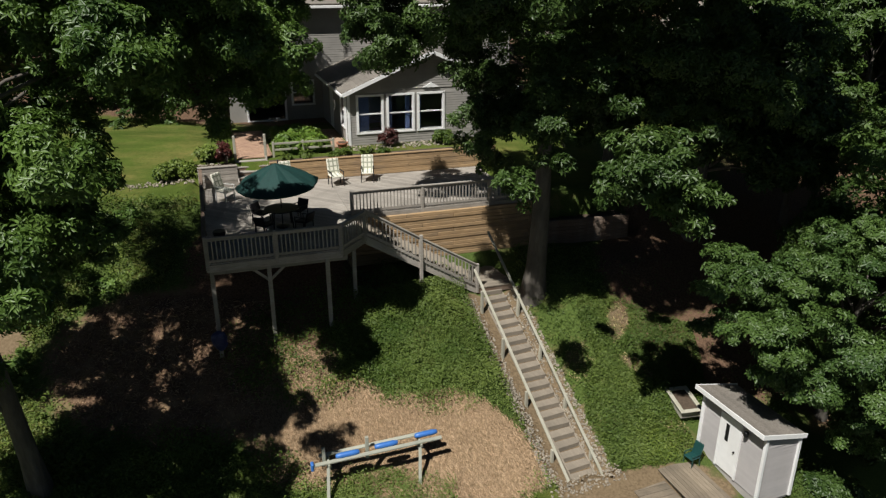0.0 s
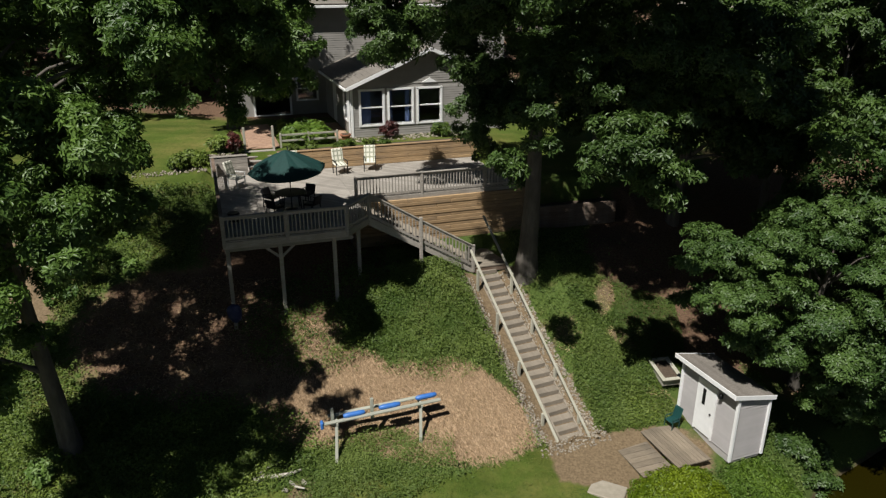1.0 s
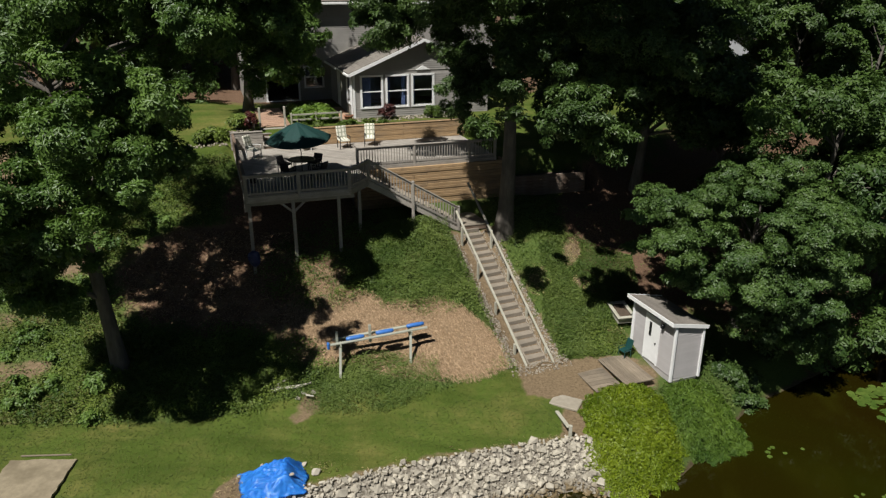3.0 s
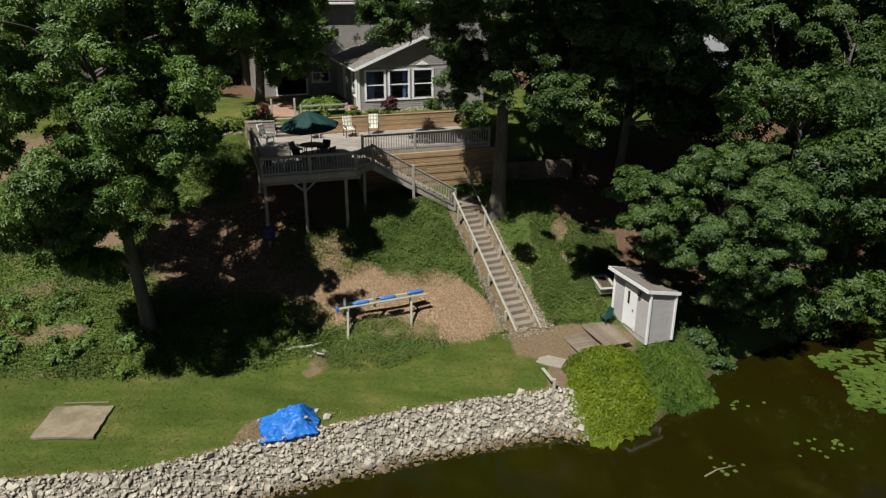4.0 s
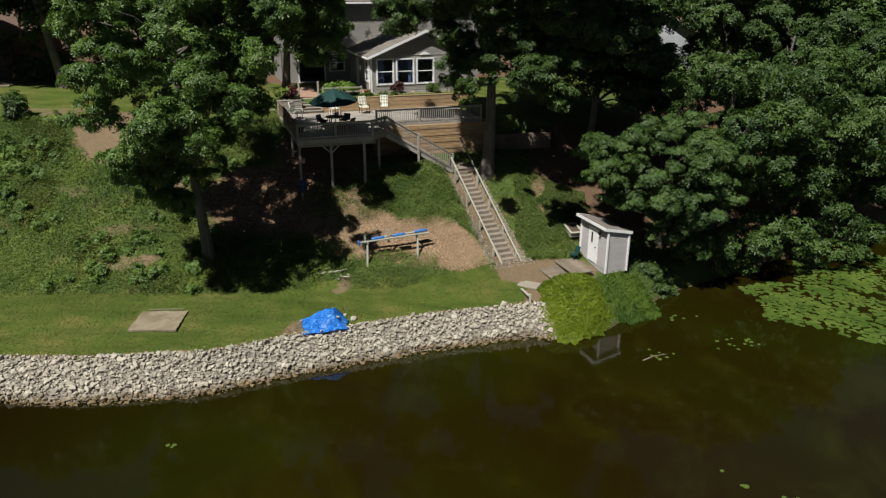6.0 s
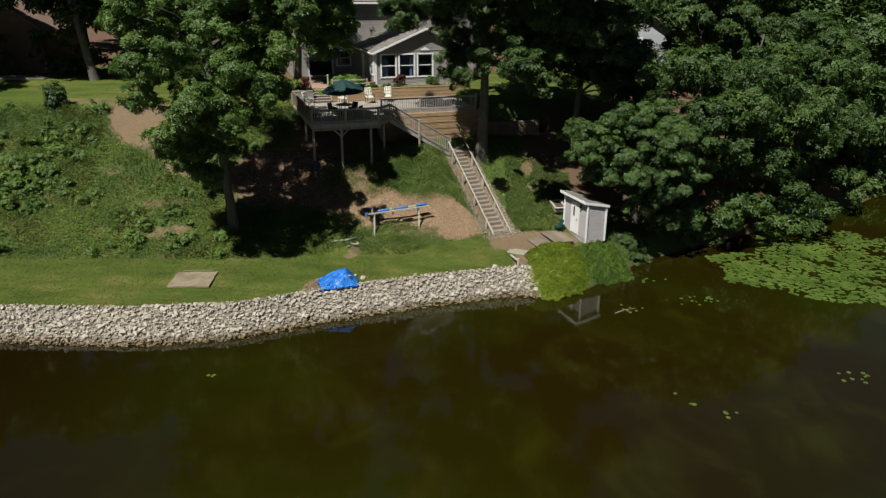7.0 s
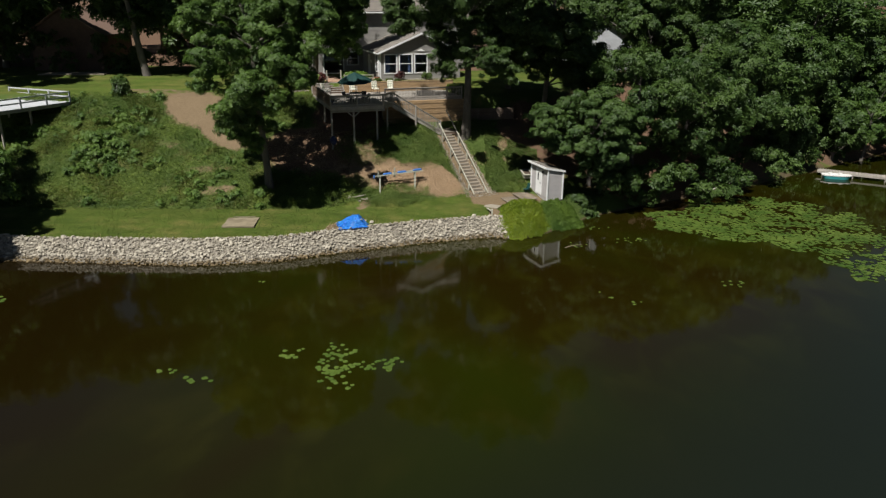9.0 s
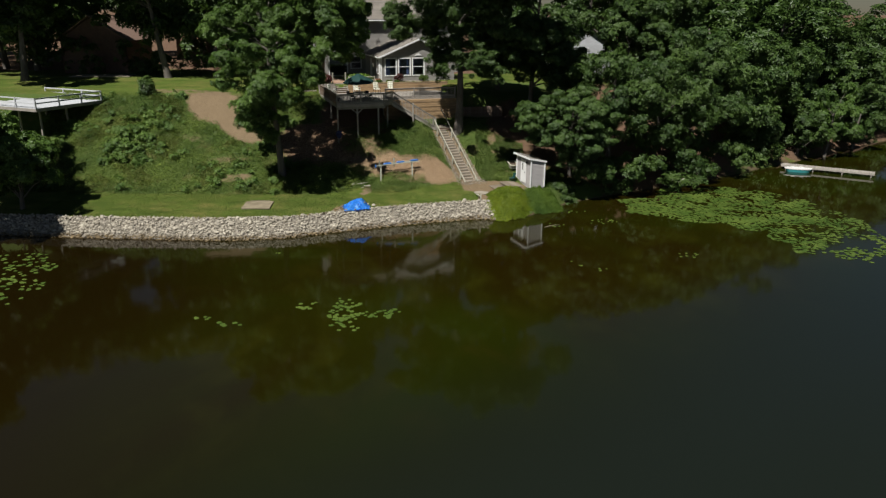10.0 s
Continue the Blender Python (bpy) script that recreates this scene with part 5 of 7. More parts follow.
STONES = [stone_mesh(200 + i, STONE) for i in range(14)]
bank = thing("stone_bank", pose(-5, 10.5, 0), "bank of pale broken stones along the water", "stone bank", kind="structure")
rs_ = np.random.default_rng(77)
far_v, far_f = [], []
near_count = 0
x = -44.0
while x < 6.0:
    s, b = np.interp(x, SHORE_X, SHORE_Y), np.interp(x, SHORE_X, BANK_Y)
    d = -0.25
    while d < (b - s) + 0.12:
        px, py = x + rs_.uniform(-0.12, 0.12), s + d + rs_.uniform(-0.1, 0.1)
        size = rs_.uniform(0.2, 0.42) * (1.45 if rs_.uniform() < 0.13 else 1)
        pz = gz(px, py) + size * 0.12 + rs_.uniform(-0.03, 0.06)
        m = pose(px, py, pz, rs_.uniform(-30, 30), rs_.uniform(-30, 30), rs_.uniform(0, 360)) @ Matrix.Diagonal((size, size, size, 1))
        k = int(rs_.integers(0, 14))
        if x > 0.9:
            ob = new("stone", STONES[k])
            ob.parent = bank
            ob.matrix_basis = pose(-5, 10.5, 0).inverted() @ m
            near_count += 1
        else:
            o = len(far_v)
            far_v += [m @ vv.co - Vector((-5, 10.5, 0)) for vv in STONES[k].vertices]
            far_f += [tuple(o + i for i in p.vertices) for p in STONES[k].polygons]
        d += 0.2
    x += 0.18
# small rubble that fills the joints
for i in range(5200):
    px = rs_.uniform(-30, 6.0)
    s, b = np.interp(px, SHORE_X, SHORE_Y), np.interp(px, SHORE_X, BANK_Y)
    py = rs_.uniform(s - 0.25, b + 0.2)
    size = rs_.uniform(0.10, 0.2)
    m = pose(px, py, gz(px, py) + size * 0.25 + rs_.uniform(0.0, 0.07), rs_.uniform(-40, 40), rs_.uniform(-40, 40), rs_.uniform(0, 360)) @ Matrix.Scale(size, 4)
    k = int(rs_.integers(0, 14))
    o = len(far_v)
    far_v += [m @ vv.co - Vector((-5, 10.5, 0)) for vv in STONES[k].vertices]
    far_f += [tuple(o + i_ for i_ in p.vertices) for p in STONES[k].polygons]
tagged(put("stones", mesh_of("stones", far_v, far_f), STONE_JOINED, bank), "pale broken stones further along the bank", kind="stuff")


# ---------- small plants as one cover each ----------
def scatter(name, n, box, keep, size, mat, label, seed, height=0.3, slim=0.5, along=None, rough=0.6):
    r = np.random.default_rng(seed)
    x, y = r.uniform(box[0], box[1], n), r.uniform(box[2], box[3], n)
    k = keep(x, y) > r.uniform(0, 1, n)
    x, y = x[k], y[k]
    mound = 0.5 + 0.5 * np.sin(x * 2.3 + 1.7 * np.sin(y * 1.9)) * np.sin(y * 2.6 + 1.3 * np.sin(x * 2.1))
    z = ground_z(x, y) + r.uniform(0.0, 1, len(x)) * height * (0.25 + mound)
    nrm = r.normal(size=(len(x), 3)) * rough + np.array([0, -0.1, 1.0])
    axes = None
    if along is not None:
        nrm = r.normal(size=(len(x), 3)) * 0.15 + np.array([0, -0.45, 1.0])
        axes = np.array(along) + r.normal(size=(len(x), 3)) * np.array([0.45, 0.3, 0.12])
    me = leaf_mesh(name, np.stack([x, y, z], 1), nrm, size, size * slim, r, 0.1 if along else 0.25, axes)
    return tagged(put(name, me, mat), label, "plants", kind="stuff")


def off_stair(x, y):
    sx, sy = x - 0.42, y - 26.40
    ca, sa = math.cos(radians(-64.2)), math.sin(radians(-64.2))
    px, py = sx * ca + sy * sa, -sx * sa + sy * ca
    return 1.0 - ((px > -1.6) & (px < 7.8) & (py > -0.55) & (py < 1.7))


def off_deck(x, y):
    u, v = to_uv(x, y)
    return 1.0 - ((u > -0.1) & (u < 12) & (v > 2.2) & (v < 8.7)) - ((u > 5.3) & (u < 11.4) & (v > 1.0) & (v <= 2.2))


def off_shed(x, y):
    dx, dy = x - 9.25, y - 19.22
    ca, sa = math.cos(radians(22)), math.sin(radians(22))
    px, py = dx * ca + dy * sa, -dx * sa + dy * ca
    return 1.0 - ((px > -1.8) & (px < 1.4) & (py > -0.1) & (py < 3.4)) - ((px <= -1.8) & (px > -4.2) & (py > 0.6) & (py < 2.4))


def weed_keep(x, y):
    k = weed_zone(x, y) * np.clip(1 - 1.5 * np.maximum(straw_zone(x, y) - 0.25, 0), 0, 1) * np.clip(1 - 1.25 * litter_shade_zone(x, y), 0.06, 1) * np.clip(1 - 1.3 * dirt_zone(x, y), 0, 1)
    return np.clip(k, 0, 1) * np.clip(off_stair(x, y), 0, 1) * np.clip(off_deck(x, y), 0, 1) * np.clip(off_shed(x, y), 0, 1)


scatter("slope_weeds", 135000, (-36, -11, 14.3, 29), weed_keep, 0.125, WEED_LEAF, "tangle of green weeds on the slope", 301, 0.4, 0.4, None, 0.42)
scatter("hillside_weeds", 95000, (-11, 12, 16.5, 29), weed_keep, 0.09, MEADOW_LEAF, "green weeds on the slope beside the stair", 302, 0.38)


def lawn_keep(x, y):
    b, f = np.interp(x, SHORE_X, BANK_Y), np.interp(x, SHORE_X, FOOT_Y)
    k = np.clip((y - b) / 0.3, 0, 1) * np.clip((f + 0.9 - y) / 0.5, 0, 1) * np.clip((5.0 - x) / 0.5, 0, 1)
    return k * np.clip(1 - 2 * dirt_zone(x, y), 0, 1) * (1.0 - ((abs(x + 13.2) < 1.3) & (abs(y - 12.4) < 1.1)))


scatter("lawn_grass", 70000, (-30, 6, 8.5, 20), lawn_keep, 0.10, LAWN_LEAF, "short mown grass on the lakeside lawn", 330, 0.012, 0.16, None, 0.2)


def patch(cx, cy, rx, ry, turn=0):
    return lambda x, y: np.clip(zone(x, y, cx, cy, rx * 1.12, ry * 1.12, turn) * 1.05 * (0.75 + 0.5 * np.sin(x * 3.1 + 2 * np.sin(y * 2.3)) * np.sin(y * 3.7 + x)), 0, 1) * np.clip(off_stair(x, y), 0, 1)


def tufts(x, y):
    n = np.sin(x * 0.9 + 1.3 * np.sin(y * 0.7)) * np.sin(y * 0.8 + 1.1 * np.sin(x * 0.5))
    return weed_keep(x, y) * np.clip(n * 2 - 0.1, 0, 1)


scatter("tall_grass", 85000, (-36, -11, 14.5, 29), tufts, 0.26, GRASS_LEAF, "pale yellow-green grass tufts on the slope", 311, 0.3, 0.12)
scatter("short_grass", 42000, (4.4, 9.0, 19.6, 26.4), lambda x, y: np.clip(off_stair(x, y), 0, 1) * np.clip(off_shed(x, y), 0, 1) * np.clip((y - 19.6 - (x - 4.4) * 0.4) / 0.5, 0, 1) * np.clip(1.1 - 1.6 * dry_zone(x, y), 0, 1), 0.12, MEADOW_LEAF, "rough grass between the stair and the shed", 312, 0.22, 0.2, None, 0.4)
scatter("dry_grass", 5200, (3.4, 8.6, 22, 27), lambda x, y: np.clip(dry_zone(x, y), 0, 1) * np.clip(off_stair(x, y), 0, 1), 0.17, DRY_GRASS, "tan dead grass on the slope beside the stair", 314, 0.1, 0.1, None, 0.4)
bv = np.random.default_rng(313)
bramble = []
while len(bramble) < 110:
    bx, by = bv.uniform(-34, -11), bv.uniform(15.2, 27.5)
    if float(weed_keep(np.array([bx]), np.array([by]))[0]) > 0.5 and math.sin(bx * 0.55 + by * 0.3) * math.sin(by * 0.6 - bx * 0.2) > -0.25:
        bramble.append((bx, by, gz(bx, by) + 0.12, bv.uniform(0.3, 0.75), 0.75))
bramble += [(bv.uniform(-29.0, -25.0), by, gz(-27.0, by) + 0.3, bv.uniform(0.5, 0.9), 0.9) for by in bv.uniform(17.5, 25.0, 26)]
bc, bn, bx_ = clump_leaves(bramble, 105, bv, 0.8, 0.15)
tagged(put("brambles", leaf_mesh("brambles", bc, bn, 0.15, 0.08, bv, 0.25, bx_), BRAMBLE_LEAF), "brambles and low bushes on the weedy slope", "brambles", kind="stuff")
scatter("ground_ivy", 64000, (-4.5, 3, 20.5, 27.0), patch(-1.2, 24.0, 2.7, 2.7), 0.085, MEADOW_LEAF, "dense green ivy below the stair", 303, 0.5, 0.42, None, 0.5)
scatter("ground_ivy", 24000, (-9, -2, 19.5, 25), patch(-5.0, 22.6, 2.6, 1.7, 15), 0.09, WEED_LEAF, "green ground cover under the deck", 304, 0.5, 0.5, None, 0.5)
scatter("ground_ivy", 34000, (-5.5, 0, 16, 19.4), patch(-2.7, 17.6, 2.3, 1.0, 14), 0.08, MEADOW_LEAF, "low green weeds in front of the rack", 305, 0.32, 0.35, None, 0.45)
scatter("ground_ivy", 46000, (-14.5, -4.5, 14.8, 20), patch(-9.4, 17.6, 4.2, 1.6, 4), 0.095, WEED_LEAF, "dark green undergrowth beside the tree", 306, 0.6, 0.5, None, 0.5)
scatter("straw_mulch", 60000, (-6.5, 3.4, 17, 22.5), lambda x, y: np.clip(straw_zone(x, y) * 2 - 0.6, 0, 1) * np.clip(off_stair(x, y), 0, 1), 0.24, STRAW, "dry straw mulch on the slope", 307, 0.03, 0.055, (0.35, -0.85, -0.4))
scatter("straw_mulch", 9000, (-14, -6, 17, 24), lambda x, y: np.clip(straw_zone(x, y) * 2 - 0.7, 0, 1), 0.18, STRAW, "dry straw and leaves under the tree", 308, 0.05, 0.12)


def shrub(name, base, clumps, leaf, per_m2, size, seed, label, category="shrub", stems=5):
    r = np.random.default_rng(seed)
    t = thing(name, pose(*base), label, category)
    v, f = [], []
    for i in range(min(stems, len(clumps))):
        c = Vector(clumps[i][:3])
        tube_lists([(c.x * 0.1, c.y * 0.1, -0.1), tuple(c * 0.5), tuple(c)], [0.035, 0.025, 0.01], 5, v, f)
    put("stem_cluster", mesh_of("stem_cluster", v, f, True), BARK, t)
    cs, ns, xs = clump_leaves(clumps, per_m2, r, 0.9, size, lobes=(0.7, 1.0))
    put("foliage", leaf_mesh("foliage", cs, ns, size, size * 0.5, r, 0.25, xs), leaf, t)
    return t


def mound(base, rx, ry, top, n, size, seed, turn=0.0):
    r = np.random.default_rng(seed)
    out = []
    for i in range(n):
        a, k = r.uniform(0, 2 * math.pi), math.sqrt(r.uniform(0, 1))
        dx, dy = rx * k * math.cos(a), ry * k * math.sin(a)
        x, y = dx * math.cos(turn) - dy * math.sin(turn), dx * math.sin(turn) + dy * math.cos(turn)
        out.append((x, y, gz(base[0] + x, base[1] + y) - base[2] + top * (1 - 0.7 * k * k) * r.uniform(0.75, 1.1), size * r.uniform(0.7, 1.25), 0.7))
    return out


def drape(name, base, rx, ry, turn, top, n, size, slim, leaf, seed, label, droop, category="bush"):
    """A low plant that drapes over the bank: overlapping sprays over an uneven mound, pointing outwards and down."""
    r = np.random.default_rng(seed)
    t = thing(name, pose(*base), label, category)
    a = r.uniform(0, 2 * math.pi, n)
    k = np.sqrt(r.uniform(0, 1, n))
    edge = 1 + 0.07 * np.sin(3 * a + 1.0) + 0.05 * np.sin(7 * a + seed) + 0.035 * np.sin(17 * a) + 0.03 * np.sin(31 * a + 2)
    dx, dy = rx * k * edge * np.cos(a), ry * k * edge * np.sin(a)
    x, y = dx * math.cos(turn) - dy * math.sin(turn), dx * math.sin(turn) + dy * math.cos(turn)

    def height(px, py):
        """The mound over the smoothed bank, above the base."""
        g = sum(np.maximum(ground_z(base[0] + px + ox, base[1] + py + oy), 0.0) for ox, oy in ((0, 0), (0.6, 0), (-0.6, 0), (0, 0.6), (0, -0.6), (0.5, 1.1), (-0.5, 1.1), (0.5, -1.1), (-0.5, -1.1))) / 9
        qx, qy = px * math.cos(turn) + py * math.sin(turn), -px * math.sin(turn) + py * math.cos(turn)
        kk = np.sqrt((qx / rx) ** 2 + (qy / ry) ** 2)
        lump = 0.13 * np.sin(px * 5.1 + 2.2 * np.sin(py * 3.1)) * np.sin(py * 4.7 + 1.9 * np.sin(px * 2.9)) + 0.09 * np.sin(px * 11 + py * 3) * np.sin(py * 12 - px * 4)
        rim = np.clip((kk - 0.68) / 0.34, 0, 1)
        rim = rim * rim * (3 - 2 * rim)
        g = g * (1 - rim) + np.maximum(ground_z(base[0] + px, base[1] + py), 0.0) * rim
        return g - base[2] + (top * np.clip(1.08 - kk ** 2, 0, 1) ** 0.6 + lump) * (1 - 0.9 * rim)

    z = height(x, y)
    gx_, gy_ = (height(x + 0.15, y) - height(x - 0.15, y)) / 0.3, (height(x, y + 0.15) - height(x, y - 0.15)) / 0.3
    slope_n = np.stack([-gx_, -gy_, np.ones(n)], 1)
    slope_n /= np.linalg.norm(slope_n, axis=1)[:, None]
    down = np.stack([slope_n[:, 0], slope_n[:, 1], -np.hypot(gx_, gy_) * 0.9], 1)
    down /= np.linalg.norm(down, axis=1)[:, None] + 1e-6
    depth = r.uniform(-0.24, 0.07, n)
    x, y, z = x + slope_n[:, 0] * depth, y + slope_n[:, 1] * depth, z + slope_n[:, 2] * depth
    nrm = slope_n + r.normal(size=(n, 3)) * 0.5 + np.array([0, 0, 0.1])
    ax = down * droop + r.normal(size=(n, 3)) * 0.5
    put("foliage", leaf_mesh("foliage", np.stack([x, y, np.maximum(z, 0.03 - base[2])], 1), nrm, size, size * slim, r, 0.2, ax), leaf, t)
    v, f = [], []
    for i in range(9):
        q = 2 * math.pi * i / 9
        ex, ey = rx * 0.7 * math.cos(q), ry * 0.7 * math.sin(q)
        wx, wy = ex * math.cos(turn) - ey * math.sin(turn), ex * math.sin(turn) + ey * math.cos(turn)
        wz = max(0.0, gz(base[0] + wx, base[1] + wy)) - base[2]
        tube_lists([(wx * 0.05, wy * 0.05, -0.1), (wx * 0.5, wy * 0.5, wz * 0.5 + top * 0.5), (wx, wy, wz + top * 0.35)], [0.04, 0.03, 0.012], 5, v, f)
    put("stem_cluster", mesh_of("stem_cluster", v, f, True), BARK, t)
    return t


lb = (7.25, 16.5, max(0.0, gz(7.25, 16.5)))
drape("juniper_bush", lb, 1.95, 2.85, -0.2, 0.6, 64000, 0.10, 0.36, LIME_LEAF, 402, "bright yellow-green spreading juniper at the water's edge", 0.6)
db = (10.2, 17.8, max(0.0, gz(10.2, 17.8)))
drape("shore_bush", db, 1.75, 2.0, -0.5, 0.55, 30000, 0.17, 0.16, BUSH_LEAF, 404, "soft green grassy bush beside the shed", 0.6)
# Added bush: its dark leaves stand in for shade under the maple.
eb = (12.4, 20.2, max(0.0, gz(12.4, 20.2)))
shrub("shore_bush", eb, mound(eb, 1.1, 0.9, 0.4, 16, 0.42, 406, 0.7), DARK_LEAF, 170, 0.15, 407, "dark green bush added in place of shade at the water's edge", "bush")
scatter("shed_grass", 9000, (6.2, 9.6, 20.6, 24.2), lambda x, y: (ground_z(x, y) > 1.67) * ((x - 9.3) * 0.92 + (y - 19.25) * 0.39 < -0.15), 0.11, WEED_LEAF, "rough grass beside the shed", 331, 0.2, 0.3)
sb = (-27.8, 27.4, gz(-27.8, 27.4))
shrub("round_shrub", sb, [(0.35 * math.cos(a), 0.35 * math.sin(a), z, 0.55, 1.0) for a in (0, 1.6, 3.1, 4.7) for z in (0.5, 1.0)] + [(0, 0, 1.4, 0.5, 1)], DARK_LEAF, 160, 0.16, 405, "round dark green shrub at the top of the bank")

# shaded undergrowth round the neighbouring house
th = np.random.default_rng(340)
under = [(x, 38.7 + 0.5 * math.sin(x * 0.7) + th.uniform(-0.5, 0.6), 0, th.uniform(0.45, 1.0), 0.9) for x in th.uniform(-54, -15, 120)]
under = [(x, y, gz(x, y) + th.uniform(0.2, 4.6 if x < -34 else 2.2), r_, f_) for x, y, z, r_, f_ in under if not (-37.6 < x < -35.8)]
tc, tn, ta = clump_leaves(under, 22, th, 0.6, 0.28)
tagged(put("undergrowth", leaf_mesh("undergrowth", tc, tn, 0.28, 0.13, th, 0.25, ta), DARK_LEAF), "dark shaded undergrowth at the edge of the wood", "undergrowth", kind="stuff")

# ---------- boat rack ----------
rack = thing("boat_rack", pose(-2.35, 18.78, 0, 0, 0, 18), "weathered greenish-grey wooden boat rack with blue foam pads", "boat rack")
RZ = lambda x: 3.66 + 0.062 * x
for y, x0, x1 in ((-0.2, -2.05, 1.85), (0.2, -1.85, 1.7)):
    bar("rail", rack, RACK_WOOD, (x0, y, RZ(x0)), (x1, y, RZ(x1)), 0.14, 0.05, 0.008)
for x in (-1.6, 1.2):
    bx, by = (rack.matrix_basis @ Vector((x, 0, 0)))[:2]
    zg = gz(bx, by)
    for y, s_ in ((-0.12, -1), (0.14, 1)):
        w = rack.matrix_basis @ Vector((x + s_ * 0.12, y + s_ * 0.42, 0))
        bar("leg", rack, RACK_WOOD, (x, y, RZ(x) - 0.05), (x + s_ * 0.12, y + s_ * 0.42, gz(w.x, w.y) - 0.12), 0.10, 0.07, 0.006)
    bar("cross_piece", rack, RACK_WOOD, (x, -0.3, RZ(x) - 0.08), (x, 0.3, RZ(x) - 0.08), 0.06, 0.1, 0.006)
for x, h in ((-1.72, 0.62), (-0.42, 0.74)):
    block("stake", rack, RACK_WOOD, (x, -0.02, RZ(x) + 0.1), (0.10, 0.10, h), (0, 0, 0), 0.006)
put("end_cap", box_mesh(0.10, 0.2, 0.26, BLUE_PLASTIC, 0.03), None, rack, pose(-2.08, -0.2, RZ(-2.05) - 0.02), "blue plastic end cap")
for x, y in ((-1.02, -0.1), (0.16, -0.06), (1.42, 0.04)):
    v, f = [], []
    ends = [(-0.36, 0.04), (-0.33, 0.07), (-0.2, 0.088), (0.2, 0.088), (0.33, 0.07), (0.36, 0.04)]
    tube_lists([(k, 0, 0) for k, r_ in ends], [r_ for k, r_ in ends], 12, v, f)
    f.append(tuple(range(11, -1, -1)))
    put("foam_pad", mesh_of("foam_pad", v, f, True), BLUE_PLASTIC, rack, pose(x, y, RZ(x) + 0.075, 0, -3.5, 0), "blue foam pad")

# ---------- tarpaulin, slab, post and pad ----------
def tarp_heap():
    """A sheet thrown over an uneven heap: a slanting ridge, creases, loose edges."""
    bm = bmesh.new()
    n = 44
    grid = {}
    for i in range(n + 1):
        for j in range(n + 1):
            a, b = i / n * 2 - 1, j / n * 2 - 1
            k = max(abs(a), abs(b))
            ang = math.atan2(b, a)
            fold = 0.07 * math.sin(3 * ang + 0.8) + 0.03 * math.sin(8 * ang + 1.3)
            out = 1.0 + fold * k ** 2 + 0.12 * max(0.0, k - 0.8) / 0.2
            ridge = 0.20 * math.exp(-((b - 0.35 - 0.3 * a) / 0.5) ** 2) + 0.16 * math.exp(-((a - 0.35) / 0.35) ** 2)
            lump = 0.34 + ridge + 0.10 * a + 0.20 * noise.noise(Vector((a * 1.9, b * 1.7, 1.0)))
            drop = min(1.0, max(0.0, (k - 0.45) / 0.52))
            crease = 0.14 * abs(noise.noise(Vector((a * 3.4 + b * 2, b * 6 - a, 3.0)))) + 0.03 * noise.noise(Vector((a * 11, b * 11, 7.0)))
            h = lump * (1 - drop ** 1.5) + crease
            grid[i, j] = bm.verts.new((a * 0.98 * out, b * 0.72 * out, max(0.015, h)))
    for i in range(n):
        for j in range(n):
            bm.faces.new((grid[i, j], grid[i + 1, j], grid[i + 1, j + 1], grid[i, j + 1]))
    bmesh.ops.solidify(bm, geom=bm.faces[:], thickness=0.012)
    return bm


TX, TY = -5.25, 12.75
tarp = thing("tarpaulin_heap", pose(TX, TY, gz(TX, TY) + 0.02, 0, 0, 18), "crumpled bright blue tarpaulin over a heap on the lawn", "tarpaulin")
part("sheet", tarp_heap(), TARP, tarp, "", None, True)
for i, (x, y, z, s) in enumerate(((0.62, -0.28, 0.42, 0.24), (1.42, 0.1, 0.08, 0.46), (-0.9, -0.7, 0.06, 0.28), (-0.25, -0.82, 0.06, 0.26), (-1.05, 0.55, 0.06, 0.24), (-0.3, 0.62, 0.3, 0.22), (1.1, 0.62, 0.06, 0.3))):
    o = new("weight_stone", STONES[i + 3])
    tagged(o, "pale stone holding down a blue tarpaulin", "stone", "tarpaulin stones")
    o.matrix_basis = tarp.matrix_basis @ pose(x, y, z + 0.04, 0, 0, 40 * i) @ Matrix.Diagonal((s, s, s, 1))

sl = pose(-13.2, 12.42, gz(-13.2, 12.42) + 0.07, 2.5, -0.5, 3)
rb = np.random.default_rng(91)
edge = []
for (xa, ya), (xb, yb) in zip(((-1.12, -0.95), (1.12, -0.95), (1.12, 0.95), (-1.12, 0.95)), ((1.12, -0.95), (1.12, 0.95), (-1.12, 0.95), (-1.12, -0.95))):
    for k in range(9):
        edge.append((xa + (xb - xa) * k / 9 + rb.uniform(-0.03, 0.03), ya + (yb - ya) * k / 9 + rb.uniform(-0.03, 0.03)))
v, f = prism(edge, -0.06, 0.03)
slab = put("paving_slab", mesh_of("paving_slab", v, f), SLAB, None, sl)
tagged(slab, "flat pale concrete slab set in the lawn", "slab")
pad = put("concrete_pad", box_mesh(1.15, 0.8, 0.12, PAD_STONE, 0.03), None, None, pose(4.95, 17.8, gz(4.95, 17.8) + 0.0, 0, 0, -24))
tagged(pad, "worn concrete pad at the foot of the stair", "concrete pad")
cp = thing("corner_post", pose(4.85, 15.75, gz(4.85, 15.75)), "short weathered post with a plank at the lawn's corner", "post")
block("post", cp, PALE_WOOD, (0, 0, 0.2), (0.12, 0.12, 0.7), (0, 0, 0), 0.01)
bar("plank", cp, PALE_WOOD, (-0.05, 0.1, 0.4), (-0.35, 1.3, 0.28), 0.14, 0.05, 0.006)

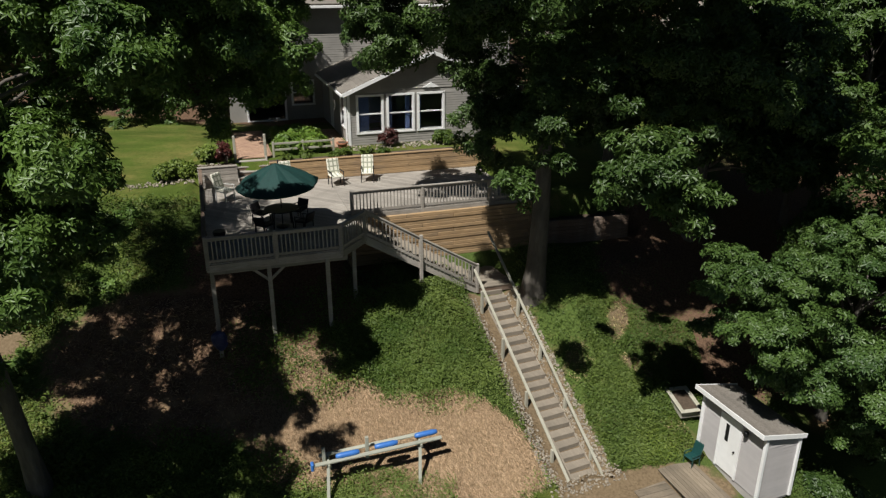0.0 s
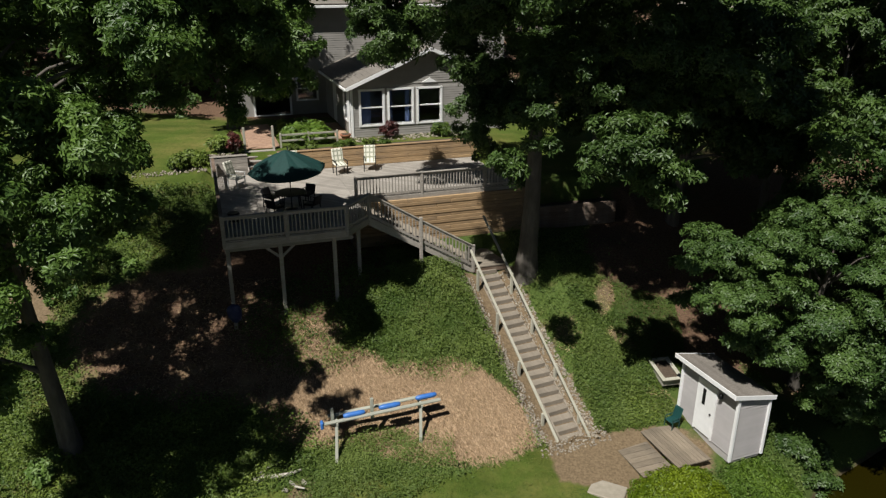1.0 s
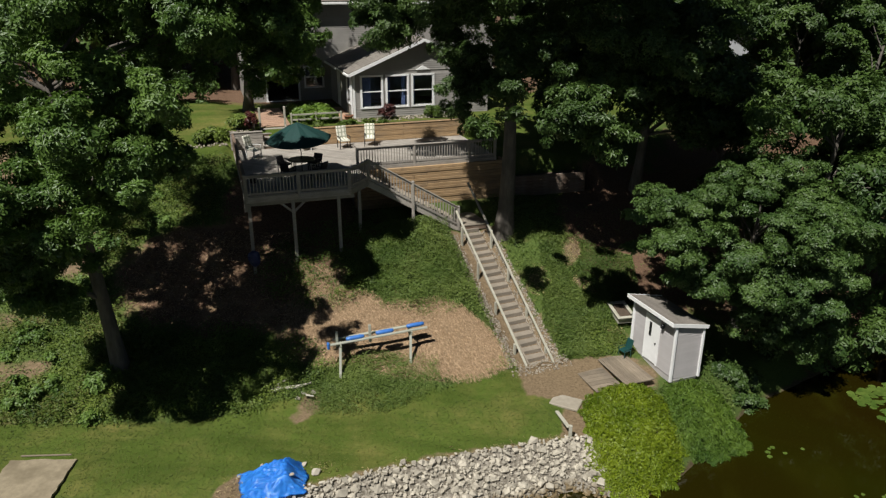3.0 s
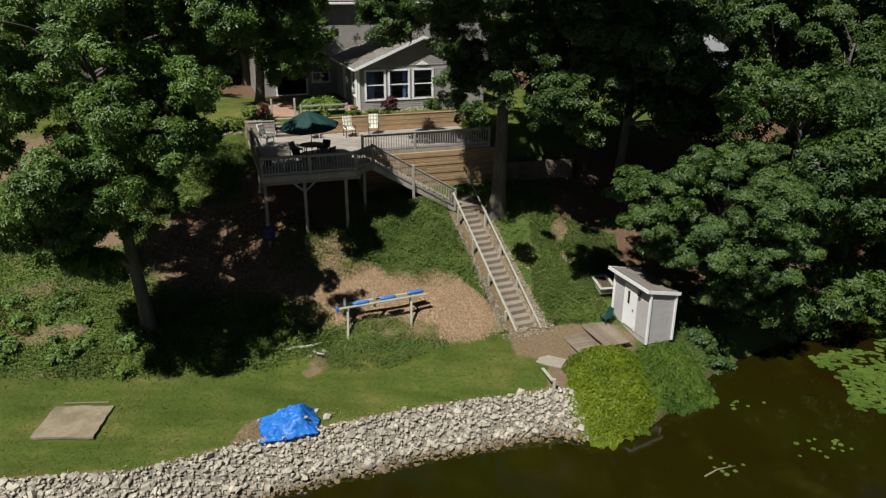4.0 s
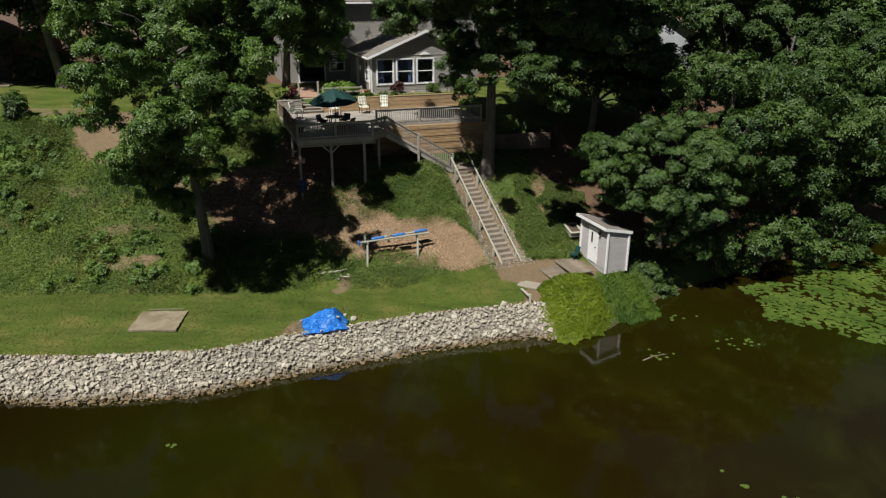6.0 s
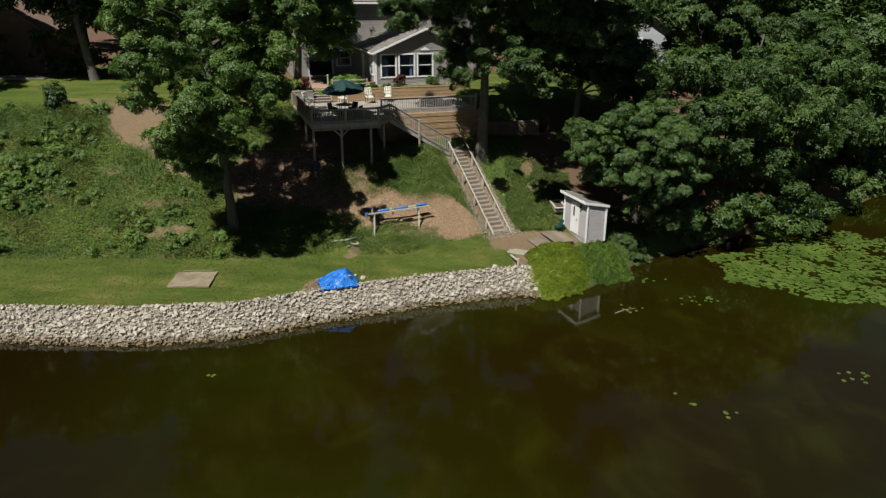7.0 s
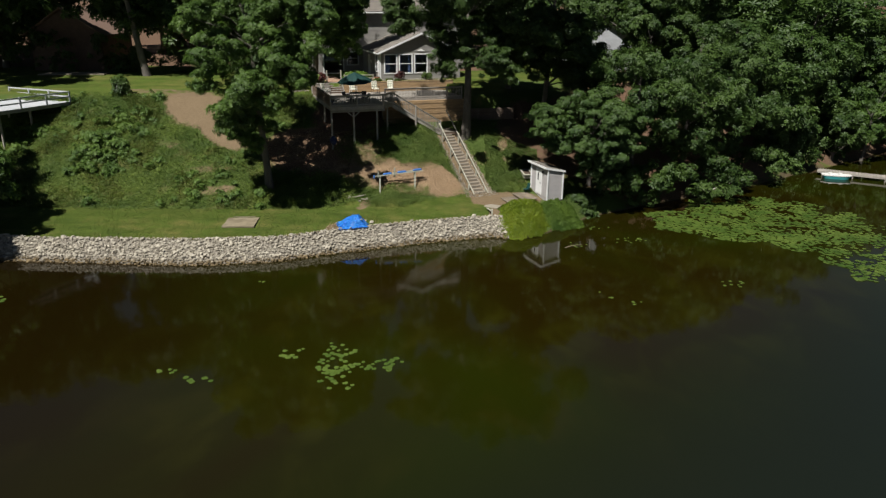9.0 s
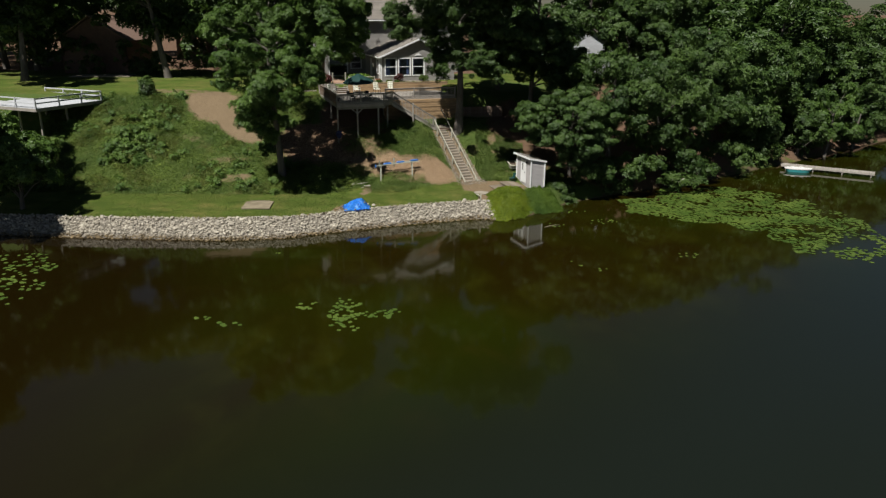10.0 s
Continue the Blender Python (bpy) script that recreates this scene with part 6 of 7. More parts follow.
# a long pale board and washed-up wood on the grass
lawn_board = put("lawn_board", box_mesh(1.7, 0.06, 0.04, OLD_BOARD, 0.01), None, None, pose(-13.3, 13.62, gz(-13.3, 13.62) + 0.03, 0, 0, 5))
tagged(lawn_board, "thin pale board lying in the lawn", "board")
for x, y, ln, turn, r in ((-5.6, 17.15, 1.5, 12, 0.09), (-5.1, 16.95, 1.1, -38, 0.06), (-5.9, 17.5, 0.9, 50, 0.05)):
    z = gz(x, y) + r * 0.8
    ob = tube("fallen_branch", None, DRIFTWOOD, [(-ln / 2, 0, 0.02), (-ln / 5, 0.06, 0.0), (ln / 5, -0.03, 0.03), (ln / 2, 0.05, 0.05)], [r, r * 0.9, r * 0.7, r * 0.4], 7)
    ob.matrix_basis = pose(x, y, z, 0, -6, turn)
    tagged(ob, "grey dead branch lying at the foot of the slope", "branch", "fallen branches")
for i, (x, y, s) in enumerate(((-4.75, 17.05, 0.4), (-5.3, 16.75, 0.3), (-6.1, 17.2, 0.35))):
    o = new("slope_stone", STONES[i + 6])
    tagged(o, "pale grey stone at the foot of the slope", "stone", "slope stones")
    o.matrix_basis = pose(x, y, gz(x, y) + 0.06, 20, 0, 50 * i) @ Matrix.Diagonal((s, s, s, 1))

# dark bundle on the corner post of the deck
bun = bmesh.new()
bmesh.ops.create_icosphere(bun, subdivisions=3, radius=0.3)
for q in bun.verts:
    q.co = Vector((q.co.x * 0.95, q.co.y * 0.6, q.co.z * 1.15)) * (1 + 0.28 * noise.noise(q.co * 5))
bundle = part("hanging_bag", bun, BUNDLE, None, "", pose(-7.98, 21.62, 5.62), True)
tagged(bundle, "dark blue cloth bag hanging on the deck post", "bag")
# dead grass and bare earth by the tarpaulin
scatter("dry_grass", 17000, (-24, 5, 8.5, 16.2), lambda x, y: zone(x, y, -6.45, 12.3, 0.5, 0.9, -20) + zone(x, y, -3.7, 13.6, 0.5, 0.25) * 0.8 + 0.8 * np.clip(1 - np.abs(y - np.interp(x, SHORE_X, BANK_Y) - 0.2) / 0.3, 0, 1), 0.16, DRY_GRASS, "tan dead grass beside the blue tarpaulin", 320, 0.2, 0.06)

# pebbles beside the long stair
pv, pf = [], []
rp = np.random.default_rng(88)
for i in range(3400):
    s = rp.uniform(0.4, 7.9)
    side = rp.uniform(-0.75, -0.1) if rp.uniform() < 0.5 else rp.uniform(1.2, 1.75)
    if s > 7.1:
        side = rp.uniform(-1.0, 1.8)
    w = LS @ Vector((s, side, 0))
    z = gz(w.x, w.y)
    sc = rp.uniform(0.05, 0.14)
    m = pose(w.x, w.y, z + 0.02, rp.uniform(-40, 40), rp.uniform(-40, 40), rp.uniform(0, 360)) @ Matrix.Diagonal((sc, sc, sc, 1))
    k = int(rp.integers(0, 14))
    o = len(pv)
    pv += [m @ q.co for q in STONES[k].vertices]
    pf += [tuple(o + q for q in p.vertices) for p in STONES[k].polygons]
tagged(put("pebbles", mesh_of("pebbles", pv, pf), PEBBLE), "pale pebbles along both sides of the long stair", "pebbles", kind="stuff")

# ---------- planter and green chair by the shed ----------
PX, PY = 7.9, 22.9
pl = thing("planter", pose(PX, PY, gz(PX, PY) + 0.2, 10, 0, 14) @ Matrix.Scale(0.74, 4), "square planter of pale boards with dark soil", "planter")
for x, y, lx, ly in ((-0.48, 0, 0.2, 1.75), (0.48, 0, 0.2, 1.75), (0, -0.78, 0.76, 0.2), (0, 0.78, 0.76, 0.2)):
    block("top_board", pl, PALE_WOOD, (x, y, 0.32), (lx, ly, 0.05), (0, 0, 0), 0.006)
for x, y, lx, ly in ((-0.45, 0, 0.06, 1.6), (0.45, 0, 0.06, 1.6), (0, -0.75, 0.84, 0.06), (0, 0.75, 0.84, 0.06)):
    block("side_board", pl, PALE_WOOD, (x, y, 0.1), (lx, ly, 0.4))
block("soil", pl, SOIL, (0, 0, 0.1), (0.84, 1.46, 0.26))


def garden_chair(name, m, frame_mat, seat_mat, label, group="", band=None, arms=True, back_h=0.68):
    """An outdoor armchair: legs, seat, tall raked back, arms; with bands across the cushions where they show."""
    c = thing(name, m, label, "chair", group)
    for x in (-0.27, 0.27):
        for y in (-0.25, 0.26):
            bar("leg", c, frame_mat, (x, y, 0.0), (x, y * 0.92, 0.42), 0.035, 0.035)
        if arms:
            bar("arm", c, frame_mat, (x, -0.28, 0.64), (x, 0.3, 0.62), 0.05, 0.03, 0.008)
            bar("arm_post", c, frame_mat, (x, -0.25, 0.42), (x, -0.25, 0.63), 0.03, 0.03)
    seat = put("seat", box_mesh(0.54, 0.56, 0.09, seat_mat, 0.03), None, c, pose(0, 0, 0.44, 3, 0, 0))
    back = put("backrest", box_mesh(0.54, 0.09, back_h, seat_mat, 0.03), None, c, pose(0, 0.27 + 0.1 * back_h, 0.44 + back_h / 2, -16, 0, 0))
    if band:
        for x in (-0.18, 0.0, 0.18):
            block("band", back, band, (x, -0.046, 0), (0.055, 0.004, 0.66))
            block("band", seat, band, (x, 0, 0.046), (0.055, 0.54, 0.004))
        for z in (-0.22, 0.0, 0.22):
            block("band", back, band, (0, -0.049, z), (0.52, 0.004, 0.05))
    return c


garden_chair("garden_chair", pose(7.78, 20.95, 1.66, 0, 0, -60) @ Matrix.Scale(0.68, 4), GREEN_PLASTIC, GREEN_PLASTIC, "dark green plastic garden chair beside the shed")


def on_deck(u, v, turn):
    return DECK @ pose(u, v, FLOOR, 0, 0, turn)


garden_chair("patio_chair", on_deck(5.6, 7.75, 8), DARK_METAL, CUSHION, "metal patio chair with a checked cream cushion", "checked chairs", CUSHION_BAND)
garden_chair("patio_chair", on_deck(7.05, 7.95, -14), DARK_METAL, CUSHION, "metal patio chair with a checked cream cushion", "checked chairs", CUSHION_BAND)
garden_chair("lounge_chair", on_deck(0.9, 6.9, 48), PLASTIC, CUSHION, "white plastic lounge chair with a striped cushion", "", CUSHION_BAND)
garden_chair("lounge_chair", on_deck(3.55, 7.9, 10), PLASTIC, CUSHION, "white chair with a striped cushion by the steps", "", CUSHION_BAND)

# table and umbrella
TU, TV = 2.75, 2.95
tab = thing("patio_table", on_deck(TU, TV, 0), "round dark metal patio table", "table")
v, f = [], []
tube_lists([(0, 0, 0.69), (0, 0, 0.72)], [0.62, 0.62], 28, v, f)
f.append(tuple(range(27, -1, -1)))
put("tabletop", mesh_of("tabletop", v, f), DARK_METAL, tab)
for k in range(4):
    a = math.pi / 4 + k * math.pi / 2
    bar("leg", tab, DARK_METAL, (0.5 * math.cos(a), 0.5 * math.sin(a), 0.0), (0.42 * math.cos(a), 0.42 * math.sin(a), 0.69), 0.035, 0.035)
um = thing("patio_umbrella", on_deck(TU, TV, 0), "dark green canvas patio umbrella over a table", "umbrella")
tube("pole", um, DARK_METAL, [(0, 0, 0.0), (0, 0, 2.4)], [0.022, 0.022], 8)
v, f = [], []
tube_lists([(0, 0, 0.0), (0, 0, 0.05), (0, 0, 0.09)], [0.24, 0.24, 0.06], 16, v, f)
put("base", mesh_of("base", v, f), DARK_METAL, um)
bm = bmesh.new()
rings = []
for k, (r, z) in enumerate(((0.03, 2.44), (0.5, 2.23), (1.0, 1.98), (1.47, 1.72), (1.475, 1.66))):
    ring = []
    for i in range(32):
        a = 2 * math.pi * i / 32
        rib = abs(((i % 4) - 2) / 2)
        rr = r * (0.925 + 0.075 * rib)
        ring.append(bm.verts.new((rr * math.cos(a), rr * math.sin(a), z - 0.035 * (1 - rib) * r)))
    rings.append(ring)
for r0, r1 in zip(rings, rings[1:]):
    for i in range(32):
        bm.faces.new((r0[i], r1[i], r1[(i + 1) % 32], r0[(i + 1) % 32]))
bm.faces.new(rings[0][::-1])
bmesh.ops.recalc_face_normals(bm, faces=bm.faces[:])
bmesh.ops.solidify(bm, geom=bm.faces[:], thickness=0.012)
can = part("canopy", bm, GREEN_CANVAS, um, "", pose(0, 0, 0, 4, -3, 0))
for i in range(8):
    a = 2 * math.pi * i / 8
    bar("rib", um, DARK_METAL, (0, 0, 2.38), (1.40 * math.cos(a), 1.40 * math.sin(a), 1.70), 0.015, 0.015)
tube("finial", um, DARK_METAL, [(0, 0, 2.40), (0, 0, 2.48), (0, 0, 2.53)], [0.02, 0.035, 0.005], 8)
for k in range(4):
    a = 45 + 90 * k
    p = Vector((TU, TV)) + Vector((math.cos(radians(a)), math.sin(radians(a)))) * 0.98
    garden_chair("dining_chair", on_deck(p.x, p.y, a - 90) @ Matrix.Scale(0.88, 4), DARK_METAL, DARK_METAL, "dark metal chair at the patio table", "chairs round the table", back_h=0.4)
grill = thing("planter_tub", on_deck(0.5, 2.2, 0), "dark round plant tub on the deck", "planter")
v, f = [], []
tube_lists([(0, 0, 0), (0, 0, 0.3), (0, 0, 0.34)], [0.17, 0.23, 0.21], 14, v, f)
put("tub", mesh_of("tub", v, f), DARK_METAL, grill)

# ---------- garden terrace ----------
pav = thing("brick_path", DECK @ pose(0, 0, TERRACE), "red-brown brick path on the terrace", "path", kind="structure")
br = box_mesh(0.235, 0.112, 0.05, BRICK, 0.006)
for (u0, u1, v0, v1) in ((1.75, 3.1, 10.35, 16.2), (5.95, 6.85, 11.3, 15.5)):
    j = 0
    v_ = v0
    while v_ < v1:
        u_ = u0 + (0.12 if j % 2 else 0.0)
        while u_ < u1:
            put("brick", br, None, pav, pose(u_, v_, 0.012 + 0.004 * ((j * 7 + int(u_ * 9)) % 3)))
            u_ += 0.245
        v_ += 0.122
        j += 1


def garden_plant(u, v, r, h, leaf, seed, label, size=0.16, name="garden_plant", n=9):
    x, y = from_uv(u, v)
    q = np.random.default_rng(seed)
    cl = [(q.uniform(-r, r) * 0.7, q.uniform(-r, r) * 0.7, h * q.uniform(0.35, 1.0), r * q.uniform(0.35, 0.6), 0.85) for _ in range(n)]
    return shrub(name, (x, y, gz(x, y)), cl, leaf, 240, size, seed + 1, label, "plant", 4)


for i, (u, v) in enumerate(((3.75, 11.6), (4.6, 11.8), (5.3, 11.6), (3.8, 12.7), (4.7, 12.9), (5.4, 12.8), (3.9, 13.8), (4.9, 14.0), (4.2, 10.7), (5.4, 10.8))):
    garden_plant(u, v, 0.5, 0.55, GARDEN_LEAF, 500 + 3 * i, "bright green garden perennial behind the timber wall", 0.2)
for i, (u, v) in enumerate(((5.9, 9.6), (6.5, 9.8), (7.4, 9.6), (4.6, 9.6), (3.8, 9.6), (8.2, 9.5))):
    garden_plant(u, v, 0.3, 0.25, WEED_LEAF, 540 + 3 * i, "low garden plant behind the timber wall", 0.13, n=6)
for i, (u, v) in enumerate(((-0.2, 9.9), (-0.9, 10.1), (0.4, 10.2), (-1.6, 9.9), (0.9, 10.9))):
    garden_plant(u, v, 0.5, 0.6, WEED_LEAF, 560 + 3 * i, "green shrub at the corner of the terrace", 0.16)
garden_plant(1.15, 9.75, 0.35, 0.9, PURPLE_LEAF, 580, "dark red leafed shrub beside the steps", 0.15, "barberry")
garden_plant(8.75, 10.8, 0.45, 0.8, PURPLE_LEAF, 584, "dark red leafed shrub under the windows", 0.15, "barberry")
garden_plant(11.4, 10.7, 0.5, 0.6, WEED_LEAF, 587, "low green shrub under the windows", 0.15)
pot = thing("flower_pot", DECK @ pose(6.5, 10.8, TERRACE + 0.03), "round terracotta pot beside the house", "flower pot")
v, f = [], []
tube_lists([(0, 0, 0), (0, 0, 0.22), (0, 0, 0.24), (0, 0, 0.30)], [0.16, 0.24, 0.28, 0.28], 16, v, f)
put("pot", mesh_of("pot", v, f), TERRACOTTA, pot)
put("soil", box_mesh(0.36, 0.36, 0.02, SOIL, 0.0), None, pot, pose(0, 0, 0.305))
fence = thing("garden_fence", DECK @ pose(0, 0, TERRACE), "low pale rail fence in the garden bed", "fence")
for u in (3.25, 4.6, 6.0):
    block("post", fence, PALE_WOOD, (u, 10.35, 0.3), (0.09, 0.09, 0.75), (0, 0, 0), 0.008)
for z in (0.3, 0.58):
    bar("rail", fence, PALE_WOOD, (3.2, 10.35, z), (6.05, 10.35, z), 0.05, 0.09, 0.006)
gv, gf = [], []
for i in range(500):
    u, v_ = rp.uniform(6.6, 13.0), rp.uniform(10.2, 11.35)
    if rp.uniform() < 0.35:
        u, v_ = rp.uniform(-3.5, 0.9), rp.uniform(9.2, 9.8)
    x, y = from_uv(u, v_)
    sc = rp.uniform(0.07, 0.2)
    m = pose(x, y, gz(x, y) + 0.03, rp.uniform(-30, 30), rp.uniform(-30, 30), rp.uniform(0, 360)) @ Matrix.Diagonal((sc, sc, sc, 1))
    k = int(rp.integers(0, 14))
    o = len(gv)
    gv += [m @ q.co for q in STONES[k].vertices]
    gf += [tuple(o + q for q in p.vertices) for p in STONES[k].polygons]
tagged(put("garden_gravel", mesh_of("garden_gravel", gv, gf), PEBBLE), "pale gravel and stones in the garden beds", "gravel", kind="stuff")

# ---------- water lilies ----------
def pad_poly(r, n=9, notch=0.5):
    pts = [(0.15 * r, 0.0)]
    for i in range(n):
        a = notch / 2 + (2 * math.pi - notch) * i / (n - 1)
        pts.append((r * math.cos(a), r * math.sin(a)))
    return pts


def pad_mesh(r):
    pts = pad_poly(r)
    n = len(pts)
    v = [(x, y, 0.018 + 0.012 * math.sin(3 * math.atan2(y, x))) for x, y in pts] + [(x, y, 0.002) for x, y in pts]
    return mesh_of("lily_pad", v, [tuple(range(n))] + [(i, n + i, n + (i + 1) % n, (i + 1) % n) for i in range(n)])


PADS = [pad_mesh(r) for r in (0.10, 0.12, 0.135, 0.15)]
for p in PADS:
    p.materials.append(PAD_LEAF)
rl_ = np.random.default_rng(99)


def pad_group(n, cx, cy, rx, ry, turn=0.0, size=1.0):
    for i in range(n):
        a, k = rl_.uniform(0, 2 * math.pi), math.sqrt(rl_.uniform(0, 1))
        dx, dy = rx * k * math.cos(a), ry * k * math.sin(a)
        x, y = cx + dx * math.cos(turn) - dy * math.sin(turn), cy + dx * math.sin(turn) + dy * math.cos(turn)
        o = new("lily_pad", PADS[int(rl_.integers(0, 4))])
        o.matrix_basis = pose(x, y, 0.004, rl_.uniform(-3, 3), rl_.uniform(-3, 3), rl_.uniform(0, 360)) @ Matrix.Scale(size, 4)
        tagged(o, "round green lily pad floating on dark water", "lily pad", "lily pads")


pad_group(46, -3.1, -5.7, 1.0, 1.2)
pad_group(16, -3.5, -4.2, 1.1, 0.7)
pad_group(12, -3.0, -7.5, 0.9, 0.8)
pad_group(26, -1.0, -5.7, 1.1, 0.7, 0.2)
pad_group(9, -5.4, -4.8, 0.8, 0.6)
pad_group(5, -11.0, -6.7, 0.5, 0.35)
pad_group(7, -9.2, -7.5, 0.8, 0.3)
pad_group(9, 19.6, 5.6, 0.9, 0.6, size=0.7)
pad_group(4, 11.2, 3.2, 0.4, 0.9, size=0.7)
pad_group(4, 12.6, 2.4, 0.6, 0.4, size=0.7)
pad_group(14, 14.9, 13.9, 1.3, 0.6, 0.3, size=0.7)
pad_group(9, 10.8, 12.6, 1.0, 0.5, -0.3, size=0.7)
pad_group(4, -9.4, 4.6, 0.4, 0.25, size=0.7)
pad_group(6, 13.2, 17.0, 1.0, 0.6, 0.4, size=0.7)


def pad_field(name, n, poly, seed, label, thin):
    r = np.random.default_rng(seed)
    xs, ys = [p[0] for p in poly], [p[1] for p in poly]
    v, f = [], []
    made = 0
    while made < n:
        x, y = r.uniform(min(xs), max(xs)), r.uniform(min(ys), max(ys))
        inside = False
        wx, wy = x, y
        x, y = x + 2.2 * noise.noise(Vector((x * 0.5, y * 0.5, 2.0))), y + 2.2 * noise.noise(Vector((x * 0.5, y * 0.5, 9.0)))
        for i in range(len(poly)):
            (x0, y0), (x1, y1) = poly[i], poly[i - 1]
            if (y0 > y) != (y1 > y) and x < (x1 - x0) * (y - y0) / (y1 - y0) + x0:
                inside = not inside
        x, y = wx, wy
        gap = noise.noise(Vector((x * 0.5, y * 0.5, seed))) * 0.7 + 0.55 - thin(x, y)
        if not inside or r.uniform() > gap + 0.1:
            continue
        made += 1
        a, s = r.uniform(0, 6.28), r.uniform(0.11, 0.19)
        o = len(v)
        q = pad_poly(s, 7)
        z = r.uniform(0.006, 0.03)
        tx, ty = r.normal() * 0.05, r.normal() * 0.05
        for (px, py) in q:
            wx, wy = px * math.cos(a) - py * math.sin(a), px * math.sin(a) + py * math.cos(a)
            v.append((x + wx, y + wy, z + 0.006 + wx * tx + wy * ty))
        f.append(tuple(range(o, o + len(q))))
    tagged(put(name, mesh_of(name, v, f), PAD_LEAF), label, "lily pads", kind="stuff")


pad_field("lily_pads", 4300, [(17.4, 19.4), (23.2, 25.2), (28.0, 26.9), (32.2, 25.1), (35.2, 21.0), (36.9, 14.7), (36.5, 9.4), (33.0, 3.6), (28.3, 5.7), (27.0, 8.9), (25.5, 13.6), (20.3, 15.0), (18.0, 17.0)], 5, "wide field of green lily pads on the lake", lambda x, y: 0.028 * max(0, x - 22) + 0.03 * max(0, 15 - y))
pad_field("lily_pads", 420, [(-34, 3.5), (-25.5, 3.3), (-22.0, -2.6), (-22.6, -6.0), (-34, -6)], 6, "lily pads near the shore", lambda x, y: 0.0)

# a stick and a leaning branch at the shore
tube("floating_stick", None, OLD_BOARD, [(9.9, 12.0, 0.0), (10.5, 12.4, 0.04), (11.2, 12.6, 0.06)], [0.035, 0.03, 0.016], 6)
tagged(bpy.data.objects["floating_stick"], "grey-brown stick lying in the water", "stick")
lean = tube("leaning_branch", None, DRIFTWOOD, [(23.2, 25.2, 0.3), (24.8, 26.2, 0.9), (26.4, 27.0, 1.2)], [0.06, 0.05, 0.02], 6)
tagged(lean, "bare pale branch leaning over the water", "branch")

# ---------- jetty and boat on the far shore ----------
jt = thing("jetty", pose(38.6, 36.6, 0, 0, 0, -28), "narrow grey wooden jetty on posts", "jetty")
planks(jt, [(0, -0.6), (9.0, -0.6), (9.0, 0.6), (0, 0.6)], 90, 0.24, 0.015, 0.42, 0.47, GREY_WOOD)
for x in (0.5, 3.2, 6.0, 8.7):
    for y in (-0.55, 0.55):
        block("post", jt, GREY_WOOD, (x, y, -0.3), (0.1, 0.1, 1.6))
bar("side_board", jt, GREY_WOOD, (0, -0.61, 0.36), (9, -0.61, 0.36), 0.04, 0.16)
boat = thing("rowing_boat", pose(39.6, 34.7, 0.0, 0, 0, -12) @ Matrix.Scale(0.75, 4), "small moored boat, teal below and white above", "boat")


def hull(z0, z1, w, l, taper):
    bm = bmesh.new()
    rings = []
    for z, k in ((z0, taper), (z1, 1.0)):
        ring = []
        for i in range(24):
            a = 2 * math.pi * i / 24
            x, y = math.cos(a) * l / 2 * k, math.copysign(abs(math.sin(a)) ** 0.7, math.sin(a)) * w / 2 * k
            ring.append(bm.verts.new((x, y, z)))
        rings.append(ring)
    for i in range(24):
        bm.faces.new((rings[0][i], rings[0][(i + 1) % 24], rings[1][(i + 1) % 24], rings[1][i]))
    bm.faces.new(rings[0][::-1])
    bm.faces.new(rings[1])
    return bm


part("hull", hull(-0.15, 0.42, 1.5, 3.6, 0.8), BOAT_HULL, boat)
part("gunwale", hull(0.42, 0.55, 1.56, 3.7, 1.0), PLASTIC, boat)
for x in (-0.7, 0.5):
    put("seat", box_mesh(0.5, 1.1, 0.14, PLASTIC, 0.03), None, boat, pose(x, 0, 0.6))

# ---------- neighbours ----------
nd = thing("neighbour_deck", pose(-34.3, 19.3, 0, 0, 0, -21.5), "pale whitish wooden deck of the next house", "deck")
NF = 7.95
planks(nd, [(-7.5, 0), (0, 0), (0, 7.1), (-7.5, 7.1)], 0, 0.14, 0.01, NF - 0.04, NF, WHITE_WOOD)
for a, b in (((0, 7.1), (0, 0)), ((-7.5, 0), (0, 0)), ((-7.5, 7.1), (0, 7.1))):
    bar("rim_board", nd, GREY_WOOD, (*a, NF - 0.17), (*b, NF - 0.17), 0.05, 0.26)
    for z in (0.42, 0.82):
        bar("rail", nd, WHITE_WOOD, (*a, NF + z), (*b, NF + z), 0.06, 0.11)
for x, y in ((-7.5, 0), (-5.0, 0), (-2.5, 0), (0, 0), (0, 2.4), (0, 4.8), (0, 7.1), (-2.5, 7.1), (-5.0, 7.1), (-7.5, 7.1)):
    block("rail_post", nd, WHITE_WOOD, (x, y, NF + 0.42), (0.11, 0.11, 0.95))
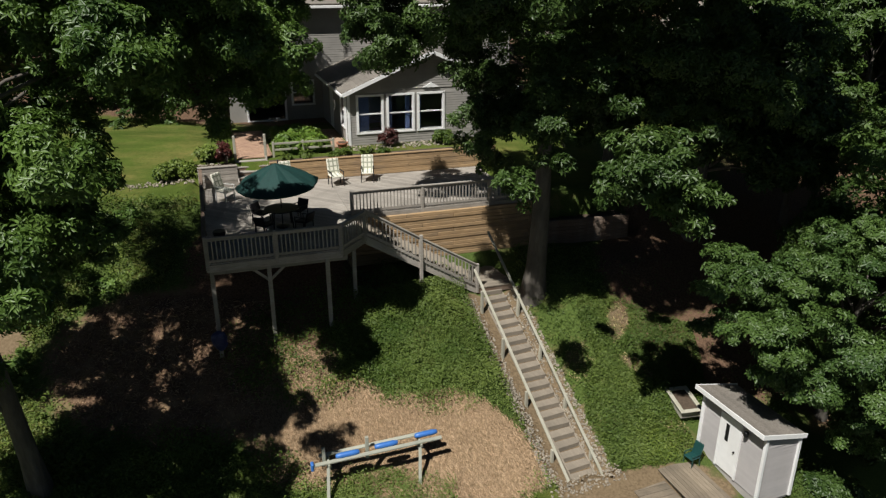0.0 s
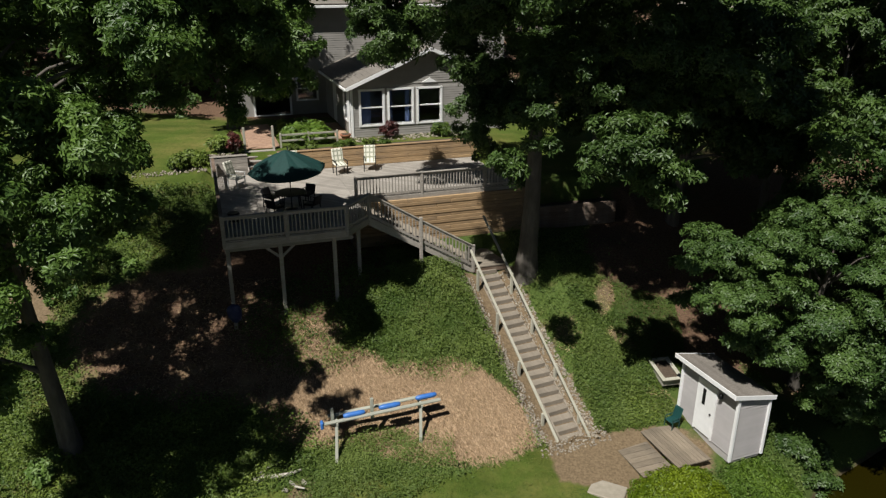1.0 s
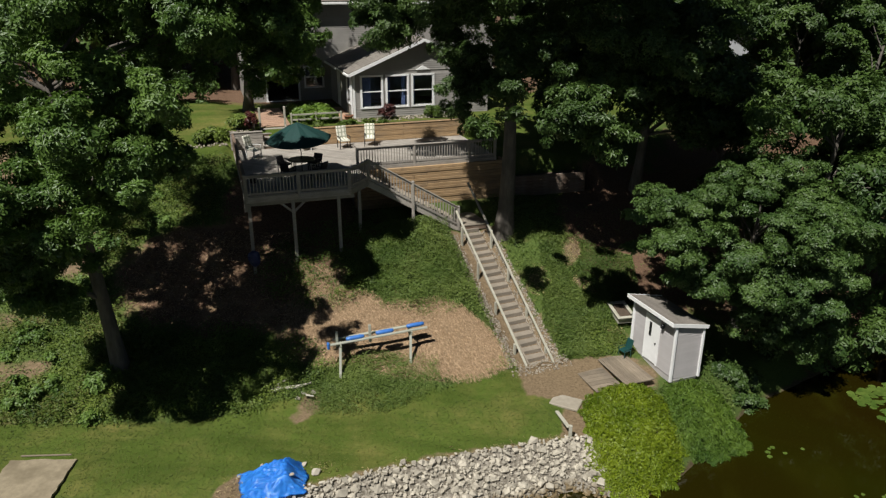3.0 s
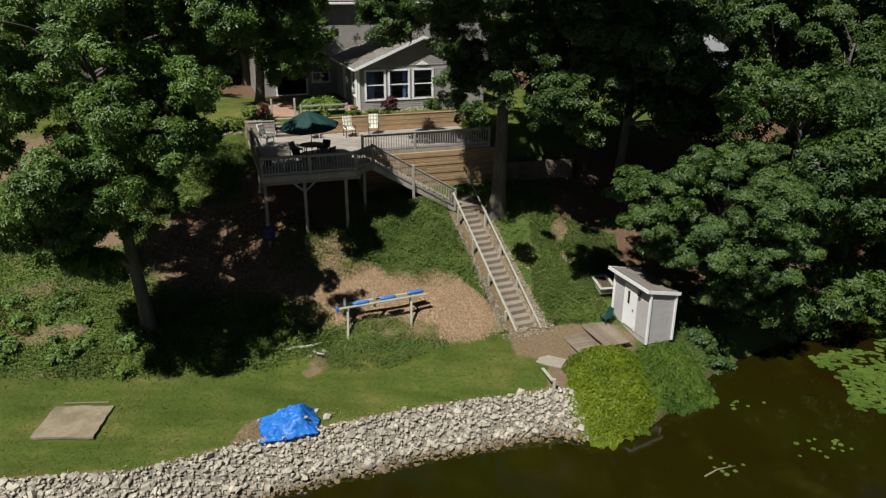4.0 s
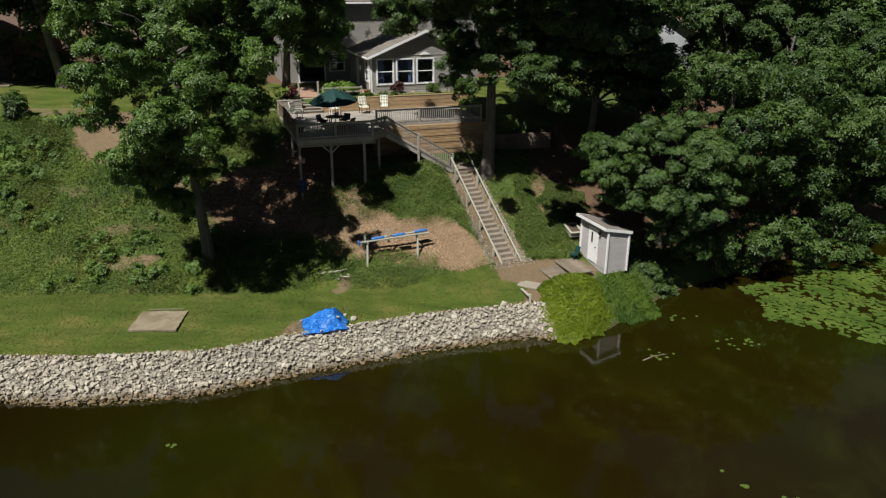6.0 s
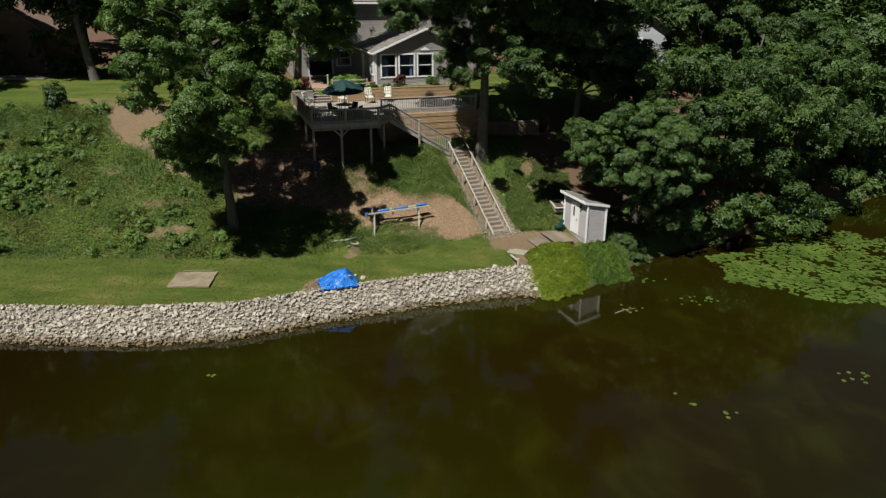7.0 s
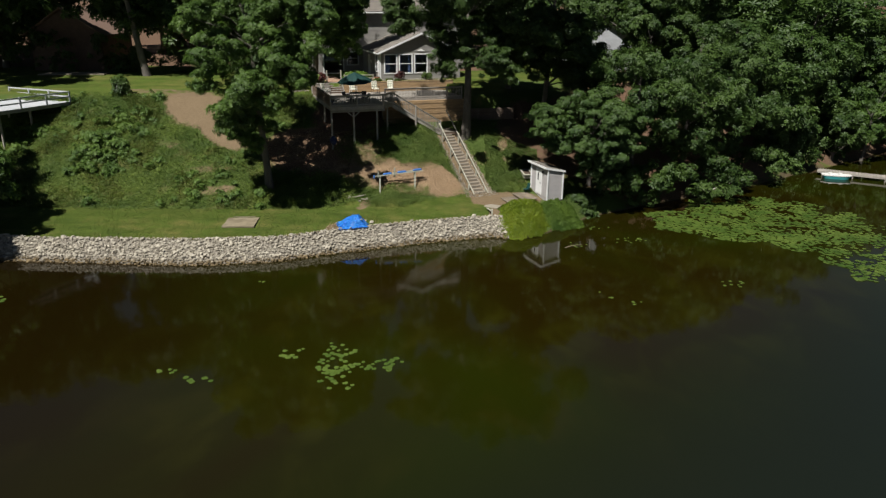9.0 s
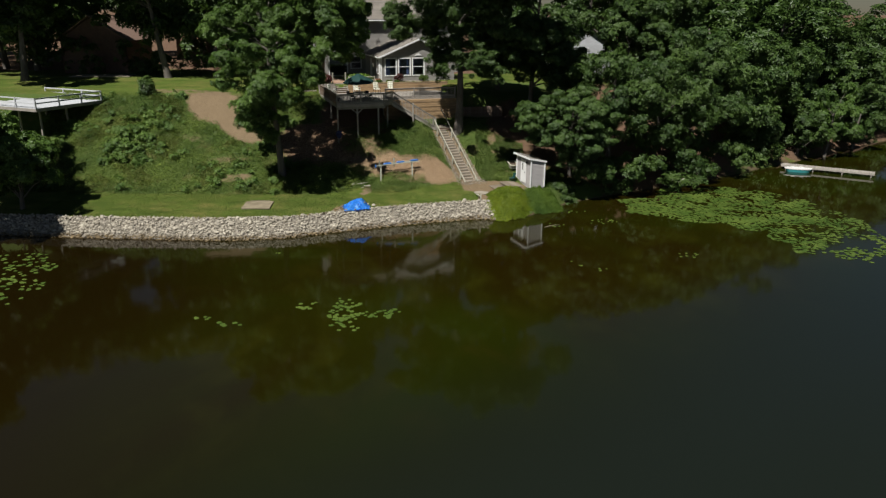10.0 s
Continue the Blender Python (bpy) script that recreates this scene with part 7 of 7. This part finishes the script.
for x, y in ((-6.6, 1.2), (-3.9, 1.2), (-1.2, 1.2), (-1.2, 4.0), (-3.9, 4.0)):
    w = nd.matrix_basis @ Vector((x, y, 0))
    zg = gz(w.x, w.y)
    if zg < NF - 0.4:
        block("support_post", nd, GREY_WOOD, (x, y, (zg + NF) / 2 - 0.2), (0.14, 0.14, NF - zg + 0.1))


def plain_house(name, m, w, d, h, rise, wall, roof_mat, label, windows):
    t = thing(name, m, label, "house")
    wall_with(t, "front_wall", w, h, windows, wall, pose(0, 0, 0))
    for ln, mm in ((d, pose(0, d, 0, 0, 0, -90)), (d, pose(w, 0, 0, 0, 0, 90)), (w, pose(w, d, 0, 0, 0, 180))):
        wall_with(t, "wall", ln, h, [], wall, mm)
    for x0, x1, z0, z1 in windows:
        house_window(t, pose(x0, 0, z0), x1 - x0, z1 - z0)
    block("inner_wall", t, INSIDE, (w / 2, 2.5, h / 2), (w - 0.4, 0.1, h))
    v, f = prism([(0, h), (w, h), (w / 2, h + rise)], 0.0, d)
    put("gable", mesh_of("gable", [(x, z, y) for x, y, z in v], f), wall, t)
    ang = math.degrees(math.atan2(rise, w / 2))
    ll = math.hypot(rise, w / 2) + 0.6
    for sgn in (1, -1):
        put("roof", box_mesh(ll, d + 1.2, 0.1, roof_mat, 0.02), None, t, pose(w / 2 - sgn * (w / 4 + 0.22), d / 2, h + rise / 2 - 0.02, 0, -sgn * ang, 0), "shingled roof")
    return t


plain_house("neighbour_house", pose(-42.4, 39.4, 9.0, 0, 0, 6), 7.2, 9.0, 4.0, 2.4, BROWN_SIDING, BROWN_ROOF, "dark brown house in the shade of the wood", [])
patio = put("patio_slab", box_mesh(6.4, 2.4, 0.12, CONCRETE, 0.02), None, None, pose(-36.6, 36.6, gz(-36.6, 36.6) + 0.04, 0, 0, 6))
tagged(patio, "pale concrete patio slab in front of the brown house", "patio")
plain_house("white_house", pose(13.4, 46.5, 8.9, 0, 0, 10), 8.0, 8.0, 3.6, 2.4, WHITE_WOOD, SHINGLE, "weathered white house among the trees", [(3.6, 4.7, 1.6, 3.2)])
